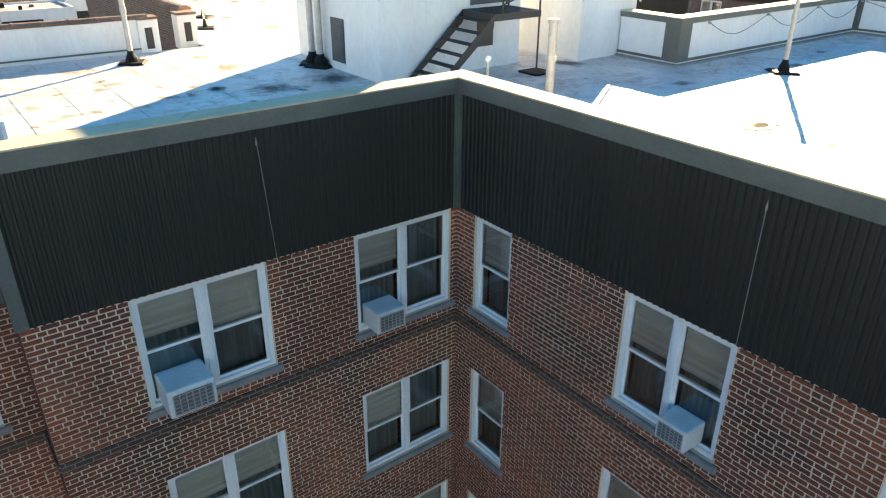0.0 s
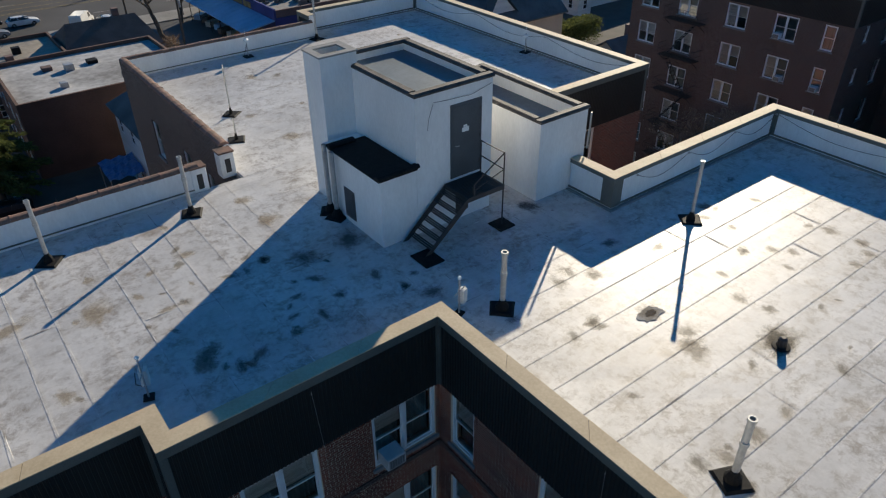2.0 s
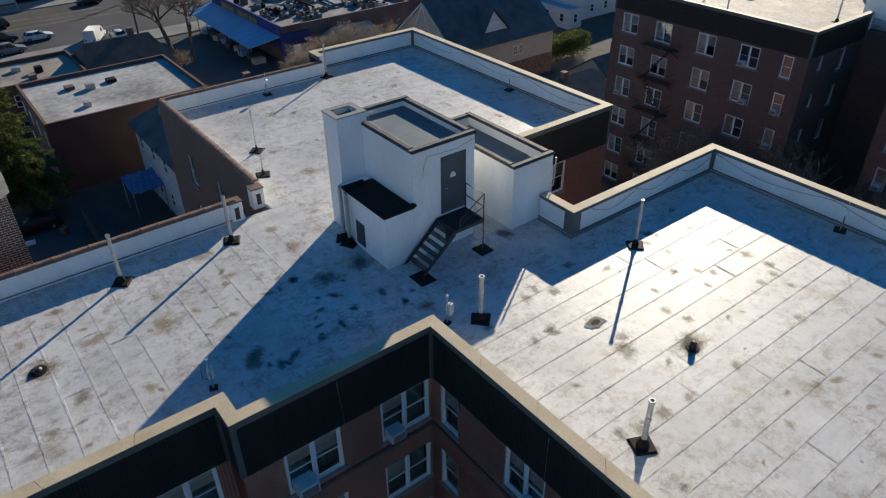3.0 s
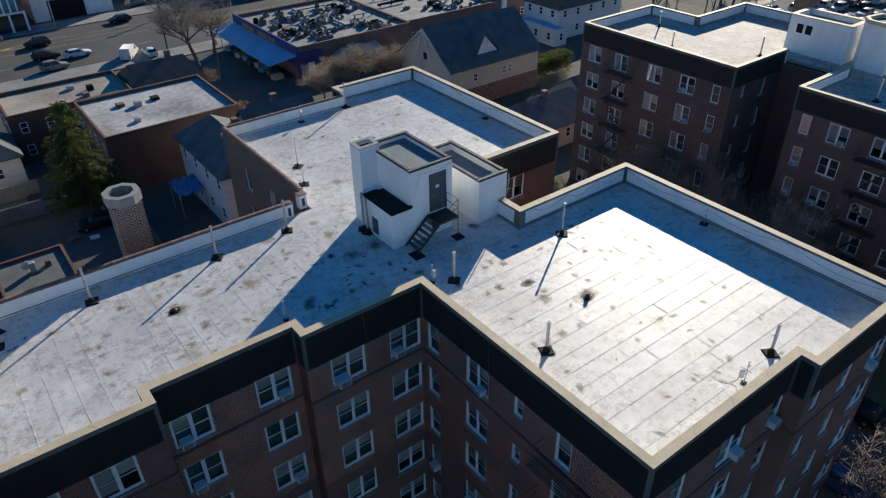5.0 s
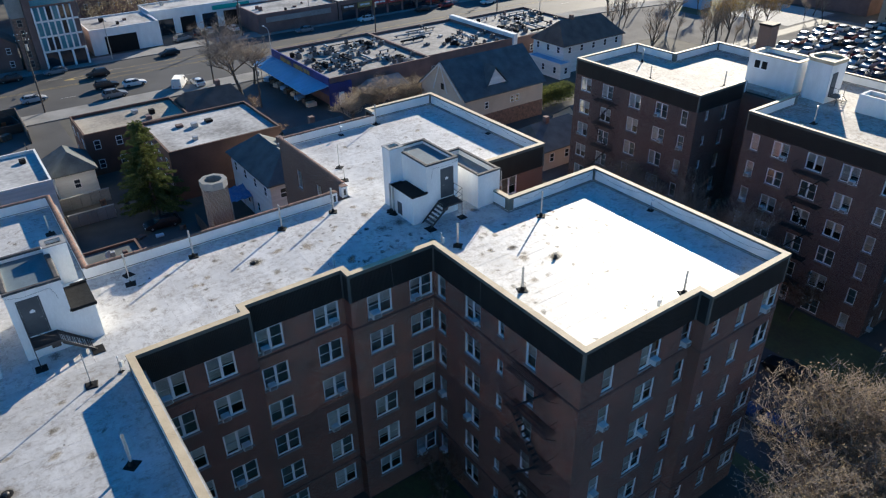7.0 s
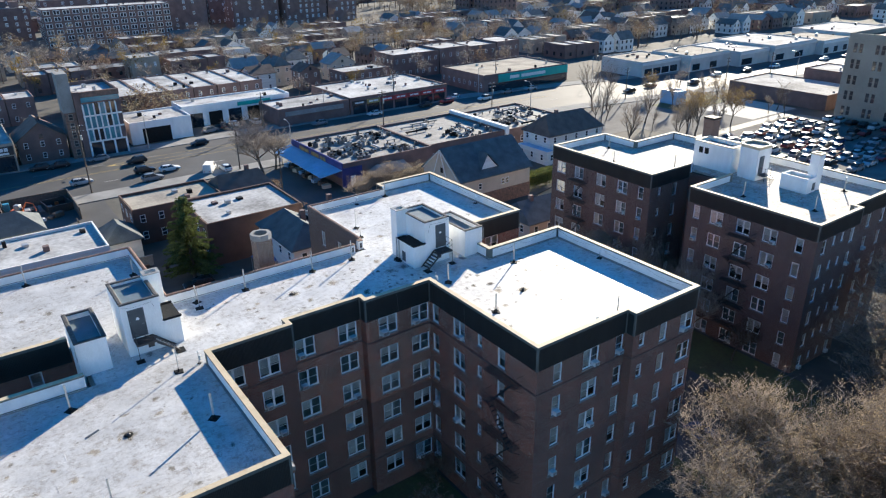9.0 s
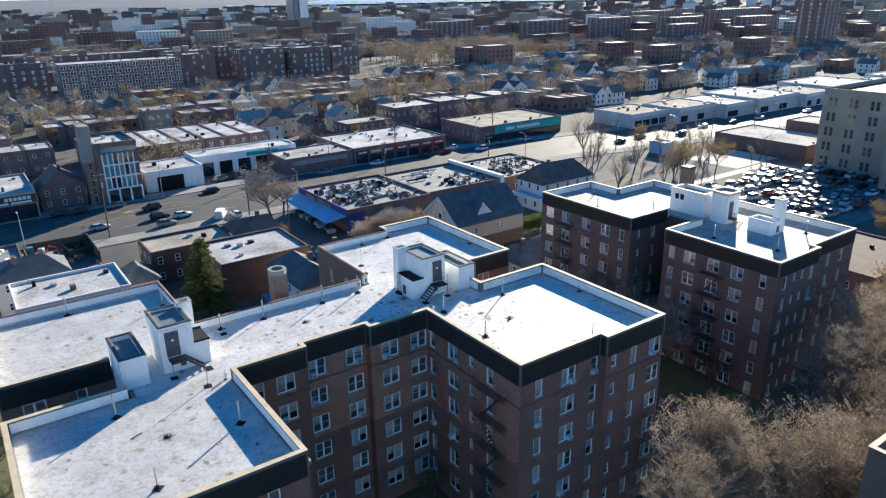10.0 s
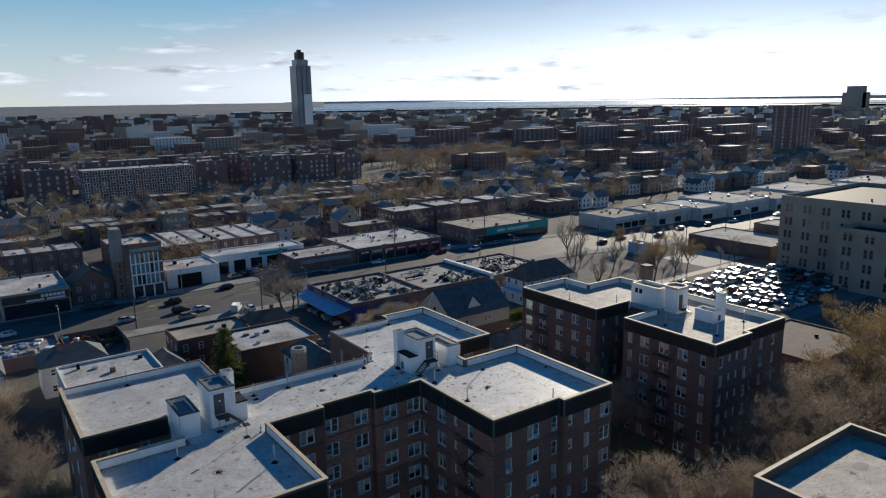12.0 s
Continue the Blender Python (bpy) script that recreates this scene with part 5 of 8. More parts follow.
k = thing("roof_shaft", "low white roof box with a square white chimney", "bulkhead", group="roof shafts")
part("wall", Geo().shaft(60.1, 4.2, 62.2, 7.7, 0.25, ER, 18.0), "white", k)
part("low_roof", Geo().box(60.36, 4.46, 17.5, 61.94, 7.44, 17.6), "roofgrey", k)
part("door", Geo().cbox(61.3, 4.14, ER + 0.3, 61.9, 4.195, 17.3, 0.01), "door", k)
part("chimney", Geo().shaft(62.25, 4.3, 63.4, 5.5, 0.2, ER, 20.6), "white", k)
part("chimney_cap", Geo().shaft(62.18, 4.23, 63.47, 5.57, 0.3, 20.602, 20.78), "coping", k)
k = thing("chimney", "square brown-brick chimney stack behind the far roof", "chimney")
part("chimney_shaft", Geo().box(66.5, 22.5, ER, 68.1, 24.1, 21.0), "brickdark", k)
part("cap", Geo().cbox(66.4, 22.4, 21.0, 68.2, 24.2, 21.25, 0.03), "tar", k)
for x, y, h in ((53.5, 8.4, 1.9), (55.8, 14.0, 1.5), (52.0, 28.0, 1.7), (56.5, 21.0, 1.9), (55.5, 0.5, 1.9), (57.0, 33.5, 1.6), (65.0, 2.0, 1.8)):
    ob = vent_pipe(x, y, h, 0.07, seed=int(x))
    ob.matrix_basis = pose(x, y, ER + 0.01)

# a block at the near corner: only its roof end shows
F = [(19.3, -47.0), (37.0, -47.0), (37.0, -27.3), (19.3, -27.3)]
corner_block = poly_block("apartment_building", "brick apartment block with a patched silver roof among bare trees", F, 18.0, {}, [[(37.0, -47.0), (37.0, -27.3), (19.3, -27.3), (19.3, -47.0), (36.9, -47.0)]],
           [(19.5, -46.8, 36.8, -27.5)], "brickdark", -0.8, group="brick apartment blocks", clad=False)
rr = random.Random(8)
for i in range(9):
    x, y = rr.uniform(21, 34.5), rr.uniform(-45, -29.5)
    w, d = rr.uniform(0.7, 1.6), rr.uniform(0.5, 1.2)
    solid("roof_patch", Geo().prism([(x + w * rr.uniform(0.85, 1.1) * math.cos(a), y + d * rr.uniform(0.85, 1.1) * math.sin(a)) for a in [0.35 + 0.785 * q for q in range(8)]], 16.86, 16.873), rr.choice(("roofgrey", "roofworn")), "pale patch of silver roofing", "roof patch", group="silver roof patches")

for i, (x, y, r, k, rz) in enumerate(CORNER_MARKS):
    m = part("roof_stain", STAIN["staindark"], "", corner_block, at=pose(x, y, 16.876 + 0.0006 * (i % 9), 0, 0, rz) @ Matrix.Diagonal((r, r * k, 1, 1)))
    m.visible_shadow = False

# a further roof to the side, and the pale long building beyond the trees
G2 = [(52.0, -42.0), (70.0, -42.0), (70.0, -25.5), (52.0, -25.5)]
poly_block("apartment_building", "brick apartment block with a black parapet beyond bare trees", G2, 17.6, {}, [[(69.9, -42.0), (70.0, -42.0), (70.0, -25.5), (52.0, -25.5), (52.0, -42.0)]], [(52.2, -41.8, 69.8, -25.7)], "brickdark", -1.2, group="brick apartment blocks")

# brick boiler chimney behind the middle wing
k = thing("chimney", "square brick boiler chimney with a pale eight-sided cap", "chimney")
part("chimney_shaft", Geo().prism([(-3.5, 21.5), (-2.0, 21.5), (-2.0, 23.0), (-3.5, 23.0)], BZ, 20.4), "brickchim", k)
octo = lambda r: [(-2.75 + r * math.cos(math.pi / 8 + k * math.pi / 4), 22.25 + r * math.sin(math.pi / 8 + k * math.pi / 4)) for k in range(8)]
g = Geo()
o8, i8 = octo(0.98), octo(0.66)
g.add([(x, y, 20.4) for x, y in o8] + [(x, y, 20.95) for x, y in o8] + [(x, y, 20.95) for x, y in i8] + [(x, y, 20.0) for x, y in i8],
      [(i, (i + 1) % 8, 8 + (i + 1) % 8, 8 + i) for i in range(8)] + [(8 + i, 8 + (i + 1) % 8, 16 + (i + 1) % 8, 16 + i) for i in range(8)] + [(16 + i, 16 + (i + 1) % 8, 24 + (i + 1) % 8, 24 + i) for i in range(8)] + [tuple(range(24, 32))])
part("cap", g, "pavement", k, "pale concrete cap")
# black sheet in the cap, standing in for the shaded shaft below
part("flue", Geo().prism(octo(0.655), 20.0, 20.03), "tar", k)


# ---- ground, avenue and kerbs ----
M.update({
    "carpark": mat("worn grey car park ground", (0.22, 0.21, 0.195), (0.12, 0.115, 0.108), rough=0.95, scale=0.15, fine=4, bump=0.1, spec=0.1),
    "yellow": mat("worn yellow road paint", (0.46, 0.34, 0.11), (0.16, 0.14, 0.09), rough=0.9, scale=0.8, fine=6, bump=0.05),
    "whitepaint": mat("worn white road paint", (0.55, 0.55, 0.53), (0.28, 0.28, 0.27), rough=0.9, scale=0.8, fine=6, bump=0.05),
    "grass": mat("dry winter grass", (0.13, 0.14, 0.05), (0.09, 0.075, 0.04), rough=0.95, scale=0.15, fine=3, bump=0.3),
    "concrete": mat("pale concrete yard", (0.58, 0.55, 0.49), (0.36, 0.345, 0.31), rough=0.85, scale=0.06, fine=1.5, bump=0.1, spec=0.2),
    "roofwhite": mat("silver-grey flat roof", (0.56, 0.555, 0.54), (0.24, 0.235, 0.225), rough=0.9, scale=0.16, fine=1.6, bump=0.1, rand=0.25, spec=0.1),
    "rooftan": mat("tan gravel roof", (0.46, 0.41, 0.33), (0.26, 0.235, 0.20), rough=0.95, scale=0.2, fine=2, bump=0.1, spec=0.1),
    "shingle": mat("dark asphalt shingles", (0.135, 0.148, 0.146), (0.075, 0.085, 0.084), rough=0.9, scale=0.6, fine=9, bump=0.3, rand=0.2),
    "shinglebrown": mat("brown asphalt shingles", (0.165, 0.12, 0.095), (0.095, 0.07, 0.056), rough=0.9, scale=0.6, fine=9, bump=0.3, rand=0.2),
    "siding": mat("white house siding", (0.78, 0.77, 0.73), (0.62, 0.61, 0.57), rough=0.8, scale=0.5, fine=8, bump=0.1, rand=0.15, stretch=(0.3, 0.3, 4)),
    "cream": mat("cream rendered wall", (0.64, 0.54, 0.42), (0.52, 0.43, 0.33), rough=0.85, scale=0.4, fine=6, bump=0.1),
    "beige": mat("beige stone facing", (0.38, 0.33, 0.26), (0.29, 0.25, 0.20), rough=0.85, scale=0.15, fine=3, bump=0.1),
    "redbrick": mat("red-brown brick facing", (0.215, 0.142, 0.124), (0.135, 0.092, 0.082), rough=0.9, scale=0.4, fine=8, bump=0.15, rand=0.25),
    "brownbrick": mat("dark brown brick facing", (0.150, 0.085, 0.062), (0.09, 0.054, 0.041), rough=0.9, scale=0.4, fine=8, bump=0.15, rand=0.2),
    "bluepaint": mat("blue painted boards", (0.045, 0.06, 0.25), (0.03, 0.04, 0.15), rough=0.6, scale=0.4, fine=8, bump=0.05),
    "blueroof": mat("pale blue sheet roof", (0.30, 0.48, 0.68), (0.22, 0.37, 0.54), rough=0.45, scale=0.3, fine=6, bump=0.05),
    "tarp": mat("blue tarpaulin", (0.06, 0.16, 0.38), (0.16, 0.24, 0.36), rough=0.5, scale=1.2, fine=8, bump=0.5),
    "tealsign": mat("teal shop fascia", (0.03, 0.42, 0.36), (0.025, 0.33, 0.28), rough=0.5, scale=0.4, fine=8, bump=0.02),
    "redsign": mat("red shop fascia", (0.42, 0.045, 0.05), (0.28, 0.03, 0.035), rough=0.5, scale=0.4, fine=8, bump=0.02),
    "signwhite": mat("white sign lettering", (0.8, 0.8, 0.78), (0.7, 0.7, 0.68), rough=0.5, bump=0.0),
    "paneldark": mat("dark window glass", (0.03, 0.036, 0.045), (0.018, 0.022, 0.028), rough=0.08, scale=0.5, fine=3, bump=0.02, spec=0.9, rand=0.4),
    "panelblue": mat("teal spandrel glass", (0.10, 0.30, 0.36), (0.06, 0.20, 0.26), rough=0.12, scale=0.5, fine=3, bump=0.02, spec=0.9),
    "bark": mat("grey-brown bark", (0.14, 0.115, 0.09), (0.075, 0.06, 0.048), rough=0.95, scale=3, fine=30, bump=0.5),
    "twig": leaf_mat("bare twigs", (0.41, 0.345, 0.28), (0.21, 0.175, 0.14), 0.3, 0.6),
    "leaf": leaf_mat("dry tan leaves", (0.47, 0.385, 0.25), (0.23, 0.18, 0.115), 0.45, 0.7),
    "rust": leaf_mat("rusty brown leaves", (0.24, 0.165, 0.105), (0.15, 0.105, 0.07)),
    "leafgold": leaf_mat("golden autumn leaves", (0.40, 0.265, 0.075), (0.20, 0.15, 0.055)),
    "needle": leaf_mat("conifer needles", (0.17, 0.19, 0.055), (0.07, 0.092, 0.03), 0.4, 0.55),
    "rubber": mat("tyre rubber", (0.02, 0.02, 0.02), (0.012, 0.012, 0.012), rough=0.8, bump=0.1),
    "water": mat("bay water", (0.12, 0.15, 0.17), (0.09, 0.12, 0.14), rough=0.22, scale=0.01, fine=0.1, bump=0.05),
    # distance haze is put into this blue-grey base colour
    "farland": mat("far shore with painted haze", (0.115, 0.14, 0.165), (0.08, 0.10, 0.12), rough=1.0, scale=0.004, fine=0.03, bump=0),
})
g = Geo().quad((-3400, -3400, GROUND), (3400, -3400, GROUND), (3400, 3400, GROUND), (-3400, 3400, GROUND))
solid("ground", g, "earth", "brown and grey built-up ground", "ground", kind="structure")
Z = GROUND


def strip(name, pts, w, z, material, label, category="road"):
    """A flat band along points in the plan."""
    g, v = Geo(), []
    for i, (x, y) in enumerate(pts):
        a, b = pts[max(i - 1, 0)], pts[min(i + 1, len(pts) - 1)]
        d = Vector((b[0] - a[0], b[1] - a[1])).normalized()
        v += [(x - d.y * w / 2, y + d.x * w / 2, z), (x + d.y * w / 2, y - d.x * w / 2, z)]
    g.add(v, [(2 * i + 1, 2 * i + 3, 2 * i + 2, 2 * i) for i in range(len(pts) - 1)])
    return solid(name, g, material, label, category, kind="structure")


AVE = [(-400, 131), (110, 131), (135, 128), (160, 123), (200, 115.5), (300, 106), (520, 96), (900, 84)]
strip("road", AVE, 27, Z + 0.02, "asphalt", "grey asphalt avenue with worn yellow markings")


def off(pts, d):
    return [(x, y + d) for x, y in pts]


for d in (16.2, -16.2):
    pts = off(AVE, d)
    g = Geo()
    for (x0, y0), (x1, y1) in zip(pts, pts[1:]):
        g.add([(x0, y0 - 2.7, Z), (x1, y1 - 2.7, Z), (x1, y1 + 2.7, Z), (x0, y0 + 2.7, Z), (x0, y0 - 2.7, Z + 0.16), (x1, y1 - 2.7, Z + 0.16), (x1, y1 + 2.7, Z + 0.16), (x0, y0 + 2.7, Z + 0.16)],
              [(4, 5, 6, 7), (0, 1, 5, 4), (2, 3, 7, 6)])
    solid("pavement", g, "pavement", "pale concrete pavement with a kerb along the avenue", "pavement", kind="structure")
for d in (0.3, -0.3):
    strip("road_line", off(AVE[:3], d + 1.5), 0.14, Z + 0.035, "yellow", "worn double yellow line on the avenue", "road marking")
for x in range(-60, 150, 12):
    strip("lane_dash", [(x, 124.5), (x + 3, 124.5)], 0.14, Z + 0.035, "whitepaint", "worn white lane dash on the avenue", "road marking")
    strip("lane_dash", [(x, 138.5), (x + 3, 138.5)], 0.14, Z + 0.035, "whitepaint", "worn white lane dash on the avenue", "road marking")
g = Geo()
for k in range(28):
    a0, a1 = math.pi * 2 * k / 28, math.pi * 2 * (k + 1) / 28
    for r0, r1 in (((0.94, 0.94), (1, 1)),):
        e = lambda a, r: (19 + 16 * r * math.cos(a), 136.6 + 1.5 * r * math.sin(a), Z + 0.036)
        g.quad(e(a0, 0.9), e(a0, 1.0), e(a1, 1.0), e(a1, 0.9))
solid("turn_marking", g, "yellow", "worn yellow turning-lane marking", "road marking", kind="structure")
# side yards, drives and lots
for name, x0, y0, x1, y1, m, lab in (("lot", -22, 84, -2.6, 114, "asphalt", "asphalt side lot by the avenue"), ("lot", 22, 80, 37, 114, "asphalt", "dark yard beside the blue market building"), ("drive", 25.2, -24, 48.5, 60, "grass", "garden strip with dry grass and paths between the blocks"),
                                      ("path", 26.6, -24, 40.4, 60, "asphalt", "asphalt drive between the apartment blocks"), ("court", -12.2, -14, 6.4, 8.2, "grass", "shaded planted court between the wings"), ("path", -4.6, -14, -1.4, 8.1, "pavement", "paved path through the court"), ("lot", 118, 24, 173, 66, "carpark", "grey car park ground full of cars"),
                                      ("lot", 126, 68, 178, 106, "carpark", "bare grey park ground with paths"), ("yard", 157, 70.5, 179, 88, "concrete", "bare pale concrete yard beside the park"), ("lawn", 150, 89, 176, 100, "grass", "small dry lawn in the park"), ("path", 120, 66.5, 178, 69.5, "asphalt", "asphalt path along the car park"), ("lawn", -44, -20, -29.4, 60, "grass", "planted strip with bare trees beside the building"),
                                      ("lot", 28, 148, 62, 160, "asphalt", "repair yard behind the avenue"), ("lot", -6, 22, 6.2, 60, "asphalt", "dark back yard behind the building"), ("lot", 98, 84, 130, 114, "carpark", "grey corner plaza by the avenue")):
    solid(name, Geo().quad(*[(x, y, Z + 0.012 + 0.004 * (len(lab) % 4)) for x, y in ((x0, y0), (x1, y0), (x1, y1), (x0, y1))]), m, lab, name, kind="structure")


# ---- houses ----
WINM = {}


def small_window(parent, p, q, u, z, w=0.9, h=1.3, frame="frame", glass="paneldark"):
    key = (round(w, 2), round(h, 2), frame, glass)
    if key not in WINM:
        f = Geo().ring(0, 0, w, h, 0.09, -0.05, 0.04).box(0.09, -0.045, h / 2 - 0.04, w - 0.09, 0.03, h / 2 + 0.04)
        k = len(f.f)
        f.box(0.09, -0.012, 0.09, w - 0.09, 0.01, h - 0.09)
        me = f.mesh("window", frame)
        me.materials.append(M[glass])
        for i, pol in enumerate(me.polygons):
            pol.material_index = int(i >= k)
        WINM[key] = me
    return part("window", WINM[key], "", parent, at=along(p, q, u, z))


def window_field(parent, spots, w, h):
    """Many far windows of one building, frames and panes, as two joined parts."""
    fr, pn = Geo(), Geo()
    for p, q, u, z in spots:
        m = along(p, q, u, z)
        for g, boxes in ((fr, ((0, 0.22, 0, h), (w - 0.22, w, 0, h), (0.22, w - 0.22, h - 0.22, h), (w / 2 - 0.14, w / 2 + 0.14, 0.1, h - 0.22), (0.1, w - 0.1, -0.16, 0.0))), (pn, ((0.1, w - 0.1, 0.02, h - 0.12),))):
            y = -0.07 if g is fr else -0.04
            for x0, x1, z0, z1 in boxes:
                g.quad(*[tuple(m @ Vector(c)) for c in ((x0, y, z0), (x1, y, z0), (x1, y, z1), (x0, y, z1))])
    tagged(part("window_frames", fr, "frame", parent), kind="stuff")
    tagged(part("window_panes", pn, "paneldark", parent), kind="stuff")


def rect_sides(x0, y0, x1, y1):
    c = [(x0, y0), (x1, y0), (x1, y1), (x0, y1)]
    return [(c[i], c[(i + 1) % 4]) for i in range(4)]


def flat_house(x0, y0, x1, y1, top, wall, roof, label, storeys=2, sides=(0, 3), lip=0.35, win=(0.9, 1.4), step=2.6, name="house", group="flat-roofed houses", z0=None, clutter=2, skip=0.0, seed=0):
    """A flat-roofed building with a parapet, windows on the sides given, and some roof clutter."""
    r = random.Random(int(x0 * 13 + y0 * 7) + seed)
    z0 = Z if z0 is None else z0
    ob = thing(name, label, name.split("_")[-1], group=group)
    t = 0.25
    part("wall", Geo().box(x0, y0, z0, x1, y1, top - lip), wall, ob)
    part("parapet", Geo().shaft(x0, y0, x1, y1, t, top - lip, top), wall, ob)
    part("roof", Geo().box(x0 + t, y0 + t, top - lip, x1 - t, y1 - t, top - lip + 0.05), roof, ob)
    hgt, spots = (top - lip - z0) / storeys, []
    for s in sides:
        p, q = rect_sides(x0, y0, x1, y1)[s]
        L = math.hypot(q[0] - p[0], q[1] - p[1])
        n = max(1, int((L - 0.8) / step))
        for i in range(n):
            for f in range(storeys):
                if r.random() >= skip:
                    spots.append((p, q, (i + 0.5) * L / n - win[0] / 2, z0 + f * hgt + hgt * 0.32))
    if y0 > 230 or x0 > 220:
        if spots:
            window_field(ob, spots, *win)
    else:
        for sp in spots:
            small_window(ob, *sp, *win)
    for i in range(clutter):
        x, y = r.uniform(x0 + 1.5, x1 - 1.5), r.uniform(y0 + 1.5, y1 - 1.5)
        w, h = r.uniform(0.4, 1.1), r.uniform(0.4, 1.1)
        part("roof_unit", Geo().cbox(x - w / 2, y - w / 2, top - lip + 0.05, x + w / 2, y + w / 2, top - lip + h, 0.03), r.choice(("galv", "tar", "redbrick")), ob)
    return ob


def gable_house(x0, y0, x1, y1, eave, ridge, wall, roof, label, way="x", hip=0.0, storeys=2, sides=(0, 3), base=None, name="house", group="pitched-roof houses", chimney=True):
    """A pitched-roof house; way: along which axis the ridge runs; hip: metres by which the ridge is shorter at each end."""
    r = random.Random(int(x0 * 11 + y0 * 5))
    ob = thing(name, label, "house", group=group)
    part("wall", Geo().box(x0, y0, Z, x1, y1, eave), wall, ob)
    if base:
        part("plinth", Geo().box(x0 - 0.06, y0 - 0.06, Z, x1 + 0.06, y1 + 0.06, Z + 2.8), base, ob)
    o = 0.45
    X0, Y0, X1, Y1 = x0 - o, y0 - o, x1 + o, y1 + o
    if way == "x":
        ym = (y0 + y1) / 2
        a, b = (X0 + hip, ym, ridge), (X1 - hip, ym, ridge)
        slopes = [[(X0, Y0), (X1, Y0), b, a], [(X1, Y1), (X0, Y1), a, b], [(X0, Y1), (X0, Y0), a], [(X1, Y0), (X1, Y1), b]]
    else:
        xm = (x0 + x1) / 2
        a, b = (xm, Y0 + hip, ridge), (xm, Y1 - hip, ridge)
        slopes = [[(X1, Y0), (X1, Y1), b, a], [(X0, Y1), (X0, Y0), a, b], [(X0, Y0), (X1, Y0), a], [(X1, Y1), (X0, Y1), b]]
    for i, sl in enumerate(slopes):
        v = [(*p, eave - 0.1) if len(p) == 2 else p for p in sl]
        if i > 1 and hip == 0:
            e = [(x0 - 0.03, x0 + 0.2), (x1 - 0.2, x1 + 0.03)] if way == "x" else [(y0 - 0.03, y0 + 0.2), (y1 - 0.2, y1 + 0.03)]
            (w0, w1), (c0, c1) = e[i - 2], ((y0, y1) if way == "x" else (x0, x1))
            tri = [(c0, eave - 0.02), (c1, eave - 0.02), ((c0 + c1) / 2, ridge - 0.2)]
            pts = [(w, c, z) if way == "x" else (c, w, z) for w in (w0, w1) for c, z in tri]
            part("gable", Geo().add(pts, [(0, 1, 2), (5, 4, 3), (0, 3, 4, 1), (1, 4, 5, 2), (2, 5, 3, 0)]), wall, ob)
            if max(x1, 0) < 120:
                mid = (c0 + c1) / 2
                k = w0 - 0.02 if i == 2 else w1 + 0.02
                part("gable_window", Geo().cbox(*((k - 0.05, mid - 0.4, eave + 0.2, k + 0.05, mid + 0.4, eave + 1.2) if way == "x" else (mid - 0.4, k - 0.05, eave + 0.2, mid + 0.4, k + 0.05, eave + 1.2)), 0.02), "paneldark", ob)
        else:
            n = len(v)
            part("roof_slope", Geo().add(v + [(p[0], p[1], p[2] - 0.16) for p in v], [tuple(range(n)), tuple(range(2 * n - 1, n - 1, -1))] + [(k, n + k, n + (k + 1) % n, (k + 1) % n) for k in range(n)]), roof, ob)
    hgt = (eave - Z) / storeys
    for s in sides:
        p, q = rect_sides(x0, y0, x1, y1)[s]
        L = math.hypot(q[0] - p[0], q[1] - p[1])
        n = max(1, int(L / 3.0))
        for i in range(n):
            for f in range(storeys):
                small_window(ob, p, q, (i + 0.5) * L / n - 0.45, Z + f * hgt + hgt * 0.35, 0.9, 1.35)
    if chimney:
        cx, cy = x0 + (x1 - x0) * r.uniform(0.3, 0.7), y0 + (y1 - y0) * r.uniform(0.35, 0.65)
        part("chimney", Geo().box(cx - 0.35, cy - 0.35, eave, cx + 0.35, cy + 0.35, ridge + 0.7), "redbrick", ob)
    return ob


flat_house(-2.9, 83.0, 12.4, 92.6, 5.0, "brownbrick", "rooftan", "low brick house with a tan flat roof by the avenue", sides=(0, 3), lip=0.5, clutter=3)
gable_house(12.6, 84.0, 22.5, 92.0, 4.0, 6.6, "cream", "shinglebrown", "low house with brown shingled roof by the avenue", way="x", hip=1.5)
flat_house(4.6, 67.0, 20.6, 80.6, 5.8, "brownbrick", "roofwhite", "plain brown-brick house with a silver flat roof", sides=(3,), lip=0.45, clutter=4)
gable_house(11.6, 50.5, 18.2, 63.5, 5.4, 8.0, "siding", "shingle", "white two-storey house with a grey hipped roof", way="y", hip=3.3, sides=(0, 3))
gable_house(18.3, 56.5, 26.5, 63.0, 5.0, 8.0, "siding", "shingle", "white side wing with a dark shingled roof", way="x", hip=0.0, sides=(0,))
h = gable_house(50.2, 62.0, 67.0, 74.5, 4.6, 9.6, "cream", "shingle", "long cream house with a steep dark roof and red base", way="x", hip=0.0, sides=(), base="terracotta", chimney=False)
for u in (4.0, 9.5, 10.6):
    small_window(h, (50.2, 62.0), (67.0, 62.0), u, 2.2, 0.8, 1.2)
part("dormer", Geo().add([(55.6, 62.9, 5.7), (59.4, 62.9, 5.7), (57.4, 63.6, 8.2), (57.4, 67.6, 8.2), (55.6, 63.4, 5.6), (59.4, 63.4, 5.6)], [(0, 1, 2), (1, 5, 3, 2), (0, 2, 3, 4)]), "siding", h, "pale triangular dormer")
part("dormer_roof", Geo().add([(55.2, 62.6, 5.5), (57.4, 63.2, 8.4), (57.4, 68.2, 8.4), (55.2, 63.6, 5.5), (59.8, 62.6, 5.5), (59.8, 63.6, 5.5)], [(0, 1, 2, 3), (1, 4, 5, 2)]), "shingle", h)
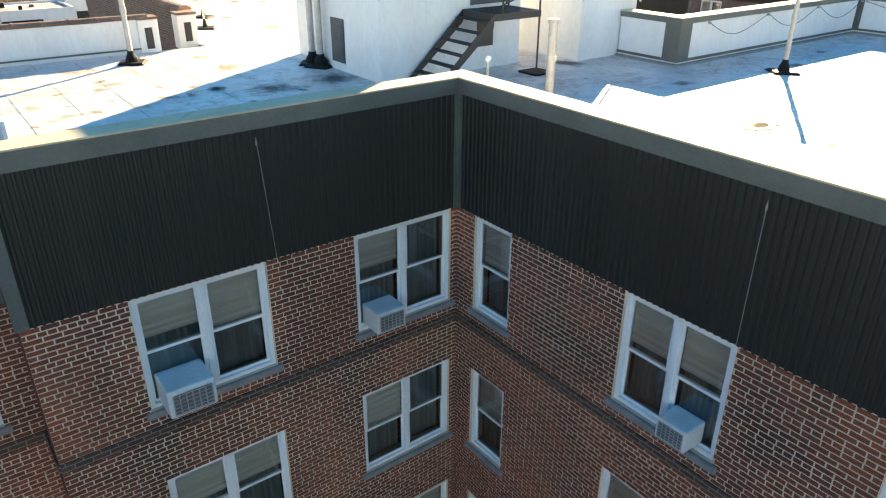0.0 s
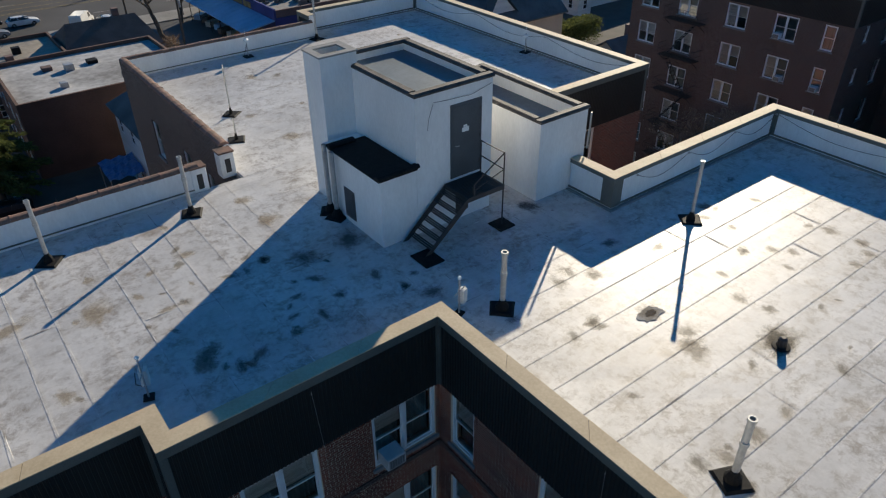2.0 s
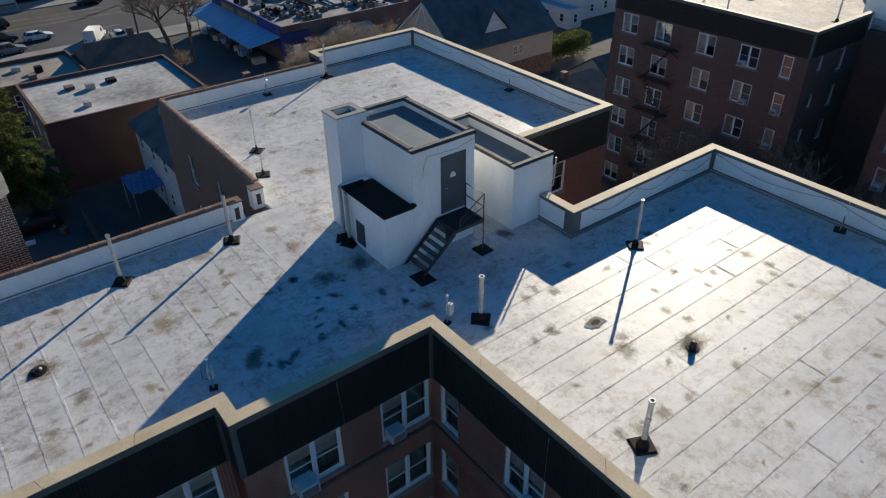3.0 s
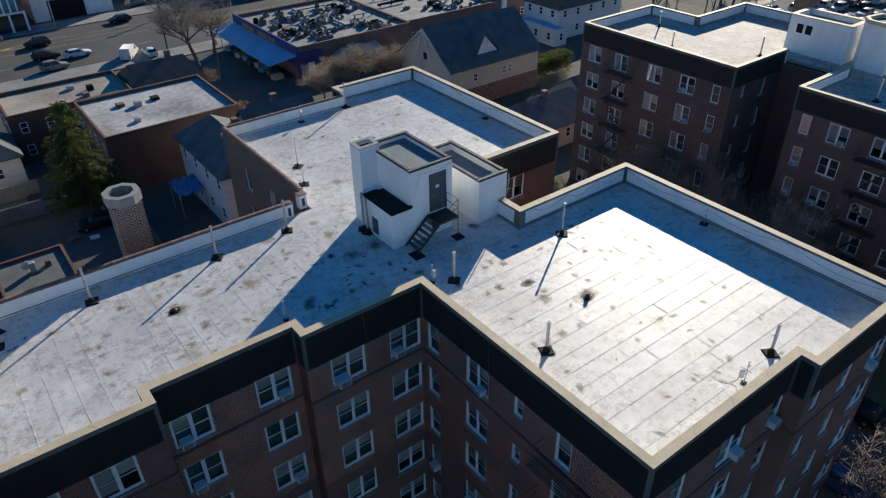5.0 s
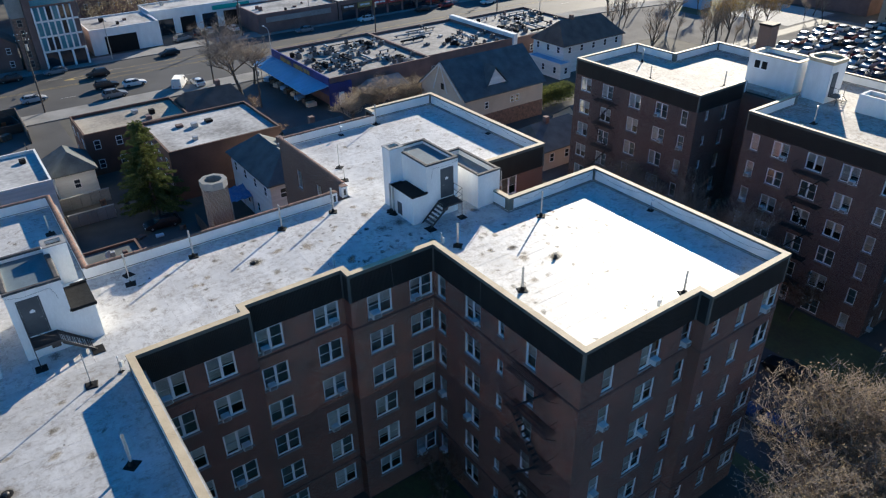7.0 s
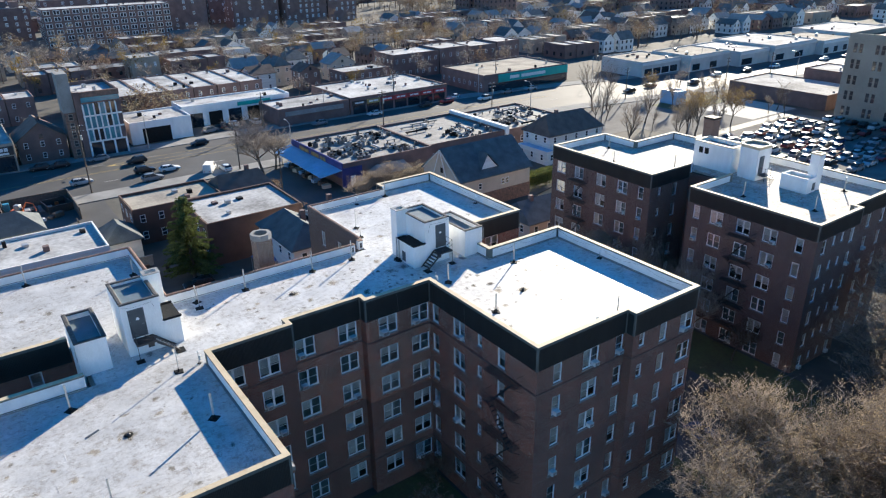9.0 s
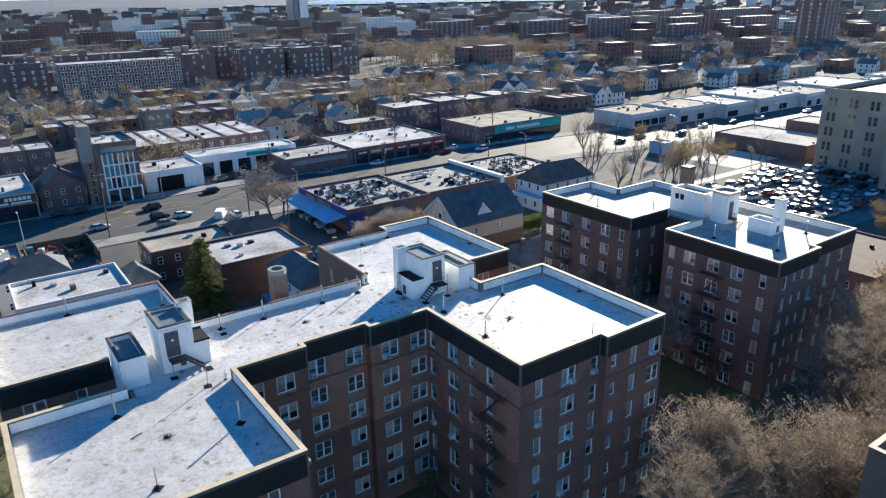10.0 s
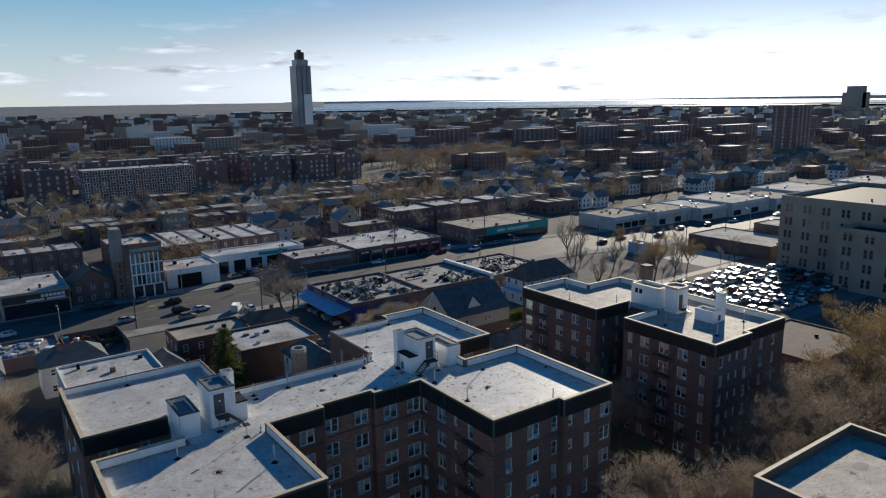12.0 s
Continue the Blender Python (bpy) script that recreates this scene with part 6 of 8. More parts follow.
for i in range(4):
    part("gable_beam", Geo().tube([(49.65, 62.4 + 3.9 * i, 4.6), (49.65, 68.25, 9.3)], 0.1, 4), "siding", h)
gable_house(86.0, 76.5, 103.0, 85.5, 4.3, 8.0, "siding", "shinglebrown", "white house with a broad brown hipped roof", way="x", hip=3.0)
flat_house(83.0, 74.0, 85.9, 84.0, 1.6, "siding", "blueroof", "white side porch with a pale roof", storeys=1, sides=(0, 3), lip=0.2, clutter=0, name="porch", group="house porches")
gable_house(62.0, 46.0, 71.0, 54.0, 1.8, 4.6, "cream", "shingle", "row of low garages with grey shingled roofs", way="x", hip=0.0, storeys=1)
gable_house(51.0, 44.0, 60.0, 52.0, 1.8, 4.4, "cream", "shingle", "low grey-roofed outbuilding among trees", way="x", hip=1.0, storeys=1)
# hedge behind the cream house
# yard houses to the west
flat_house(-25.2, 66.5, -9.6, 78.5, 6.2, "siding", "roofwhite", "white flat-roofed house with roof hatches behind the wing", sides=(3,), lip=0.5, clutter=5)
flat_house(-5.6, 30.0, 3.8, 36.5, 1.6, "redbrick", "shingle", "dark low shed roof in the back yard", storeys=1, sides=(), clutter=0)
gable_house(-27.0, 84.0, -16.0, 92.0, 4.8, 7.2, "siding", "shingle", "house with a grey hipped roof by the side lot", way="x", hip=3.4)
gable_house(-8.6, 77.0, -3.4, 84.0, 2.4, 4.6, "siding", "shingle", "small garage with a pale hipped roof", way="y", hip=2.4, storeys=1, chimney=False)
flat_house(-10.2, 45.5, -4.0, 54.8, 1.4, "brownbrick", "shingle", "low brick garage with a dark flat roof", storeys=1, sides=(), clutter=2)
gable_house(-46.0, 66.0, -34.0, 76.0, 5.0, 8.0, "redbrick", "shingle", "brick house with a dark roof beyond the bare trees", way="x", hip=3.0)
gable_house(-44.0, 84.0, -33.0, 94.0, 5.0, 8.0, "siding", "shingle", "white house with a dark hipped roof beyond the trees", way="x", hip=3.0)
# blue tarpaulin shelter
ob = thing("shelter", "blue tarpaulin shelter propped against the white house", "shelter")
g = Geo()
n = 8
v = [(8.5 + 3.0 * i / n, 56.8 + 3.4 * j / n, 1.3 + 0.5 * j / n + 0.12 * math.sin(i * 2.1 + j * 1.3)) for j in range(n + 1) for i in range(n + 1)]
g.add(v, [(j * (n + 1) + i, j * (n + 1) + i + 1, (j + 1) * (n + 1) + i + 1, (j + 1) * (n + 1) + i) for j in range(n) for i in range(n)])
part("tarpaulin", g, "tarp", ob)
for x, y in ((8.6, 56.9), (11.4, 56.9), (8.6, 60.1), (11.4, 60.1)):
    part("post", Geo().tube([(x, y, Z), (x, y, 1.35)], 0.05, 5), "galv", ob)

# market building with a blue front and a roof full of machinery
M["darkmetal"] = mat("weathered grey machine casing", (0.20, 0.20, 0.195), (0.10, 0.10, 0.098), rough=0.6, metal=0.2, scale=1.5, fine=12, bump=0.1, rand=0.4)
M["shoproof"] = roof_mat("worn grey-tan shop roofing", (0.42, 0.40, 0.37), (0.09, 0.085, 0.075), (0.24, 0.23, 0.215), 1.1)
MT = 3.6
ob = flat_house(39.6, 88.8, 61.9, 113.2, MT, "redbrick", "shoproof", "blue-fronted market building with a roof crowded by cooling machines", storeys=1, sides=(), lip=0.6, clutter=0, name="market_building", group="shops")
part("blue_front", Geo().cbox(39.3, 88.6, 0.4, 39.59, 113.4, MT + 0.25, 0.03), "bluepaint", ob, "blue painted fascia with worn lettering")
part("sign_lettering", Geo().box(39.24, 96.0, 2.5, 39.29, 98.5, 3.3).box(39.24, 99.0, 2.5, 39.29, 103.0, 3.3).box(39.24, 104.0, 2.5, 39.29, 109.0, 3.3), "yellow", ob)
part("side_wall", Geo().box(39.32, 88.5, Z, 44.0, 88.79, 2.6), "bluepaint", ob, "blue painted side wall")
part("side_door", Geo().box(41.2, 88.44, Z, 42.3, 88.5, 0.8), "frame", ob)
aw = thing("awning", "pale blue sheet awning along the market's side", "awning")
part("awning_roof", Geo().add([(34.9, 89.6, 1.3), (39.25, 88.4, 2.4), (39.25, 114.0, 2.4), (35.2, 114.4, 1.3), (34.9, 89.6, 1.2), (39.25, 88.4, 2.3), (39.25, 114.0, 2.3), (35.2, 114.4, 1.2)],
                              [(0, 1, 2, 3), (7, 6, 5, 4), (0, 4, 5, 1), (3, 2, 6, 7), (0, 3, 7, 4)]), "blueroof", aw)
for i in range(17):
    f = i / 16
    part("sheet_rib", Geo().tube([(34.92 + 0.27 * f, 89.62 + 24.7 * f, 1.33), (39.24, 88.5 + 25.4 * f, 2.43)], 0.03, 4), "blueroof", aw)
for i in range(7):
    part("post", Geo().tube([(35.1, 90.2 + 3.9 * i, Z), (35.1, 90.2 + 3.9 * i, 1.3)], 0.06, 5), "steel", aw)
for i in range(9):
    solid("produce_stand", Geo().cbox(-0.9, -0.6, 0, 0.9, 0.6, 0.8, 0.05), ("cream", "bark", "blueroof")[i % 3], "crate stand with goods under the blue awning", "stand", pose(36.6 + 0.4 * (i % 2), 91.0 + 2.4 * i, Z, 0, 0, 4 * i), group="produce stands")
flat_house(62.1, 90.0, 84.0, 112.6, MT - 0.1, "redbrick", "shoproof", "low shop building with ducts across its worn roof", storeys=1, sides=(0,), lip=0.6, clutter=3, name="shop_building", group="shops")
flat_house(85.2, 90.0, 106.0, 111.5, MT - 0.2, "redbrick", "shoproof", "low shop building with a tan roof and pale parapet", storeys=1, sides=(0,), lip=0.5, clutter=7, name="shop_building", group="shops")
solid("party_wall", Geo().cbox(84.02, 89.6, Z, 85.15, 112.8, MT + 0.7, 0.03), "white", "raised pale party wall between the shop roofs", "wall", kind="structure")
gable_house(45.8, 85.6, 54.0, 88.4, 1.0, 2.6, "redbrick", "roofgrey", "small grey-roofed shed behind the market", way="x", hip=1.2, storeys=1, chimney=False, sides=())
rr = random.Random(21)
SPOT = [(rr.uniform(42, 104), rr.uniform(91, 110)) for _ in range(14)] + [(rr.uniform(43, 60), rr.uniform(91, 108)) for _ in range(9)]
for i in range(150):
    cx, cy = rr.choice(SPOT)
    x, y = min(max(cx + rr.gauss(0, 2.0), 40.8), 104.8), min(max(cy + rr.gauss(0, 2.2), 91.2), 110.5)
    if 60.8 < x < 63.2 or 82.8 < x < 86.4:
        continue
    z = MT - 0.55 if x < 62 else (MT - 0.65 if x < 84 else MT - 0.65)
    u = thing("roof_machine", rr.choice(("grey cooling unit on a flat shop roof", "weathered duct box on a flat shop roof")), "machine", pose(x, y, z, 0, 0, rr.choice((0, 90)) + rr.uniform(-6, 6)), group="shop roof machines")
    w, d, hh = rr.uniform(0.4, 0.9), rr.uniform(0.5, 1.7), rr.uniform(0.3, 1.0)
    part("casing", Geo().cbox(-w / 2, -d / 2, 0, w / 2, d / 2, hh, 0.04), rr.choice(("darkmetal", "darkmetal", "darkmetal", "galv", "tar")), u)
    part("fan_ring", Geo().lathe(0, 0, [(w * 0.36, hh), (w * 0.38, hh + 0.1), (w * 0.3, hh + 0.1), (w * 0.28, hh + 0.02)], 10), "tar", u)
for i in range(34):
    x, y = rr.uniform(42, 100), rr.uniform(92, 109)
    ln = rr.uniform(3, 8)
    ax = rr.random() < 0.6
    x1, y1 = (min(x + ln, 104.5), y + rr.uniform(-0.3, 0.3)) if ax else (x + rr.uniform(-0.3, 0.3), min(y + ln, 110.8))
    if x < 62.5 < x1 or x < 85.5 < x1 or 61 < x < 63 or 83 < x < 86:
        continue
    zz = MT - 0.3 + rr.uniform(0, 0.5)
    u = thing("roof_duct", "long grey pipe run on low supports across the shop roof", "duct", group="roof ducts")
    rad = rr.choice((0.09, 0.14, 0.22))
    part("pipe", Geo().tube([(x, y, zz), ((x + x1) / 2, (y + y1) / 2, zz + 0.02), (x1, y1, zz)], rad, 6), rr.choice(("darkmetal", "galv", "tar")), u)
    for f in (0.08, 0.5, 0.92):
        part("support", Geo().box(x + (x1 - x) * f - 0.1, y + (y1 - y) * f - 0.1, MT - 0.56, x + (x1 - x) * f + 0.1, y + (y1 - y) * f + 0.1, zz - 0.02), "steel", u)

# far side of the avenue
ob = flat_house(0.6, 147.0, 10.6, 163.0, 14.2, "redbrick", "roofwhite", "modern four-storey building with white fins and teal glass", storeys=1, sides=(), lip=0.9, clutter=3, name="office_building", group="avenue buildings")
p, q = (0.6, 147.0), (10.6, 147.0)
for fl in range(3):
    z = 2.4 + 3.1 * fl
    part("spandrel", Geo().box(0.7 + 1.2, 146.7, z - 0.35, 10.5, 146.98, z), "white", ob)
    for i in range(7):
        x = 1.95 + 1.21 * i
        part("fin", Geo().cbox(x, 146.35, z, x + 0.28, 146.98, z + 2.75, 0.02), "white", ob)
        if i < 6:
            part("glazing", Geo().box(x + 0.3, 146.85, z + 0.05, x + 1.2, 146.97, z + 2.7), rr.choice(("panelblue", "paneldark", "panelblue")), ob)
part("shopfront", Geo().box(2.0, 146.85, Z + 0.3, 10.4, 146.97, 1.9), "paneldark", ob)
for i in range(4):
    part("column", Geo().box(1.9 + 2.75 * i, 146.5, Z, 2.3 + 2.75 * i, 146.99, 2.0), "white", ob)
part("glass_rail", Geo().box(2.0, 146.6, 11.75, 10.5, 146.7, 12.9), "panelblue", ob)
part("stair_tower", Geo().cbox(-2.0, 147.6, 9.6, 0.55, 152.5, 18.6, 0.05), "pavement", ob, "tall pale stair tower")
part("stair_tower_base", Geo().box(-1.95, 147.65, Z, 0.55, 152.45, 9.6), "terracotta", ob)
part("top_band", Geo().box(2.0, 146.55, 12.95, 10.6, 146.98, 14.2), "terracotta", ob, "orange-brown top band")
for i in range(5):
    small_window(ob, (-1.95, 147.65), (0.55, 147.65), 0.75, -0.6 + 2.1 * i, 1.0, 1.5, "beige")
ob = flat_house(12.5, 152.0, 28.0, 166.0, 4.2, "white", "roofwhite", "white workshop with a dark roller door", storeys=1, sides=(), lip=0.4, clutter=3, name="workshop", group="avenue buildings")
part("roller_door", Geo().box(15.5, 151.9, Z, 22.5, 151.99, 2.4), "tar", ob)
ob = flat_house(28.4, 161.0, 60.0, 171.0, 4.6, "white", "roofwhite", "long white car workshop with dark bays", storeys=1, sides=(), lip=0.4, clutter=2, name="workshop", group="avenue buildings")
for i in range(5):
    part("bay_door", Geo().box(30.0 + 5.6 * i, 160.9, Z, 33.8 + 5.6 * i, 160.99, 2.3), rr.choice(("tar", "paneldark")), ob)
part("sign", Geo().cbox(44.0, 160.85, 2.8, 54.0, 160.98, 3.9, 0.02), "tealsign", ob)
ob = flat_house(-29.5, 145.2, -13.8, 168.0, 5.2, "beige", "roofwhite", "furniture shop with dark shopfront under a dark sign", storeys=1, sides=(), lip=0.5, clutter=4, name="shop_building", group="avenue buildings")
part("sign", Geo().cbox(-29.3, 144.95, 2.6, -14.0, 145.18, 4.6, 0.02), "steel", ob, "dark shop sign")
part("shopfront", Geo().box(-29.0, 145.05, Z + 0.3, -14.2, 145.19, 2.3), "paneldark", ob)
for i in range(6):
    part("sign_bar", Geo().box(-20.6 + 0.95 * i, 144.9, 3.5, -19.85 + 0.95 * i, 144.94, 4.3), "signwhite", ob)
for i in range(2):
    part("sign_bar", Geo().box(-24.0 + 4.6 * i, 144.9, 2.75, -19.9 + 4.9 * i, 144.94, 3.2), "signwhite", ob)
gable_house(-12.8, 150.0, -2.4, 160.0, 4.0, 8.0, "redbrick", "shinglebrown", "old house with a dark red gabled roof on the avenue", way="y", hip=0.0)
ob = flat_house(50.0, 137.0 + 9, 72.0, 160.0, 3.4, "redbrick", "roofwhite", "low shop with a grey roof and an open sign", storeys=1, sides=(), lip=0.4, clutter=6, name="shop_building", group="avenue buildings")
part("sign", Geo().cbox(52.0, 145.75, 1.2, 70.0, 145.98, 2.4, 0.02), "roofgrey", ob)
ob = flat_house(72.3, 146.0, 107.0, 172.0, 3.6, "redbrick", "roofwhite", "row of shops with red fascias and a cluttered silver roof", storeys=1, sides=(), lip=0.5, clutter=22, name="shop_building", group="avenue buildings")
for i in range(7):
    x = 73.0 + 4.8 * i
    part("sign", Geo().cbox(x, 145.6, 1.3, x + 4.5, 145.95, 2.6, 0.03), "redsign" if i > 1 else ("yellow" if i else "steel"), ob)
    part("shopfront", Geo().box(x + 0.2, 145.9, Z + 0.2, x + 4.3, 145.98, 1.2), "paneldark", ob)
    part("sign_lettering", Geo().box(x + 0.7, 145.56, 1.75, x + 1.9, 145.6, 2.2).box(x + 2.1, 145.56, 1.75, x + 3.7, 145.6, 2.2), "signwhite", ob)
ob = flat_house(122.0, 146.0, 160.0, 170.0, 4.4, "redbrick", "rooftan", "corner pharmacy with a teal fascia and a tan flat roof", storeys=1, sides=(3,), lip=0.5, clutter=5, name="shop_building", group="avenue buildings")
part("sign", Geo().cbox(128.0, 145.6, 1.4, 159.8, 145.96, 4.0, 0.03), "tealsign", ob, "long teal fascia")
part("sign_lettering", Geo().box(133, 145.5, 2.2, 137, 145.6, 3.2).box(138, 145.5, 2.2, 149, 145.6, 3.2), "signwhite", ob)
part("shopfront", Geo().box(124.0, 145.9, Z + 0.2, 159.5, 145.98, 1.2), "paneldark", ob)
for i, (x0, x1) in enumerate(((112.0, 132.0), (132.5, 146.0), (146.5, 160.0), (160.5, 172.0))):
    flat_house(x0, 186.0, x1, 200.0, 7.4 + 0.5 * (i % 2), "redbrick", "roofwhite", "two-storey brown-brick row with a silver roof", storeys=2, sides=(0, 3), clutter=3, name="row_house", group="brick rows")
M["paleblock"] = mat("pale painted block wall", (0.60, 0.585, 0.55), (0.46, 0.45, 0.42), rough=0.9, scale=0.25, fine=4, bump=0.1)
x0 = 183.0
for i, (w, d, top, roof, doors) in enumerate(((22, 27, 4.0, "rooftan", 4), (24, 25, 4.6, "rooftan", 2), (20, 34, 4.2, "roofwhite", 1), (31, 40, 4.9, "roofwhite", 2), (26, 30, 4.3, "rooftan", 3), (38, 44, 5.2, "roofwhite", 2), (24, 26, 4.4, "roofwhite", 2), (40, 36, 5.0, "roofwhite", 3))):
    y0 = 131.5 - 0.19 * (x0 - 183) if x0 < 230 else 122.6 - 0.095 * (x0 - 230)
    ob = flat_house(x0, y0, x0 + w - 0.4, y0 + 0.72 * d, top, "paleblock", roof, "low white commercial building with a bright flat roof", storeys=1, sides=(), lip=0.4, clutter=6, name="shop_building", group="white showrooms")
    for kk in range(doors):
        a = x0 + 1.5 + (w - 3) * kk / doors
        part("shopfront", Geo().box(a, y0 - 0.08, Z + 0.5, a + (w - 3) / doors * (0.85 if i == 0 else 0.4), y0 - 0.01, 1.3), "paneldark", ob)
    part("fascia", Geo().cbox(x0 + 0.1, y0 - 0.3, top - 1.4, x0 + w - 0.5, y0 - 0.01, top - 0.5, 0.03), "siding", ob)
    x0 += w
flat_house(155.5, 95.0, 160.0, 101.0, 2.5, "blueroof", "roofgrey", "small kiosk building with a blue painted side", storeys=1, sides=(), clutter=1, name="kiosk", group="kiosks")
flat_house(181.5, 63.5, 203.0, 95.0, 3.0, "redbrick", "roofwhite", "long low brick wall building with a white roof by the yard", storeys=1, sides=(), clutter=1, name="depot", group="depots")
flat_house(205.0, 68.0, 219.0, 84.0, 5.8, "redbrick", "roofwhite", "brick depot with a few dark openings", storeys=1, sides=(0, 3), clutter=2, name="depot", group="depots")
# large beige institutional building
for x0, y0, x1, y1, top, floors, lab in ((174.5, 24.0, 226.0, 57.5, 21.4, 5, "big beige stone institution with paired windows and a dark sunken roof"), (162.0, 17.0, 174.3, 34.0, 16.0, 4, "beige stone wing with paired windows and a dark sunken roof")):
    ob = flat_house(x0, y0, x1, y1, top, "beige", "tar", lab, storeys=1, sides=(), lip=1.3, clutter=2, name="institution", group="beige institution")
    part("cornice", Geo().shaft(x0 - 0.18, y0 - 0.18, x1 + 0.18, y1 + 0.18, 0.17, top - 1.7, top - 1.35), "beige", ob)
    for sd in (0, 3):
        p, q = rect_sides(x0, y0, x1, y1)[sd]
        L = math.hypot(q[0] - p[0], q[1] - p[1])
        n = int((L - 1.5) / 4.6)
        for i in range(n):
            for f in range(floors):
                for du in (-1.25, 0.2):
                    small_window(ob, p, q, (i + 0.5) * L / n + du, Z + 1.6 + 4.1 * f, 1.05, 2.5, "beige")
ob = flat_house(90.0, 2.0, 112.0, 19.0, 3.2, "redbrick", "shinglebrown", "low brown-roofed hall with white parapet beyond the block", storeys=1, sides=(3,), clutter=1, name="hall", group="halls")
# rows on the far side of the shops
for i in range(11):
    x0 = -62.0 + 7.4 * i
    if -3 < x0 < 3:
        continue
    flat_house(x0, 196.0, x0 + 7.2, 208.0, 6.2, "redbrick", "roofwhite", "narrow two-storey brick row house with a silver roof", storeys=2, sides=(0,), clutter=1, name="row_house", group="brick rows")
for i in range(6):
    x0 = 16.5 + 7.3 * i
    flat_house(x0, 182.0, x0 + 7.1, 212.0, 5.6, "redbrick", "roofwhite", "narrow two-storey brick row house with a silver roof", storeys=2, sides=(0,), clutter=2, name="row_house", group="brick rows")
for i, (x0, y0, w, d, e) in enumerate(((62, 196, 8.5, 9, 4.8), (73, 203, 6.5, 11, 5.6), (63, 215, 9.5, 8, 4.2), (77, 189, 7, 8, 5.0), (83, 214, 8, 10, 5.4), (93, 199, 10, 8, 4.6), (101, 212, 7, 9, 5.2))):
    gable_house(x0, y0, x0 + w, y0 + d, e, e + 2.2 + 0.5 * (i % 3), ("siding", "cream", "siding", "redbrick")[i % 4], ("shinglebrown", "shingle", "roofgrey")[i % 3], "frame house with a pitched roof among the rows", way="xy"[i % 2], hip=(0.0, 2.0, 0.0)[i % 3])
flat_house(86.0, 176.0, 104.0, 186.0, 5.6, "redbrick", "roofwhite", "small brick apartment house with a silver roof", storeys=2, sides=(0, 3), clutter=2, name="row_house", group="brick rows")
flat_house(34, 240, 44, 252, 8.0, "beige", "roofgrey", "square tan house with dark windows", storeys=2, sides=(0, 3))
flat_house(46, 258, 74, 270, 6.0, "redbrick", "roofgrey", "low red-brick hall among trees", storeys=1, sides=(0,))
# big brick apartment houses
ob = flat_house(24.0, 366.0, 85.0, 384.0, 17.2, "redbrick", "roofwhite", "long six-storey brick apartment house with wide pale windows", storeys=6, sides=(0, 3), win=(3.0, 1.9), step=4.1, clutter=8, name="apartment_house", group="brick apartment houses")
br = random.Random(53)
for x0, y0, x1, y1, hh in ((-1, 392, 22, 412, 17), (86, 388, 111, 406, 17), (126, 386, 154, 402, 18), (157, 382, 184, 400, 17.5), (186, 384, 206, 402, 16.5), (30, 412, 78, 428, 18.5), (92, 418, 118, 436, 17), (-52, 404, -10, 422, 15), (124, 424, 150, 440, 18), (160, 418, 200, 436, 17), (-88, 436, -30, 452, 17), (-14, 446, 20, 462, 18)):
    ob = flat_house(x0, y0, x1, y1, hh, "redbrick", "roofgrey", "six-storey brick apartment house with small windows", storeys=6, sides=(0, 3), win=(1.3, 1.6), step=br.uniform(3.2, 4.4), clutter=5, skip=0.42, name="apartment_house", group="brick apartment houses")
    for k in range(2):
        x, y = br.uniform(x0 + 2, x1 - 6), br.uniform(y0 + 2, y1 - 6)
        part("roof_bulkhead", Geo().box(x, y, hh - 0.4, x + 4, y + 4.5, hh + br.uniform(1.8, 3.2)), br.choice(("redbrick", "beige", "redbrick")), ob)


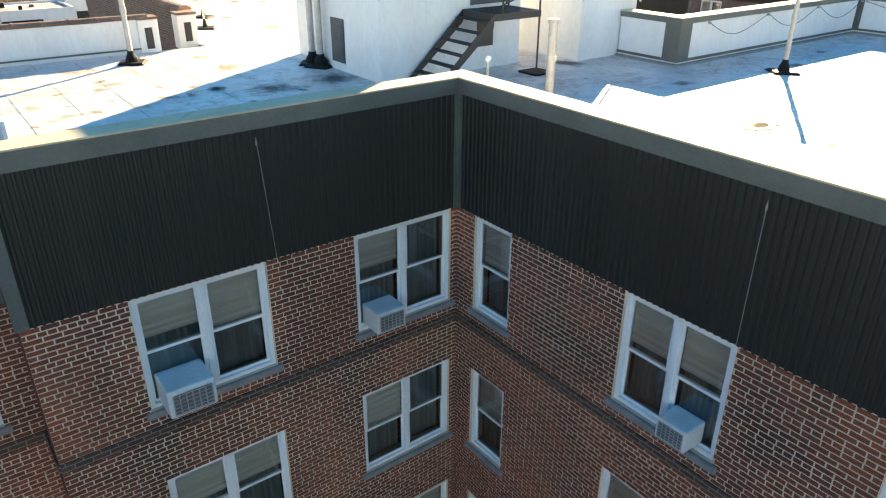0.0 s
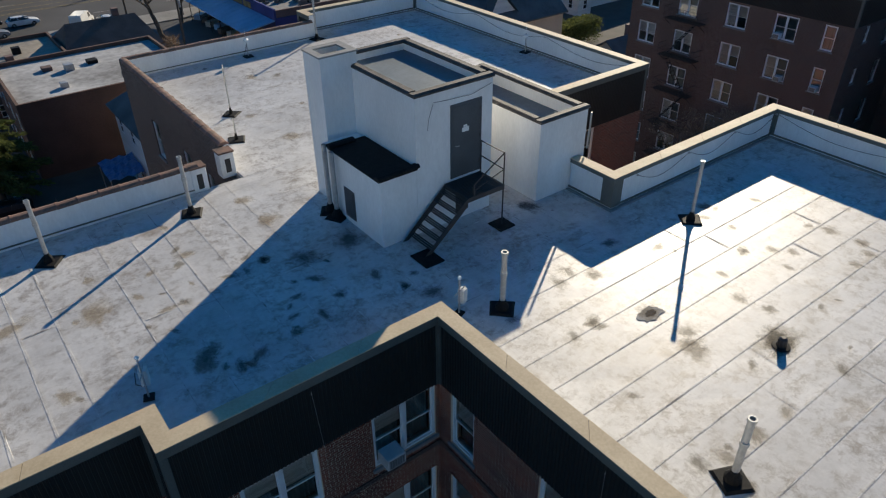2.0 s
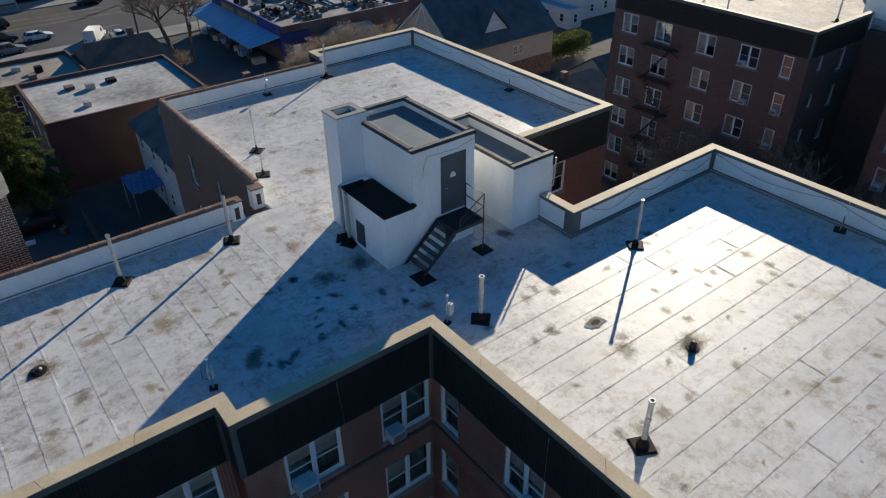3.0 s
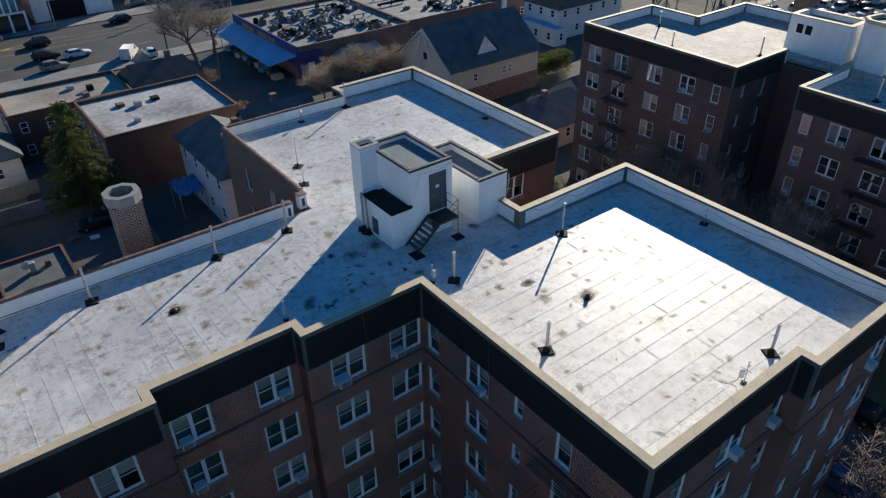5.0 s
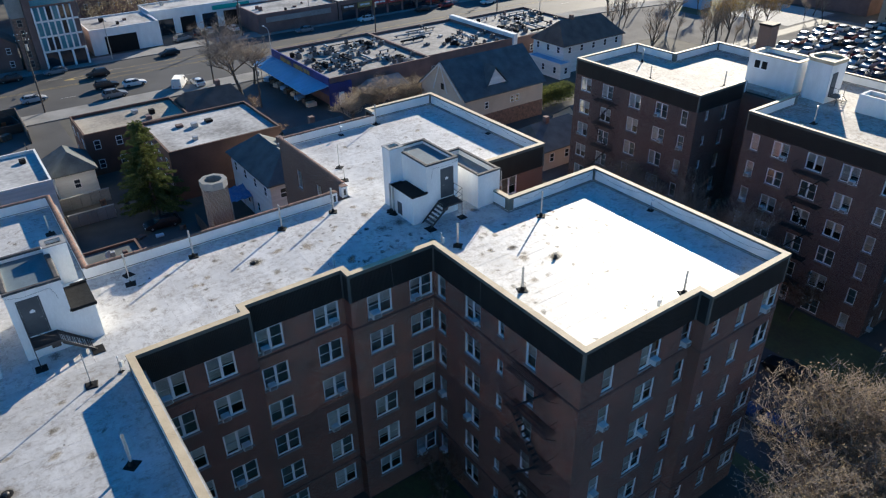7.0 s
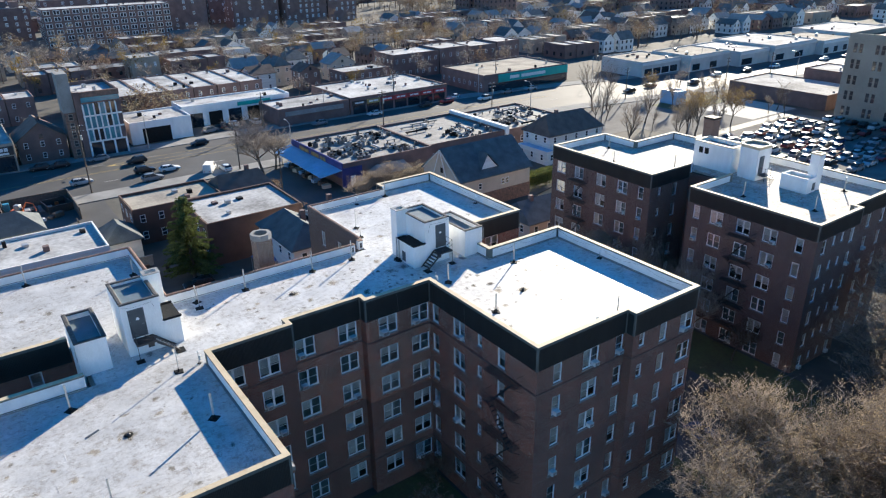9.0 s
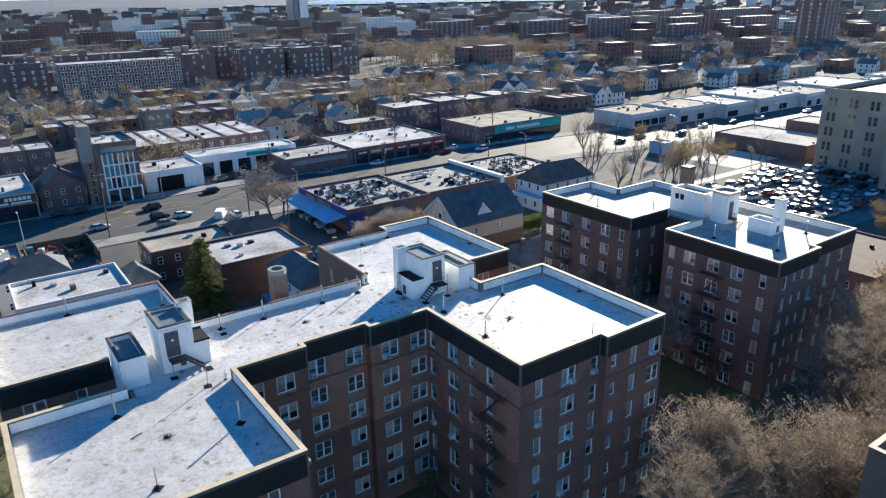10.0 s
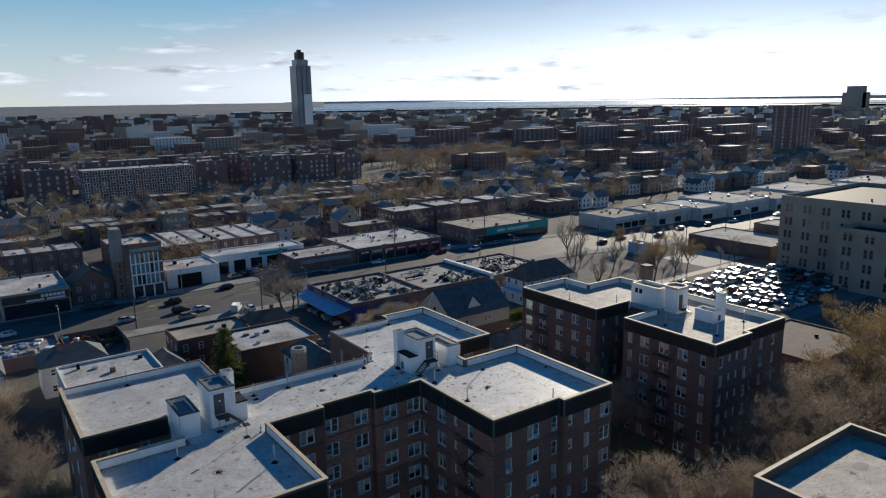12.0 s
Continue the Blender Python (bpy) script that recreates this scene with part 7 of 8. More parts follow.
# ---- trees ----
def grow(seed, height, spread, levels, kids, twig_len, lean=0.3, leaves=0, leaf_size=0.09, thick=0.022):
    """Trunk, limbs and twigs by repeated forking. Returns the geometry of trunk, twigs and leaves."""
    r = random.Random(seed)
    trunk, twigs, lf = Geo(), Geo(), Geo()

    def fork(p, d, length, rad, lev):
        n = 4 if lev < 2 else (3 if lev < levels else 1)
        pts, rs, q, dd = [p], [rad], p.copy(), d.copy()
        for i in range(n):
            dd = (dd + Vector((r.uniform(-1, 1), r.uniform(-1, 1), r.uniform(-0.5, 0.9))) * 0.16).normalized()
            q = q + dd * length / n
            pts.append(q.copy())
            rs.append(max(rad * (1 - 0.55 * (i + 1) / n), 0.008))
        if lev >= levels:
            side = d.orthogonal().normalized() * 0.024
            twigs.add([tuple(p - side), tuple(p + side), tuple(pts[-1])], [(0, 1, 2)])
        else:
            (trunk if lev < 2 else twigs).tube(pts, rs, 7 if lev == 0 else (5 if lev < 2 else 3), cap=False)
        if lev >= levels:
            for _ in range(leaves):
                if r.random() < 0.8:
                    c = pts[r.randrange(1, len(pts))] + Vector((r.uniform(-1, 1), r.uniform(-1, 1), r.uniform(-1, 1))) * 0.18
                    a = Vector((r.uniform(-1, 1), r.uniform(-1, 1), r.uniform(-1, 1))).normalized() * leaf_size * r.uniform(0.6, 1.3)
                    b = a.orthogonal().normalized() * a.length * 0.6
                    lf.add([tuple(c - a), tuple(c + b), tuple(c + a), tuple(c - b)], [(0, 1, 2, 3)])
            return
        for k in range(kids[lev]):
            f = r.uniform(0.35, 1.0) if lev else r.uniform(0.38, 1.0)
            i = min(int(f * n), n - 1)
            base = pts[i].lerp(pts[i + 1], f * n - i)
            ang = r.uniform(0, 2 * math.pi)
            out = Vector((math.cos(ang), math.sin(ang), 0))
            nd = (dd * (1 - spread) + out * spread + Vector((0, 0, lean * r.uniform(0.3, 1)))).normalized()
            fork(base, nd, length * r.uniform(0.5, 0.74) if lev < levels - 1 else twig_len * r.uniform(0.6, 1.3), max(rs[i] * r.uniform(0.45, 0.7), 0.014), lev + 1)

    fork(Vector((0, 0, 0)), Vector((r.uniform(-0.05, 0.05), r.uniform(-0.05, 0.05), 1)), height * 0.62, height * thick, 0)
    return trunk, twigs, lf


def tree_kind(label, seed, height, spread, levels, kids, twig_len, leaves, leaf, leaf_size=0.09, thick=0.022):
    t, w, l = grow(seed, height, spread, levels, kids, twig_len, leaves=leaves, leaf_size=leaf_size, thick=thick)
    meshes = [("trunk", t.mesh("trunk", "bark")), ("branchwork", w.mesh("branchwork", "twig"))] + ([("foliage", l.mesh("foliage", leaf))] if leaves else [])

    def make(x, y, s=1.0, rz=0.0, z=Z, group="bare trees", wide=1.0):
        ob = thing("tree", label, "tree", pose(x, y, z, 0, 0, rz) @ Matrix.Diagonal((s * wide, s * wide, s, 1)), group=group)
        ob.scale = (s * wide, s * wide, s)
        for name, me in meshes:
            k = new(name, me)
            k.parent = ob
            if name != "trunk":
                k["kind"] = "stuff"
        return ob

    return make


BIG = [tree_kind("large bare tree with grey twigs and a few dry leaves", s, 14.5, 0.55, 4, (12, 10, 9, 8), 0.85, 2, "leaf", 0.075) for s in (1, 2, 3)]
GOLD = [tree_kind("tree with thin golden-brown autumn leaves", s, 12.0, 0.5, 4, (8, 7, 6, 6), 0.8, 3, "leafgold", 0.105) for s in (11, 12)]
BARE = [tree_kind("bare street tree with upright limbs", s, 12.5, 0.42, 4, (7, 6, 5, 4), 1.0, 0, "leaf") for s in (21, 22)]
SHRUB = [tree_kind("leggy shrub with dry brown leaves", s, 4.5, 0.6, 3, (7, 6, 6), 0.6, 5, "rust", 0.10) for s in (31, 32)]
tr = random.Random(4)
for i, (x, y, s) in enumerate(((24.0, -13.0, 0.83), (31.5, -21.5, 0.84), (23.0, -21.5, 0.8), (41.0, -18.5, 0.84), (49.5, -14.0, 0.84), (47.0, -23.5, 0.88), (38.5, -28.0, 0.84), (57.0, -12.5, 0.88), (55.5, -21.5, 0.9), (63.5, -12.5, 0.92), (63.0, -21.5, 0.94), (28.5, -30.0, 0.82), (15.5, -19.5, 0.66), (19.5, -16.0, 0.72), (28.0, -17.0, 0.74), (36.5, -22.5, 0.8))):
    BIG[i % 3](x, y, s, tr.uniform(0, 360), wide=1.16)
for i, (x, y, s) in enumerate(((72.0, -9.0, 1.15), (80.0, -12.0, 1.2), (76.0, -18.0, 1.15), (90.0, -7.0, 1.2), (98.0, -12.0, 1.2), (88.0, -16.0, 1.2), (108.0, -4.0, 1.0), (116.0, 4.0, 0.6), (122.0, 15.0, 0.5), (128.0, 19.0, 0.5))):
    GOLD[i % 2](x, y, s, tr.uniform(0, 360), group="autumn trees")
for i, (x, y, s) in enumerate(((44.8, 14.0, 0.68), (43.0, 7.5, 0.65), (38.0, 30.0, 0.4), (45.0, 25.0, 0.62), (38.5, 20.5, 0.5), (36.0, 37.0, 0.4), (-34.0, 42.0, 0.75), (-33.0, 30.0, 0.75), (-34.5, 18.0, 0.75), (-36.0, 6.0, 0.8), (-38.0, 52.0, 0.8), (-36.5, 63.0, 0.8))):
    BIG[i % 3](x, y, s, tr.uniform(0, 360))
for i, (x, y, s) in enumerate(((122.0, 94.0, 0.7), (131.4, 106.2, 1.0), (135.0, 104.0, 0.95), (131.0, 86.3, 0.8), (141.0, 79.0, 0.75), (172.2, 72.6, 0.6), (150.0, 92.0, 0.6), (110.0, 74.0, 0.7), (118.0, 66.0, 0.7))):
    BARE[i % 2](x, y, s, tr.uniform(0, 360), group="street trees")
for i, (x, y, s) in enumerate(((-4.0, -3.0, 0.9), (1.5, 1.0, 1.0), (4.4, 4.5, 0.9), (-9.0, 2.0, 1.0), (5.0, -3.0, 0.9), (36.5, 6.0, 1.0), (46.0, 2.0, 1.1), (25.9, 92.0, 0.8), (24.0, 78.0, 0.8), (2.0, 40.0, 0.8), (45.0, 86.0, 0.6))):
    SHRUB[i % 2](x, y, s, tr.uniform(0, 360), group="shrubs")
WIDE = tree_kind("wide bare tree beside the avenue", 51, 12.5, 0.62, 4, (10, 8, 7, 6), 1.0, 0, "leaf", thick=0.03)
for x, y, s in ((43.0, 77.5, 0.42), (48.5, 76.0, 0.4), (37.5, 77.0, 0.36)):
    BIG[1](x, y, s, 31.0 * x, wide=1.35)
WIDE(28.2, 102.8, 1.0, 40.0)
WIDE(33.5, 110.0, 0.7, 150.0)
for i, (x, y, s) in enumerate(((127.1, 67.5, 1.05), (146.0, 70.0, 0.7), (133.0, 74.0, 0.6), (158.0, 106.0, 0.55))):
    GOLD[i % 2](x, y, s, 70.0 * i, group="autumn trees")
for i in range(16):
    BARE[i % 2](tr.uniform(112, 172), tr.uniform(68, 104), tr.uniform(0.35, 0.7), 50.0 * i, group="street trees")


def conifer(x, y, h):
    """A tall evergreen: whorls of drooping sprays of needles round a trunk."""
    r = random.Random(77)
    ob = thing("conifer", "tall dark green conifer beside the back-yard houses", "tree", pose(x, y, Z))
    part("trunk", Geo().tube([(0, 0, 0), (0.05, 0.02, h * 0.5), (0, 0, h * 0.98)], [0.28, 0.16, 0.03], 7), "bark", ob)
    nd, lim = Geo(), Geo()
    for i in range(230):
        f = (i + 0.5) / 230
        z = h * (0.10 + 0.9 * f)
        reach = (1 - f) ** 0.7 * 4.6 * r.uniform(0.35, 1.1) + 0.4
        a = r.uniform(0, 2 * math.pi)
        d = Vector((math.cos(a), math.sin(a), 0))
        p0, p1 = Vector((0, 0, z)), Vector((0, 0, z)) + d * reach + Vector((0, 0, -0.22 * reach + 0.25))
        lim.tube([p0, (p0 + p1) / 2 + Vector((0, 0, 0.1)), p1], [0.04, 0.025, 0.008], 3, cap=False)
        n = int(34 * reach)
        for k in range(n):
            t = r.uniform(0.15, 1.0)
            c = p0.lerp(p1, t) + Vector((r.uniform(-1, 1), r.uniform(-1, 1), r.uniform(-0.7, 0.5))) * 0.30 * (1.1 - 0.4 * t)
            u = (d + Vector((r.uniform(-1, 1), r.uniform(-1, 1), r.uniform(-0.8, 0.3)))).normalized() * r.uniform(0.2, 0.5)
            w = u.orthogonal().normalized() * 0.09
            nd.add([tuple(c - w), tuple(c + w), tuple(c + u)], [(0, 1, 2)])
    tagged(part("limbs", lim, "bark", ob), kind="stuff")
    tagged(part("needles", nd, "needle", ob), kind="stuff")


conifer(1.0, 64.8, 13.0)
# clipped hedge behind the cream house
g = Geo()
hr = random.Random(9)
for i in range(6000):
    x, y, z = hr.uniform(68.8, 77), hr.uniform(63.5, 66.5), Z + hr.uniform(0, 1) ** 0.6 * 3.2
    a = Vector((hr.uniform(-1, 1), hr.uniform(-1, 1), hr.uniform(-1, 1))).normalized() * 0.16
    b = a.orthogonal().normalized() * 0.1
    c = Vector((x, y, z))
    g.add([tuple(c - a), tuple(c + b), tuple(c + a), tuple(c - b)], [(0, 1, 2, 3)])
solid("hedge", g, "needle", "dense dark green hedge by the houses", "hedge", kind="stuff")


# ---- cars ----
CARP = {n: mat(n + " car paint", c, tuple(0.85 * v for v in c), rough=0.3, metal=0.0, scale=0.5, fine=3, bump=0, spec=0.45) for n, c in (("black", (0.012, 0.012, 0.014)), ("white", (0.72, 0.72, 0.70)), ("silver", (0.42, 0.425, 0.43)), ("grey", (0.22, 0.225, 0.23)), ("blue", (0.03, 0.06, 0.16)), ("red", (0.22, 0.02, 0.02)))}


M["carglass"] = mat("tinted car glass", (0.05, 0.055, 0.06), (0.03, 0.033, 0.036), rough=0.25, scale=0.5, fine=3, bump=0, spec=0.5)


def smoothed(me):
    for p in me.polygons:
        p.use_smooth = True
    return me


def car_kind(colour, tall=0.0, van=False):
    """Body lofted from cross-sections, glass, four wheels with rims, lamps. Faces +x, stands on z = 0."""
    L, W = (5.2, 1.95) if van else (4.5, 1.8)
    H = 2.1 if van else 1.45 + tall
    belt = 0.95 + 0.3 * tall
    prof = [(-L / 2, 0.35, belt - 0.12), (-L / 2 + 0.12, 0.25, belt + 0.02), (-L / 2 + 0.9, 0.22, belt + 0.04), (L / 2 - 1.35, 0.22, belt + 0.02), (L / 2 - 0.35, 0.24, belt - 0.18), (L / 2, 0.36, belt - 0.34)]
    b = Geo()
    v = []
    for i, (x, z0, z1) in enumerate(prof):
        w = W / 2 * (0.9 if i in (0, 5) else 1.0)
        v += [(x, -w * 0.94, z0), (x, -w, (z0 + z1) / 2), (x, -w * 0.92, z1), (x, w * 0.92, z1), (x, w, (z0 + z1) / 2), (x, w * 0.94, z0)]
    f = [(6 * i + k, 6 * (i + 1) + k, 6 * (i + 1) + (k + 1) % 6, 6 * i + (k + 1) % 6) for i in range(5) for k in range(6)] + [tuple(range(5, -1, -1)), tuple(range(30, 36))]
    b.add(v, f)
    rear, front = (-L / 2 + 0.1, L / 2 - 1.0) if van else (-L / 2 + 0.35 - 0.25 * tall, L / 2 - 1.25)
    top = [(rear + 0.35, front - 0.75)] if not van else [(rear + 0.1, front - 0.75)]
    w0, w1 = W * 0.46, W * 0.38
    x0, x1 = top[0]
    cab = Geo().add([(rear, -w0, belt), (front, -w0, belt - 0.03), (front, w0, belt - 0.03), (rear, w0, belt), (x0, -w1, H - 0.07), (x1, -w1, H - 0.07), (x1, w1, H - 0.07), (x0, w1, H - 0.07)],
                    [(0, 1, 5, 4), (1, 2, 6, 5), (2, 3, 7, 6), (3, 0, 4, 7), (4, 5, 6, 7)])
    roof, n = Geo(), 6
    for low in (0.0, 0.05):
        roof.add([(x0 - 0.05 + (x1 - x0 + 0.09) * i / n, (w1 + 0.03) * (2 * j / n - 1), H - low - 0.10 * abs(2 * j / n - 1) ** 2.2 - 0.08 * abs(2 * i / n - 1) ** 2.2) for i in range(n + 1) for j in range(n + 1)],
                 [(i * (n + 1) + j, (i + 1) * (n + 1) + j, (i + 1) * (n + 1) + j + 1, i * (n + 1) + j + 1) for i in range(n) for j in range(n)])
    pill = Geo()
    for xa, xb in ((rear, x0), (front, x1), ((rear + front) / 2 - 0.1, (x0 + x1) / 2 - 0.1)):
        for s in (-1, 1):
            pill.tube([(xa, s * w0 * 1.01, belt), (xb, s * w1 * 1.02, H - 0.07)], 0.045, 4)
    if van:
        side = [(-L / 2, 0.32), (L / 2 - 0.05, 0.32), (L / 2, 0.85), (L / 2 - 0.85, 1.12), (L / 2 - 1.5, 1.98), (L / 2 - 1.9, 2.1), (-L / 2 + 0.1, 2.1), (-L / 2, 1.95)]
        n = len(side)

        def across(k, lo):
            return [(x, k * W / 2 * (0.88 if z > 1.5 else 1.0), z) for x, z in lo]

        b = Geo().add(across(-1, side) + across(1, side), [tuple(range(n)), tuple(range(2 * n - 1, n - 1, -1))] + [(i, n + i, n + (i + 1) % n, (i + 1) % n) for i in range(n)])
        cab = Geo().add([(L / 2 - 0.86, k * W * 0.43, 1.17) for k in (-1, 1)] + [(L / 2 - 1.44, k * W * 0.40, 1.93) for k in (1, -1)], [(0, 1, 2, 3)])
        cab.moved(lambda x, y, z: (x + 0.02, y, z + 0.015))
        for k in (-1, 1):
            cab.add([(x, k * W / 2 * (0.99 if z < 1.5 else 0.9) + k * 0.015, z) for x, z in ((L / 2 - 1.2, 1.2), (L / 2 - 2.2, 1.2), (L / 2 - 2.2, 1.8), (L / 2 - 1.55, 1.8))], [(0, 1, 2, 3)])
        roof = Geo().cbox(-L / 2 + 0.25, -W * 0.4, 2.1, L / 2 - 2.0, W * 0.4, 2.14, 0.015)
        pill = Geo().cbox(L / 2 - 0.02, -W * 0.42, 0.4, L / 2 + 0.06, W * 0.42, 0.62, 0.03)
    tyre = Geo().lathe(0, 0, [(0.2, -0.1), (0.3, -0.11), (0.33, -0.07), (0.33, 0.07), (0.3, 0.11), (0.2, 0.1)], 14).moved(lambda x, y, z: (x, z, y + 0.33)).mesh("tyre", "rubber")
    four = Geo()
    for dx in (-L / 2 + 0.85, L / 2 - 0.85):
        for dy in (-W / 2 + 0.1, W / 2 - 0.1):
            four.add([(dx + 0.33 * math.cos(k * 0.785), dy + s * 0.1, 0.33 + 0.33 * math.sin(k * 0.785)) for s in (-1, 1) for k in range(8)], [(k, (k + 1) % 8, 8 + (k + 1) % 8, 8 + k) for k in range(8)] + [tuple(range(8)), tuple(range(8, 16))])
    four = four.mesh("wheels", "rubber")
    rim = Geo().lathe(0, 0, [(0.2, -0.09), (0.05, -0.115), (0.04, 0.115), (0.2, 0.09)], 10).moved(lambda x, y, z: (x, z, y + 0.33)).mesh("rim", "galv")
    lamp = Geo().cbox(-0.05, -0.16, -0.07, 0.05, 0.16, 0.07, 0.02).mesh("headlight", "frame")
    tail = Geo().cbox(-0.04, -0.14, -0.09, 0.04, 0.14, 0.09, 0.02).mesh("tail_light", "redsign")
    meshes = [("body", b.mesh("body", CARP[colour]), None), ("glass", cab.mesh("glass", "carglass"), None), ("roof", smoothed(roof.mesh("roof", CARP[colour])), None), ("cabin_frame", pill.mesh("cabin_frame", CARP[colour]), None)]
    lab = f"parked {colour} van on the asphalt" if van else f"{colour} {'sport utility car' if tall else 'saloon car'} on the asphalt"

    def make(x, y, rz, z=Z + 0.03, group="cars on the avenue", simple=False):
        ob = thing("van" if van else "car", lab, "van" if van else "car", pose(x, y, z, 0, 0, rz), group=group)
        for name, me, _ in meshes[: 3 if simple else 4]:
            new(name, me).parent = ob
        if simple:
            tagged(part("wheels", four, "rubber", ob), kind="stuff")
        else:
            for dx in (-L / 2 + 0.85, L / 2 - 0.85):
                for dy in (-W / 2 + 0.1, W / 2 - 0.1):
                    k = new("wheel", tyre)
                    k.parent, k.matrix_basis = ob, pose(dx, dy, 0)
                    new("rim", rim).parent = k
        if not simple:
            for dy in (-0.62, 0.62):
                k = new("headlight", lamp)
                k.parent, k.matrix_basis = ob, pose(L / 2 - 0.06, dy, belt - 0.38)
                k = new("tail_light", tail)
                k.parent, k.matrix_basis = ob, pose(-L / 2 + 0.02, dy, belt - 0.25)
        return ob

    return make


CAR = {c: car_kind(c) for c in CARP}
SUV = {c: car_kind(c, 0.28) for c in ("black", "white", "grey", "silver")}
VAN = car_kind("white", van=True)
for k, x, y, rz in ((SUV["black"], 9.4, 135.0, 182), (SUV["black"], 9.0, 126.0, 2), (CAR["white"], 13.9, 124.0, 0), (SUV["grey"], 8.9, 119.0, 3), (VAN, 21.0, 117.8, 60), (CAR["white"], 24.2, 116.6, 92), (CAR["silver"], -4.2, 125.8, 5), (CAR["black"], 26.3, 141.8, 180),
                    (CAR["black"], -10.0, 143.2, 180), (CAR["black"], -6.0, 142.6, 180), (CAR["grey"], 2.6, 142.8, 182), (SUV["black"], 37.4, 155.5, 75), (CAR["white"], 41.0, 156.5, 80), (SUV["grey"], 33.0, 153.0, 20), (CAR["silver"], 54.0, 157.0, 90), (CAR["blue"], 57.0, 157.5, 88), (CAR["white"], 46.5, 155.0, 95),
                    (CAR["grey"], 60.0, 141.6, 180), (CAR["white"], 78.0, 142.0, 180), (CAR["black"], 96.0, 142.0, 180), (CAR["red"], 104.0, 142.0, 180), (CAR["white"], 111.0, 146.5, 40), (SUV["white"], 116.0, 138.0, 178), (CAR["grey"], 128.0, 141.5, 178), (CAR["silver"], 138.0, 141.0, 178), (CAR["black"], 160.0, 117.0, 176),
                    (SUV["black"], 187.0, 112.3, 176), (CAR["red"], 172.0, 118.2, -4), (CAR["white"], 206.0, 116.7, 176), (CAR["black"], 222.0, 115.0, 176), (CAR["white"], 238.0, 113.4, 176), (CAR["silver"], 250.0, 102.2, -3), (CAR["white"], 268.0, 110.4, 176), (CAR["grey"], 282.0, 108.8, 176),
                    (CAR["black"], 0.6, 61.3, 175), (CAR["blue"], 31.1, -5.1, 85), (CAR["black"], 38.3, -2.6, 92), (CAR["grey"], 32.2, 10.0, 90), (CAR["silver"], 32.0, 17.5, 90), (CAR["black"], 45.0, 116.0, 0), (CAR["white"], 75.0, 115.6, 0), (SUV["grey"], 90.0, 116.0, 0), (CAR["blue"], -22.0, 119.0, 0), (CAR["white"], -30.0, 131.0, 180)):
    k(x, y, rz, simple=x > 100)
cr = random.Random(13)
pool = [CAR["white"], CAR["black"], CAR["red"], CAR["silver"], CAR["silver"], CAR["grey"], SUV["grey"], SUV["silver"], SUV["white"], CAR["blue"], CAR["grey"], CAR["black"]]
for row in range(7):
    for i in range(13):
        if cr.random() < 0.8:
            cr.choice(pool)(126.0 + 6.2 * row + cr.uniform(-0.3, 0.3), 30.5 + 2.65 * i + cr.uniform(-0.2, 0.2), cr.choice((0, 180)) + cr.uniform(-3, 3), group="cars in the car park", simple=True)
for i in range(8):
    cr.choice(pool)(172.0 + cr.uniform(-0.4, 0.4), 36 + 3.0 * i, cr.uniform(-4, 4), group="cars in the car park", simple=True)


# ---- walled work yard with a small digger ----
M["orange"] = mat("orange machine paint", (0.55, 0.13, 0.03), (0.40, 0.10, 0.03), rough=0.5, scale=1, fine=8, bump=0.05)
yard = thing("yard_wall", "dark timber hoarding round a small work yard", "fence")
for x0, y0, x1, y1 in ((-20.5, 103.0, -20.3, 116.5), (-20.3, 116.3, -8.2, 116.5), (-8.4, 103.0, -8.2, 116.3)):
    part("hoarding", Geo().cbox(x0, y0, Z, x1, y1, 0.9, 0.02), "bark", yard)
dg = thing("digger", "small orange excavator in the work yard", "excavator", pose(-17.6, 112.0, Z, 0, 0, -35))
for dy in (-0.85, 0.85):
    part("track", Geo().cbox(-1.3, dy - 0.22, 0, 1.3, dy + 0.22, 0.6, 0.15), "rubber", dg)
part("body", Geo().cbox(-1.2, -0.9, 0.65, 0.6, 0.9, 1.5, 0.12), "orange", dg)
part("cab", Geo().cbox(-0.3, -0.85, 1.5, 0.8, 0.1, 2.5, 0.08), "galv", dg)
part("boom", Geo().tube([(0.6, 0.4, 1.2), (1.6, 0.4, 2.7), (2.9, 0.4, 2.4)], [0.16, 0.14, 0.1], 6), "orange", dg)
part("stick", Geo().tube([(2.9, 0.4, 2.4), (3.2, 0.4, 1.0)], [0.1, 0.08], 6), "orange", dg)
part("bucket", Geo().cbox(2.9, 0.1, 0.4, 3.5, 0.7, 1.0, 0.06), "steel", dg)
solid("portable_toilet", Geo().cbox(-0.55, -0.55, 0, 0.55, 0.55, 2.2, 0.05), "panelblue", "teal plastic cabin in the work yard", "cabin", pose(-19.3, 114.6, Z))
wr = random.Random(31)
for i in range(16):
    w = wr.uniform(0.3, 0.9)
    solid("building_material", Geo().cbox(-w, -w * 0.6, 0, w, w * 0.6, wr.uniform(0.25, 0.9), 0.05), wr.choice(("bark", "galv", "orange", "white", "rubber", "cream")), "stacked building material in the work yard", "material", pose(wr.uniform(-19.4, -9.4), wr.uniform(104, 115), Z + 0.05, 0, 0, wr.uniform(0, 180)), group="building material")
sk = thing("skip", "dark open steel skip in the work yard", "skip", pose(-11.0, 112.0, Z, 0, 0, 8))
part("tub", Geo().shaft(-2.2, -2.6, 2.2, 2.6, 0.1, 0.1, 1.6), "steel", sk)
part("base", Geo().box(-2.09, -2.49, 0.1, 2.09, 2.49, 0.3), "rubber", sk)
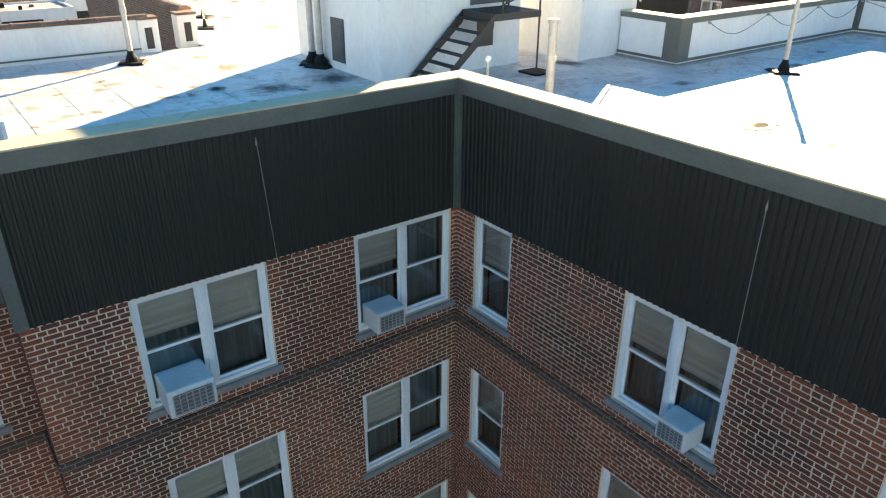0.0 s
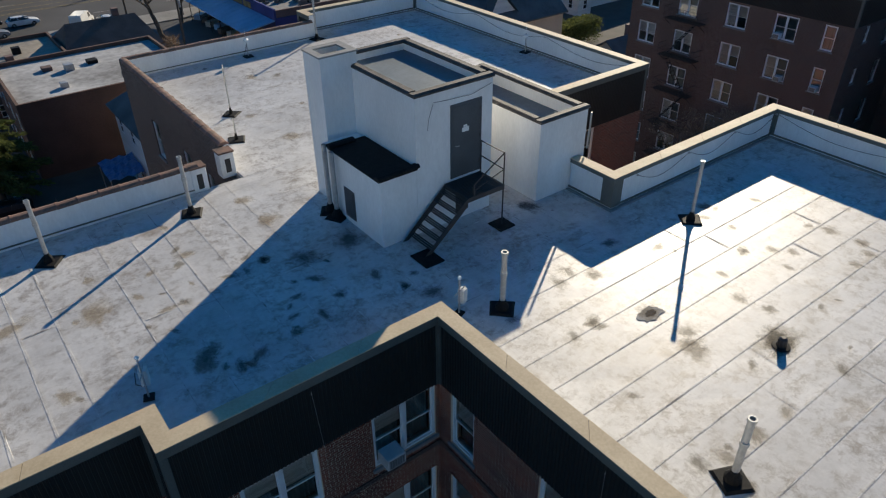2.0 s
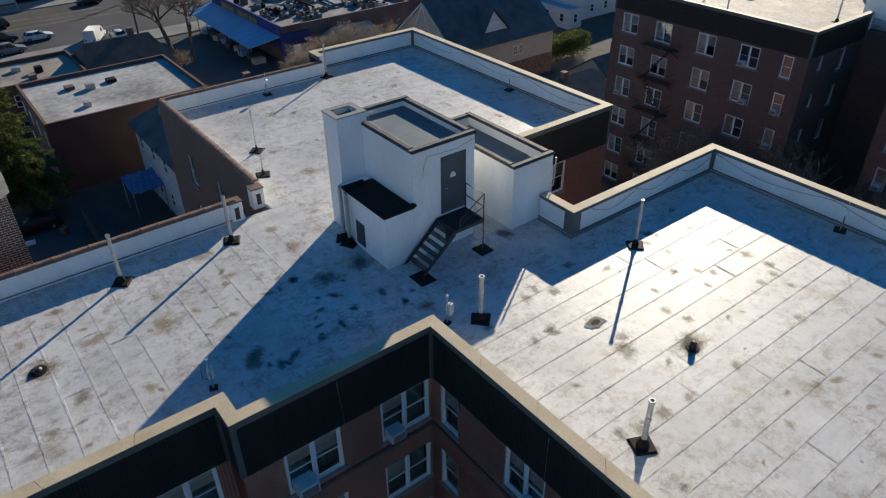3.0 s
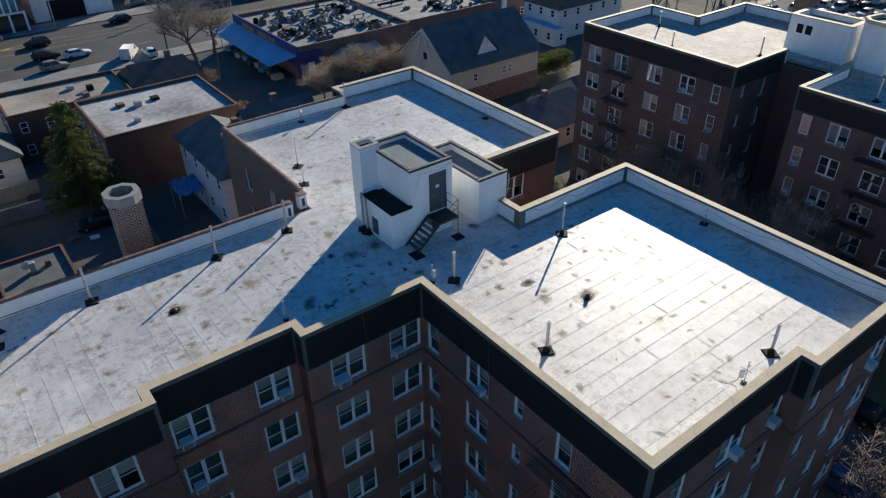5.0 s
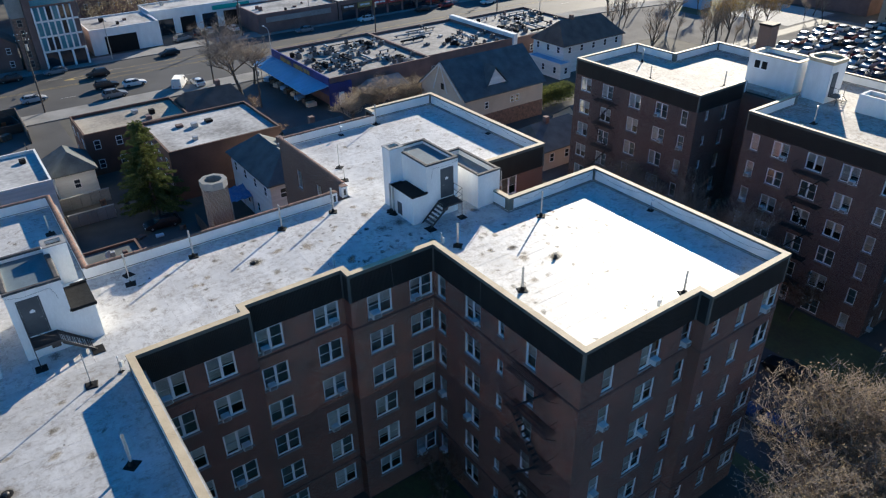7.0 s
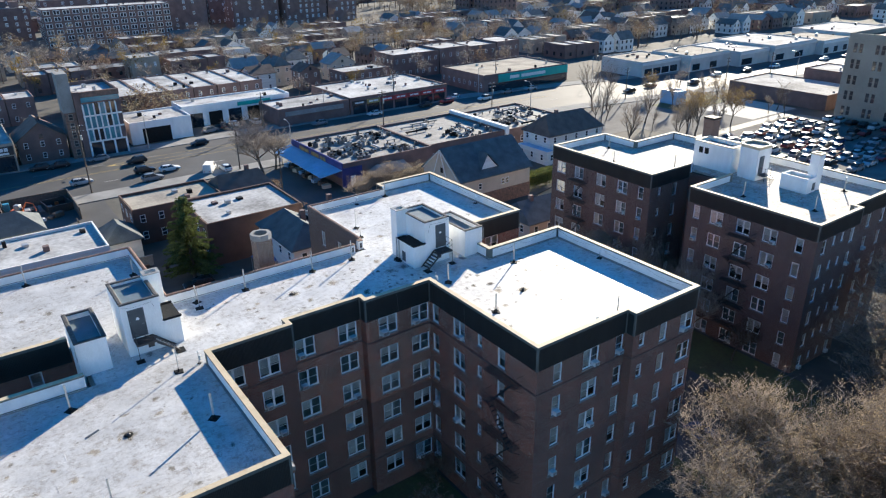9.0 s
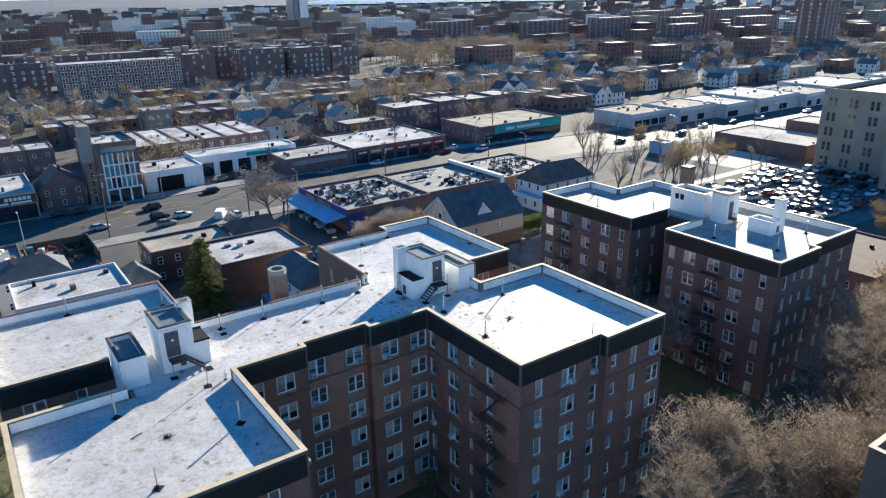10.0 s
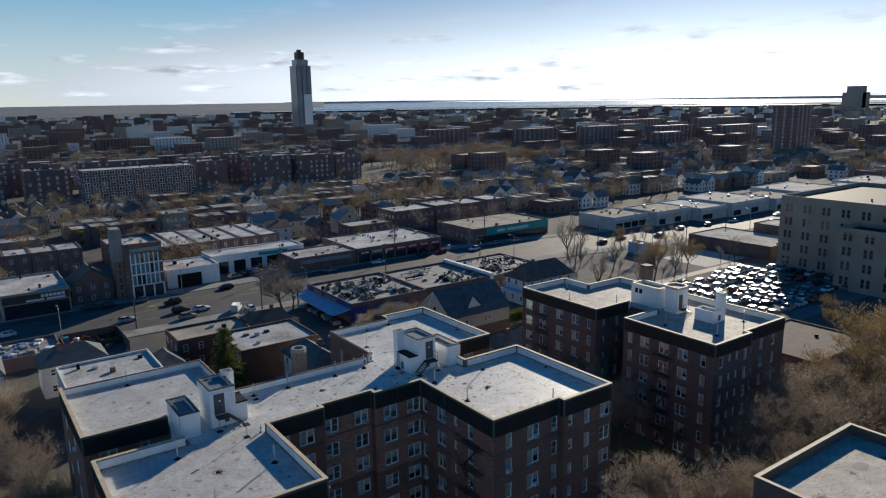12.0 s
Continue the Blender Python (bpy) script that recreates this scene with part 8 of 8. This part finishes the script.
# neighbouring flat roof full of stored goods
ob = flat_house(-34.0, 104.0, -21.2, 116.6, 1.4, "redbrick", "shoproof", "low yard building with wrapped goods stored on its roof", storeys=1, sides=(), lip=0.7, clutter=0, name="shed", group="shops")
for i in range(22):
    w = wr.uniform(0.5, 1.0)
    solid("wrapped_goods", Geo().cbox(-w, -w * 0.7, 0, w, w * 0.7, wr.uniform(0.3, 0.8), 0.1), wr.choice(("white", "ac", "tarp", "roofgrey")), "white and blue wrapped goods on a low roof", "goods", pose(wr.uniform(-32.5, -22.5), wr.uniform(105.5, 115), 0.76, 0, 0, wr.uniform(0, 180)), group="wrapped goods")


# ---- street furniture ----
def utility_pole(x, y, h, steel=False):
    ob = thing("utility_pole", "tall dark wooden utility pole beside the avenue", "pole", pose(x, y, Z), group="utility poles")
    part("shaft", Geo().tube([(0, 0, 0), (0.05, 0.02, h)], [0.17, 0.11], 8), "bark", ob)
    for z in (h - 0.5, h - 1.5):
        part("crossarm", Geo().box(-1.1, -0.06, z, 1.1, 0.06, z + 0.12), "bark", ob)
        for dx in (-1.0, -0.5, 0.5, 1.0):
            part("insulator", Geo().lathe(dx, 0, [(0.05, z + 0.12), (0.07, z + 0.2), (0.03, z + 0.3)], 6), "frame", ob)
    part("transformer", Geo().lathe(0.32, 0.1, [(0.2, h - 3.2), (0.22, h - 3.1), (0.22, h - 2.3), (0.16, h - 2.2)], 10), "galv", ob)
    return ob


for x, y, h in ((-3.7, 126.3 - 8.5, 14.5), (26.9, 114.8, 11.0), (65.0, 114.8, 13.0), (100.0, 114.6, 11.0), (128.0, 147.2, 10.0), (150.0, 110.0, 10.0), (190.0, 102.0, 10.0), (29.0, 96.0, 9.0), (-40.0, 115.0, 12.0), (46.0, 147.4, 10.0), (88.0, 147.2, 10.0), (210.0, 98.5, 10.0)):
    utility_pole(x, y, h)


def street_lamp(x, y, rz):
    ob = thing("street_lamp", "grey steel street lamp with a curved arm", "lamp", pose(x, y, Z, 0, 0, rz), group="street lamps")
    part("post", Geo().tube([(0, 0, 0), (0, 0, 8.5)], [0.13, 0.07], 7), "galv", ob)
    part("arm", Geo().tube([(0, 0, 8.4), (0.8, 0, 8.9), (2.2, 0, 9.0)], 0.045, 5), "galv", ob)
    part("head", Geo().cbox(2.0, -0.16, 8.88, 2.8, 0.16, 9.06, 0.05), "galv", ob)


for x in (-20, 40, 115, 140, 175, 225, 260):
    street_lamp(x, 115.2 - max(0, x - 120) * 0.17, 90)
for x in (15, 64, 120, 165, 215):
    street_lamp(x, 146.2 - max(0, x - 120) * 0.17, -90)
# board fences of the yards
for x0, y0, x1, y1 in ((-22.0, 95.0, -10.0, 95.0), (-9.5, 84.5, -9.5, 100.0), (-2.4, 40.0, -2.4, 52.0), (-9.2, 48.0, -1.0, 48.0), (4.4, 38.0, 4.4, 60.0), (-9.4, 62.0, -9.4, 76.0)):
    ob = thing("fence", "weathered board fence between the yards", "fence", group="yard fences")
    L = math.hypot(x1 - x0, y1 - y0)
    n = int(L / 1.5)
    for i in range(n):
        f = i / n
        part("board", Geo().box(-0.73, -0.02, 0, 0.73, 0.02, 1.8).mesh("board", "bark") if i < 1 else ob.children[0].data, "", ob, at=pose(x0 + (x1 - x0) * f, y0 + (y1 - y0) * f, Z, 0, 0, math.degrees(math.atan2(y1 - y0, x1 - x0))))
    part("rail", Geo().tube([(x0, y0, Z + 1.4), (x1, y1, Z + 1.4)], 0.04, 4), "bark", ob)

# pale garden walls and a dish in the back yard
for x0, y0, x1, y1 in ((-9.1, 73.4, -2.8, 73.65), (-9.1, 67.8, -3.5, 68.05)):
    gw = thing("garden_wall", "weathered pale garden wall in the back yard", "wall", group="garden walls")
    for i in range(5):
        a, b = x0 + (x1 - x0) * i / 5, x0 + (x1 - x0) * (i + 1) / 5 - 0.03
        part("panel", Geo().cbox(a, y0, Z, b, y1, 0.25, 0.02), "pavement", gw)
    part("coping", Geo().cbox(x0 - 0.05, y0 - 0.05, 0.252, x1 + 0.05, y1 + 0.05, 0.33, 0.02), "pavement", gw)
ds = thing("satellite_dish", "small white satellite dish on the garage roof", "dish", pose(-7.7, 51.8, 1.05, 0, 0, 30))
part("mast", Geo().tube([(0, 0, 0), (0, 0, 0.9)], 0.03, 6), "galv", ds)
part("bowl", Geo().lathe(0, 0, [(0.05, 0.0), (0.25, 0.04), (0.42, 0.12), (0.44, 0.14), (0.42, 0.15), (0.24, 0.07), (0.04, 0.03)], 16).moved(lambda x, y, z: (x, -z - 0.02, 0.95 + y)), "white", ds)
yr = random.Random(41)
for i in range(16):
    w = yr.uniform(0.15, 0.6)
    solid("yard_clutter", Geo().cbox(-w, -w * yr.uniform(0.4, 1), 0, w, w * yr.uniform(0.4, 1), yr.uniform(0.15, 0.9), 0.03), yr.choice(("bark", "galv", "rubber", "white", "steel", "pavement", "terracotta")), "odd boxes and tools in the dark back yard", "clutter", pose(yr.uniform(-9, 4), yr.choice((yr.uniform(56, 60), yr.uniform(62.5, 67), yr.uniform(69, 73))), Z + 0.03, 0, 0, yr.uniform(0, 180)), group="yard clutter")


# ---- the city beyond, out to the bay ----
EYE_XY = (-36.9, -58.5)


def polar(r, deg):
    return EYE_XY[0] + r * math.cos(radians(deg)), EYE_XY[1] + r * math.sin(radians(deg))


fr = random.Random(99)
walls = {k: Geo() for k in ("redbrick", "siding", "beige")}
roofs = {k: Geo() for k in ("roofwhite", "roofgrey", "shingle", "shinglebrown", "rooftan")}
panes, crowns, trunks = Geo(), {"twig": Geo(), "leaf": Geo(), "leafgold": Geo(), "rust": Geo()}, Geo()


def taken(x, y):
    return (y < 222 and x < 112) or (y < 208 and 100 < x < 180) or (y < 176 and 175 < x < 410) or (y < 100 and x < 232) or (y < 110 and x < 240) or (352 < y < 445 and -90 < x < 235) or (240 < x < 395 and 375 < y < 490)


single = [0]


def own_house(label, x, y, pieces):
    """The nearest of these houses are things of their own."""
    if single[0] >= 44 or math.hypot(x - EYE_XY[0], y - EYE_XY[1]) > 330:
        return False
    single[0] += 1
    ob = thing("house", label, "house", group="houses of the next streets")
    for name, g, material in pieces:
        if g.v:
            part(name, g, material, ob)
    return True


def far_block(x, y, w, d, h, wall, roof, win=True):
    global panes
    keep = (walls[wall], roofs[roof], panes)
    walls[wall], roofs[roof], panes = Geo(), Geo(), Geo()
    far_block_shape(x, y, w, d, h, wall, roof, win)
    mine = (walls[wall], roofs[roof], panes)
    walls[wall], roofs[roof], panes = keep
    if not own_house("flat-roofed town house beyond the avenue", x, y, (("wall", mine[0], wall), ("roof", mine[1], roof), ("window_glass", mine[2], "paneldark"))):
        for to, g in zip(keep, mine):
            to.add(g.v, g.f)


def far_gable(x, y, w, d, e, r, wall="siding", roof="shingle", across=False):
    global panes
    keep = (walls[wall], roofs[roof], panes)
    walls[wall], roofs[roof], panes = Geo(), Geo(), Geo()
    far_gable_shape(x, y, w, d, e, r, wall, roof, across)
    mine = (walls[wall], roofs[roof], panes)
    walls[wall], roofs[roof], panes = keep
    if not own_house("frame house with a pitched roof beyond the avenue", x, y, (("wall", mine[0], wall), ("roof", mine[1], roof), ("window_glass", mine[2], "paneldark"))):
        for to, g in zip(keep, mine):
            to.add(g.v, g.f)


def far_block_shape(x, y, w, d, h, wall, roof, win=True):
    walls[wall].box(x, y, Z, x + w, y + d, Z + h)
    roofs[roof].box(x + 0.3, y + 0.3, Z + h, x + w - 0.3, y + d - 0.3, Z + h + 0.12)
    t = 0.3
    for b in ((x, y, x + w, y + t), (x, y, x + t, y + d), (x, y + d - t, x + w, y + d), (x + w - t, y, x + w, y + d)):
        walls[wall].box(b[0], b[1], Z + h, b[2], b[3], Z + h + 0.5)
    if win:
        fl = max(1, int(h / 3.0))
        for f in range(fl):
            zz = Z + 1.0 + 3.0 * f
            n = max(1, int(w / 3.4))
            for i in range(n):
                u = x + (i + 0.5) * w / n
                panes.quad((u - 0.6, y - 0.05, zz), (u + 0.6, y - 0.05, zz), (u + 0.6, y - 0.05, zz + 1.5), (u - 0.6, y - 0.05, zz + 1.5))
            n = max(1, int(d / 3.4))
            for i in range(n):
                u = y + (i + 0.5) * d / n
                panes.quad((x - 0.05, u + 0.6, zz), (x - 0.05, u - 0.6, zz), (x - 0.05, u - 0.6, zz + 1.5), (x - 0.05, u + 0.6, zz + 1.5))


def far_gable_shape(x, y, w, d, e, r, wall, roof, across):
    g = [Geo(), Geo()]
    g[0].box(0, 0, 0, w, d, e)
    g[0].add([(0, 0, e), (w, 0, e), (w / 2, 0, r)], [(0, 1, 2)])
    g[0].add([(w, d, e), (0, d, e), (w / 2, d, r)], [(0, 1, 2)])
    g[1].add([(-0.3, -0.3, e - 0.1), (w / 2, -0.3, r), (w / 2, d + 0.3, r), (-0.3, d + 0.3, e - 0.1), (w + 0.3, -0.3, e - 0.1), (w + 0.3, d + 0.3, e - 0.1)], [(0, 1, 2, 3), (1, 4, 5, 2)])
    for k, store in ((0, walls[wall]), (1, roofs[roof])):
        store.add([(x + (b if across else a), y + (a if across else b), Z + c) for a, b, c in g[k].v], g[k].f)
    W, D = (d, w) if across else (w, d)
    for f in range(2):
        for i in range(max(1, int(W / 2.8))):
            u = x + (i + 0.5) * 2.8
            panes.quad((u - 0.45, y - 0.05, Z + 1 + 2.5 * f), (u + 0.45, y - 0.05, Z + 1 + 2.5 * f), (u + 0.45, y - 0.05, Z + 2.3 + 2.5 * f), (u - 0.45, y - 0.05, Z + 2.3 + 2.5 * f))
        for i in range(max(1, int(D / 3.2))):
            u = y + (i + 0.5) * 3.2
            panes.quad((x - 0.05, u + 0.45, Z + 1 + 2.5 * f), (x - 0.05, u - 0.45, Z + 1 + 2.5 * f), (x - 0.05, u - 0.45, Z + 2.3 + 2.5 * f), (x - 0.05, u + 0.45, Z + 2.3 + 2.5 * f))


def far_tree(x, y, h, n, kind):
    """A trunk and an uneven crown of clumps gathered on a few boughs."""
    trunks.tube([(x, y, Z), (x, y, Z + h * 0.5)], [0.25, 0.12], 3, cap=False)
    boughs = [(fr.uniform(0, 6.283), h * fr.uniform(0.05, 0.34), h * fr.uniform(0.42, 0.86), h * fr.uniform(0.10, 0.2)) for _ in range(6)]
    for i in range(n):
        a, rad, zz, sp = boughs[i % 6]
        c = Vector((x + rad * math.cos(a) + fr.gauss(0, 0.6) * sp, y + rad * math.sin(a) + fr.gauss(0, 0.6) * sp, Z + zz + fr.gauss(0, 0.55) * sp))
        u = Vector((fr.uniform(-1, 1), fr.uniform(-1, 1), fr.uniform(-0.5, 1))).normalized() * h * fr.uniform(0.025, 0.055)
        v = u.orthogonal().normalized() * u.length * 0.42
        crowns[kind].add([tuple(c - v), tuple(c + v), tuple(c + u)], [(0, 1, 2)])


# nearer quarter: streets of houses, rows and trees
KIND = ("twig", "twig", "rust", "leaf", "twig", "leafgold", "twig", "rust", "twig")
y = 60.0
while y < 760:
    x = -120.0
    while x < 900:
        dx, dy = x - EYE_XY[0], y - EYE_XY[1]
        ang, dist = math.degrees(math.atan2(dy, dx)), math.hypot(dx, dy)
        if 20 < ang < 92 and 190 < dist < 900 and not taken(x, y) and not taken(x + 14, y + 16):
            k = fr.random()
            if k < 0.24:
                h0, wall = fr.uniform(5.0, 7.0), fr.choice(("redbrick", "redbrick", "beige"))
                for i in range(3):
                    far_block(x + 6.9 * i, y + fr.uniform(-0.4, 0.4), 6.7, fr.uniform(10, 13), h0 + fr.uniform(-0.3, 0.3), wall, fr.choice(("roofwhite", "roofgrey", "roofgrey")))
            elif k < 0.60:
                xx = x
                for i in range(fr.choice((2, 2, 3))):
                    w, d, e = fr.uniform(5.5, 8.5), fr.uniform(8, 12), fr.uniform(4.4, 6.2)
                    far_gable(xx, y + fr.uniform(-2, 2), w, d, e, e + fr.uniform(2.0, 3.4), fr.choice(("siding", "siding", "beige", "redbrick")), fr.choice(("shingle", "shinglebrown", "shingle", "roofgrey")), fr.random() < 0.4)
                    xx += w + fr.uniform(1.2, 3)
            elif k < 0.66 and dist > 430:
                far_block(x, y, 22, 15, fr.choice((12, 15, 17)), "redbrick", "roofgrey")
            elif k < 0.74:
                far_block(x, y, fr.uniform(12, 20), fr.uniform(9, 15), fr.uniform(3.5, 6), fr.choice(("siding", "beige", "redbrick")), fr.choice(("roofwhite", "roofgrey", "rooftan")))
            for _ in range(fr.choice((2, 3, 3, 4)) if k < 0.74 else 9):
                far_tree(x + fr.uniform(0, 22), y + (fr.uniform(12, 20) if k < 0.74 else fr.uniform(0, 18)), fr.uniform(7, 13), 280 if dist < 400 else 110, fr.choice(KIND))
        x += 24.0
    y += 20.0
# street trees among the rows across the avenue
for i in range(80):
    far_tree(fr.uniform(-60, 175), fr.choice((fr.uniform(172, 181), fr.uniform(213, 232), fr.uniform(226, 255))), fr.uniform(7, 12), 380, fr.choice(KIND))
# wooded square
for i in range(190):
    far_tree(fr.uniform(246, 392), fr.uniform(378, 482), fr.uniform(10, 17), 480, fr.choice(("twig", "rust", "leaf", "twig", "rust")))
for i in range(70):
    far_tree(fr.uniform(244, 394), fr.uniform(370, 388), fr.uniform(5, 9), 320, fr.choice(("twig", "rust", "leaf", "rust")))
# farther: larger steps, taller blocks in groups
r = 800.0
while r < 3250:
    a = 21.0
    while a < 91.0:
        x, y = polar(r * fr.uniform(0.985, 1.015), a)
        k = fr.random()
        if k < 0.10:
            far_block(x, y, fr.uniform(18, 40), fr.uniform(14, 22), fr.choice((15, 18, 18, 21)), fr.choice(("redbrick", "redbrick", "beige", "siding")), fr.choice(("roofgrey", "roofwhite")), win=r < 1500)
        elif k < 0.6:
            far_block(x, y, fr.uniform(10, 26), fr.uniform(9, 16), fr.uniform(5, 9), fr.choice(("redbrick", "redbrick", "siding", "beige")), fr.choice(("roofgrey", "roofgrey", "shingle", "roofwhite")), win=False)
        if k > 0.1:
            for _ in range(4):
                far_tree(x + fr.uniform(-14, 20), y + fr.uniform(-14, 20), fr.uniform(9, 15), 24, fr.choice(("twig", "rust", "leafgold", "rust")))
        a += math.degrees(38.0 / r)
    r *= 1.026 if r < 1600 else 1.036
city = thing("far_district", "low brick and frame houses of the far city", "houses", kind="stuff")
for k, g in walls.items():
    tagged(part("walls", g, k, city), kind="stuff")
for k, g in roofs.items():
    tagged(part("roofs", g, k, city), kind="stuff")
tagged(part("panes", panes, "paneldark", city), kind="stuff")
wood = thing("far_woods", "bare and rusty street trees of the far city", "trees", kind="stuff")
tagged(part("trunks", trunks, "bark", wood), kind="stuff")
for k, g in crowns.items():
    tagged(part("crowns", g, k, wood), kind="stuff")

# landmarks
M["towerglass"] = mat("blue-grey curtain wall", (0.16, 0.21, 0.26), (0.11, 0.15, 0.19), rough=0.2, scale=0.05, fine=0.5, bump=0, spec=0.8)
tw = thing("tower", "tall slim blue-grey glass tower with a dark crown", "tower")
tx, ty = 458.0, 1052.0
part("shaft", Geo().box(tx, ty, Z, tx + 26, ty + 26, 112), "towerglass", tw)
part("upper_shaft", Geo().box(tx + 3, ty + 3, 112, tx + 23, ty + 23, 122), "towerglass", tw)
part("crown", Geo().box(tx + 6, ty + 6, 122, tx + 18, ty + 18, 134).box(tx + 8, ty + 8, 134, tx + 14, ty + 14, 138), "steel", tw)
part("pale_bay", Geo().box(tx + 11, ty - 1.5, Z, tx + 25, ty - 0.02, 66), "white", tw)
for i in range(33):
    part("floor_band", Geo().box(tx - 0.25, ty - 0.25, 2 + 3.4 * i, tx + 26.25, ty + 26.25, 2.5 + 3.4 * i), "farland", tw)
for i in range(3):
    part("pier", Geo().box(tx - 0.4 + 9.2 * i, ty - 0.5, Z, tx + 1.0 + 9.2 * i, ty - 0.03, 112), "farland", tw)
flat_house(470, 838, 525, 858, 19.0, "siding", "roofwhite", "white slab apartment house in the far city", storeys=6, sides=(0, 3), win=(2.0, 1.6), step=5.0, clutter=2, name="apartment_house", group="far slabs")
for x0, y0, w, d, hh in ((568, 266, 26, 22, 43), (452, 488, 52, 16, 22), (520, 462, 56, 16, 23), (590, 426, 60, 16, 22), (640, 380, 60, 16, 22), (560, 400, 40, 16, 17), (690, 560, 90, 18, 24), (800, 520, 110, 18, 24), (880, 440, 80, 18, 24), (410, 600, 60, 18, 20)):
    flat_house(x0, y0, x0 + w, y0 + d, hh, "redbrick", "roofgrey", "tall brown-brick apartment slab in the far city", storeys=int(hh / 3), sides=(0, 3), win=(1.8, 1.6), step=6.0, clutter=2, name="apartment_house", group="far slabs")

for w, hh in ((38, 58), (12, 78)):
    flat_house(2368 - w, 1020, 2368 + w, 1070, hh, "beige", "roofgrey", "pale square tower block by the bay", storeys=int(hh / 4), sides=(3,), win=(2.0, 1.8), step=6.0, clutter=0, name="apartment_house", group="far slabs")

# the bay, a far spit of land and the low shore; land colour holds the haze
def ring(name, a0, a1, r0, z0, r1, z1, material, label, cat, bumpy=0.0, n=60, kind="structure", fall=0.0):
    g, v, rg = Geo(), [], random.Random(len(label))
    for i in range(n + 1):
        a = a0 + (a1 - a0) * i / n
        x0, y0 = polar(r0, a)
        x1, y1 = polar(r1, a)
        v += [(x0, y0, z0), (x1, y1, z1 + rg.uniform(0, bumpy) - fall * max(0.0, 58.0 - a))]
    g.add(v, [(2 * i, 2 * i + 2, 2 * i + 3, 2 * i + 1) for i in range(n)])
    return solid(name, g, material, label, cat, kind=kind)


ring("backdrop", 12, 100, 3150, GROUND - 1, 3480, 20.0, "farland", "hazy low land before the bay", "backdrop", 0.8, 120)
ring("water", 10, 66, 3300, 14.0, 4650, 47.0, "water", "bright calm bay water at the horizon", "water", fall=0.78)
ring("water", 66, 71, 3300, 14.0, 4650, 40.0, "water", "pale bay water by the far shore", "water")
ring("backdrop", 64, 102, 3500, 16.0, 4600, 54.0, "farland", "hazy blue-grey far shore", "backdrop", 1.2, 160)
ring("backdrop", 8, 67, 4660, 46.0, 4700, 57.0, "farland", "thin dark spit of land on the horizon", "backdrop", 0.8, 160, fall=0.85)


# ---- bricks of the walls that the walk passes nearest ----
BRICKS, count = {}, 0
rest = Geo()
for p, q, holes in near_walls:
    places = []
    bh = lay_bricks(p, q, NEAR_Z + 0.01, PAR_BOT - 0.005, holes, places)
    L = math.hypot(q[0] - p[0], q[1] - p[1])
    d = Vector(((q[0] - p[0]) / L, (q[1] - p[1]) / L, 0))
    o = Vector((d.y, -d.x, 0))
    rb = random.Random(17)
    for u0, u1, z in places:
        out = 0.006 + rb.uniform(-0.0015, 0.0025)
        single = p == C["w2"] and 3.15 < u0 < 4.3 and z > 14.6 and count < 300
        if single:
            key = round(u1 - u0, 3)
            if key not in BRICKS:
                BRICKS[key] = Geo().cbox(0, -0.008, 0, key, 0.01, bh, 0.003).mesh("brick", "brick")
            part("brick", BRICKS[key], "", house, at=along(p, q, u0, z, -out + 0.008))
            count += 1
            continue
        a, b = Vector((*p, 0)) + d * u0, Vector((*p, 0)) + d * u1
        c = 0.004
        v = []
        for s, e, w, zz0, zz1 in ((a, b, -0.005, z, z + bh), (a + d * c, b - d * c, out, z + c, z + bh - c)):
            for r, zz in ((s, zz0), (e, zz0), (e, zz1), (s, zz1)):
                r2 = r + o * w
                v.append((r2.x, r2.y, zz))
        rest.add(v, [(4, 5, 6, 7), (0, 1, 5, 4), (1, 2, 6, 5), (2, 3, 7, 6), (3, 0, 4, 7)])
tagged(part("bricks", rest, "brick", house), kind="stuff")
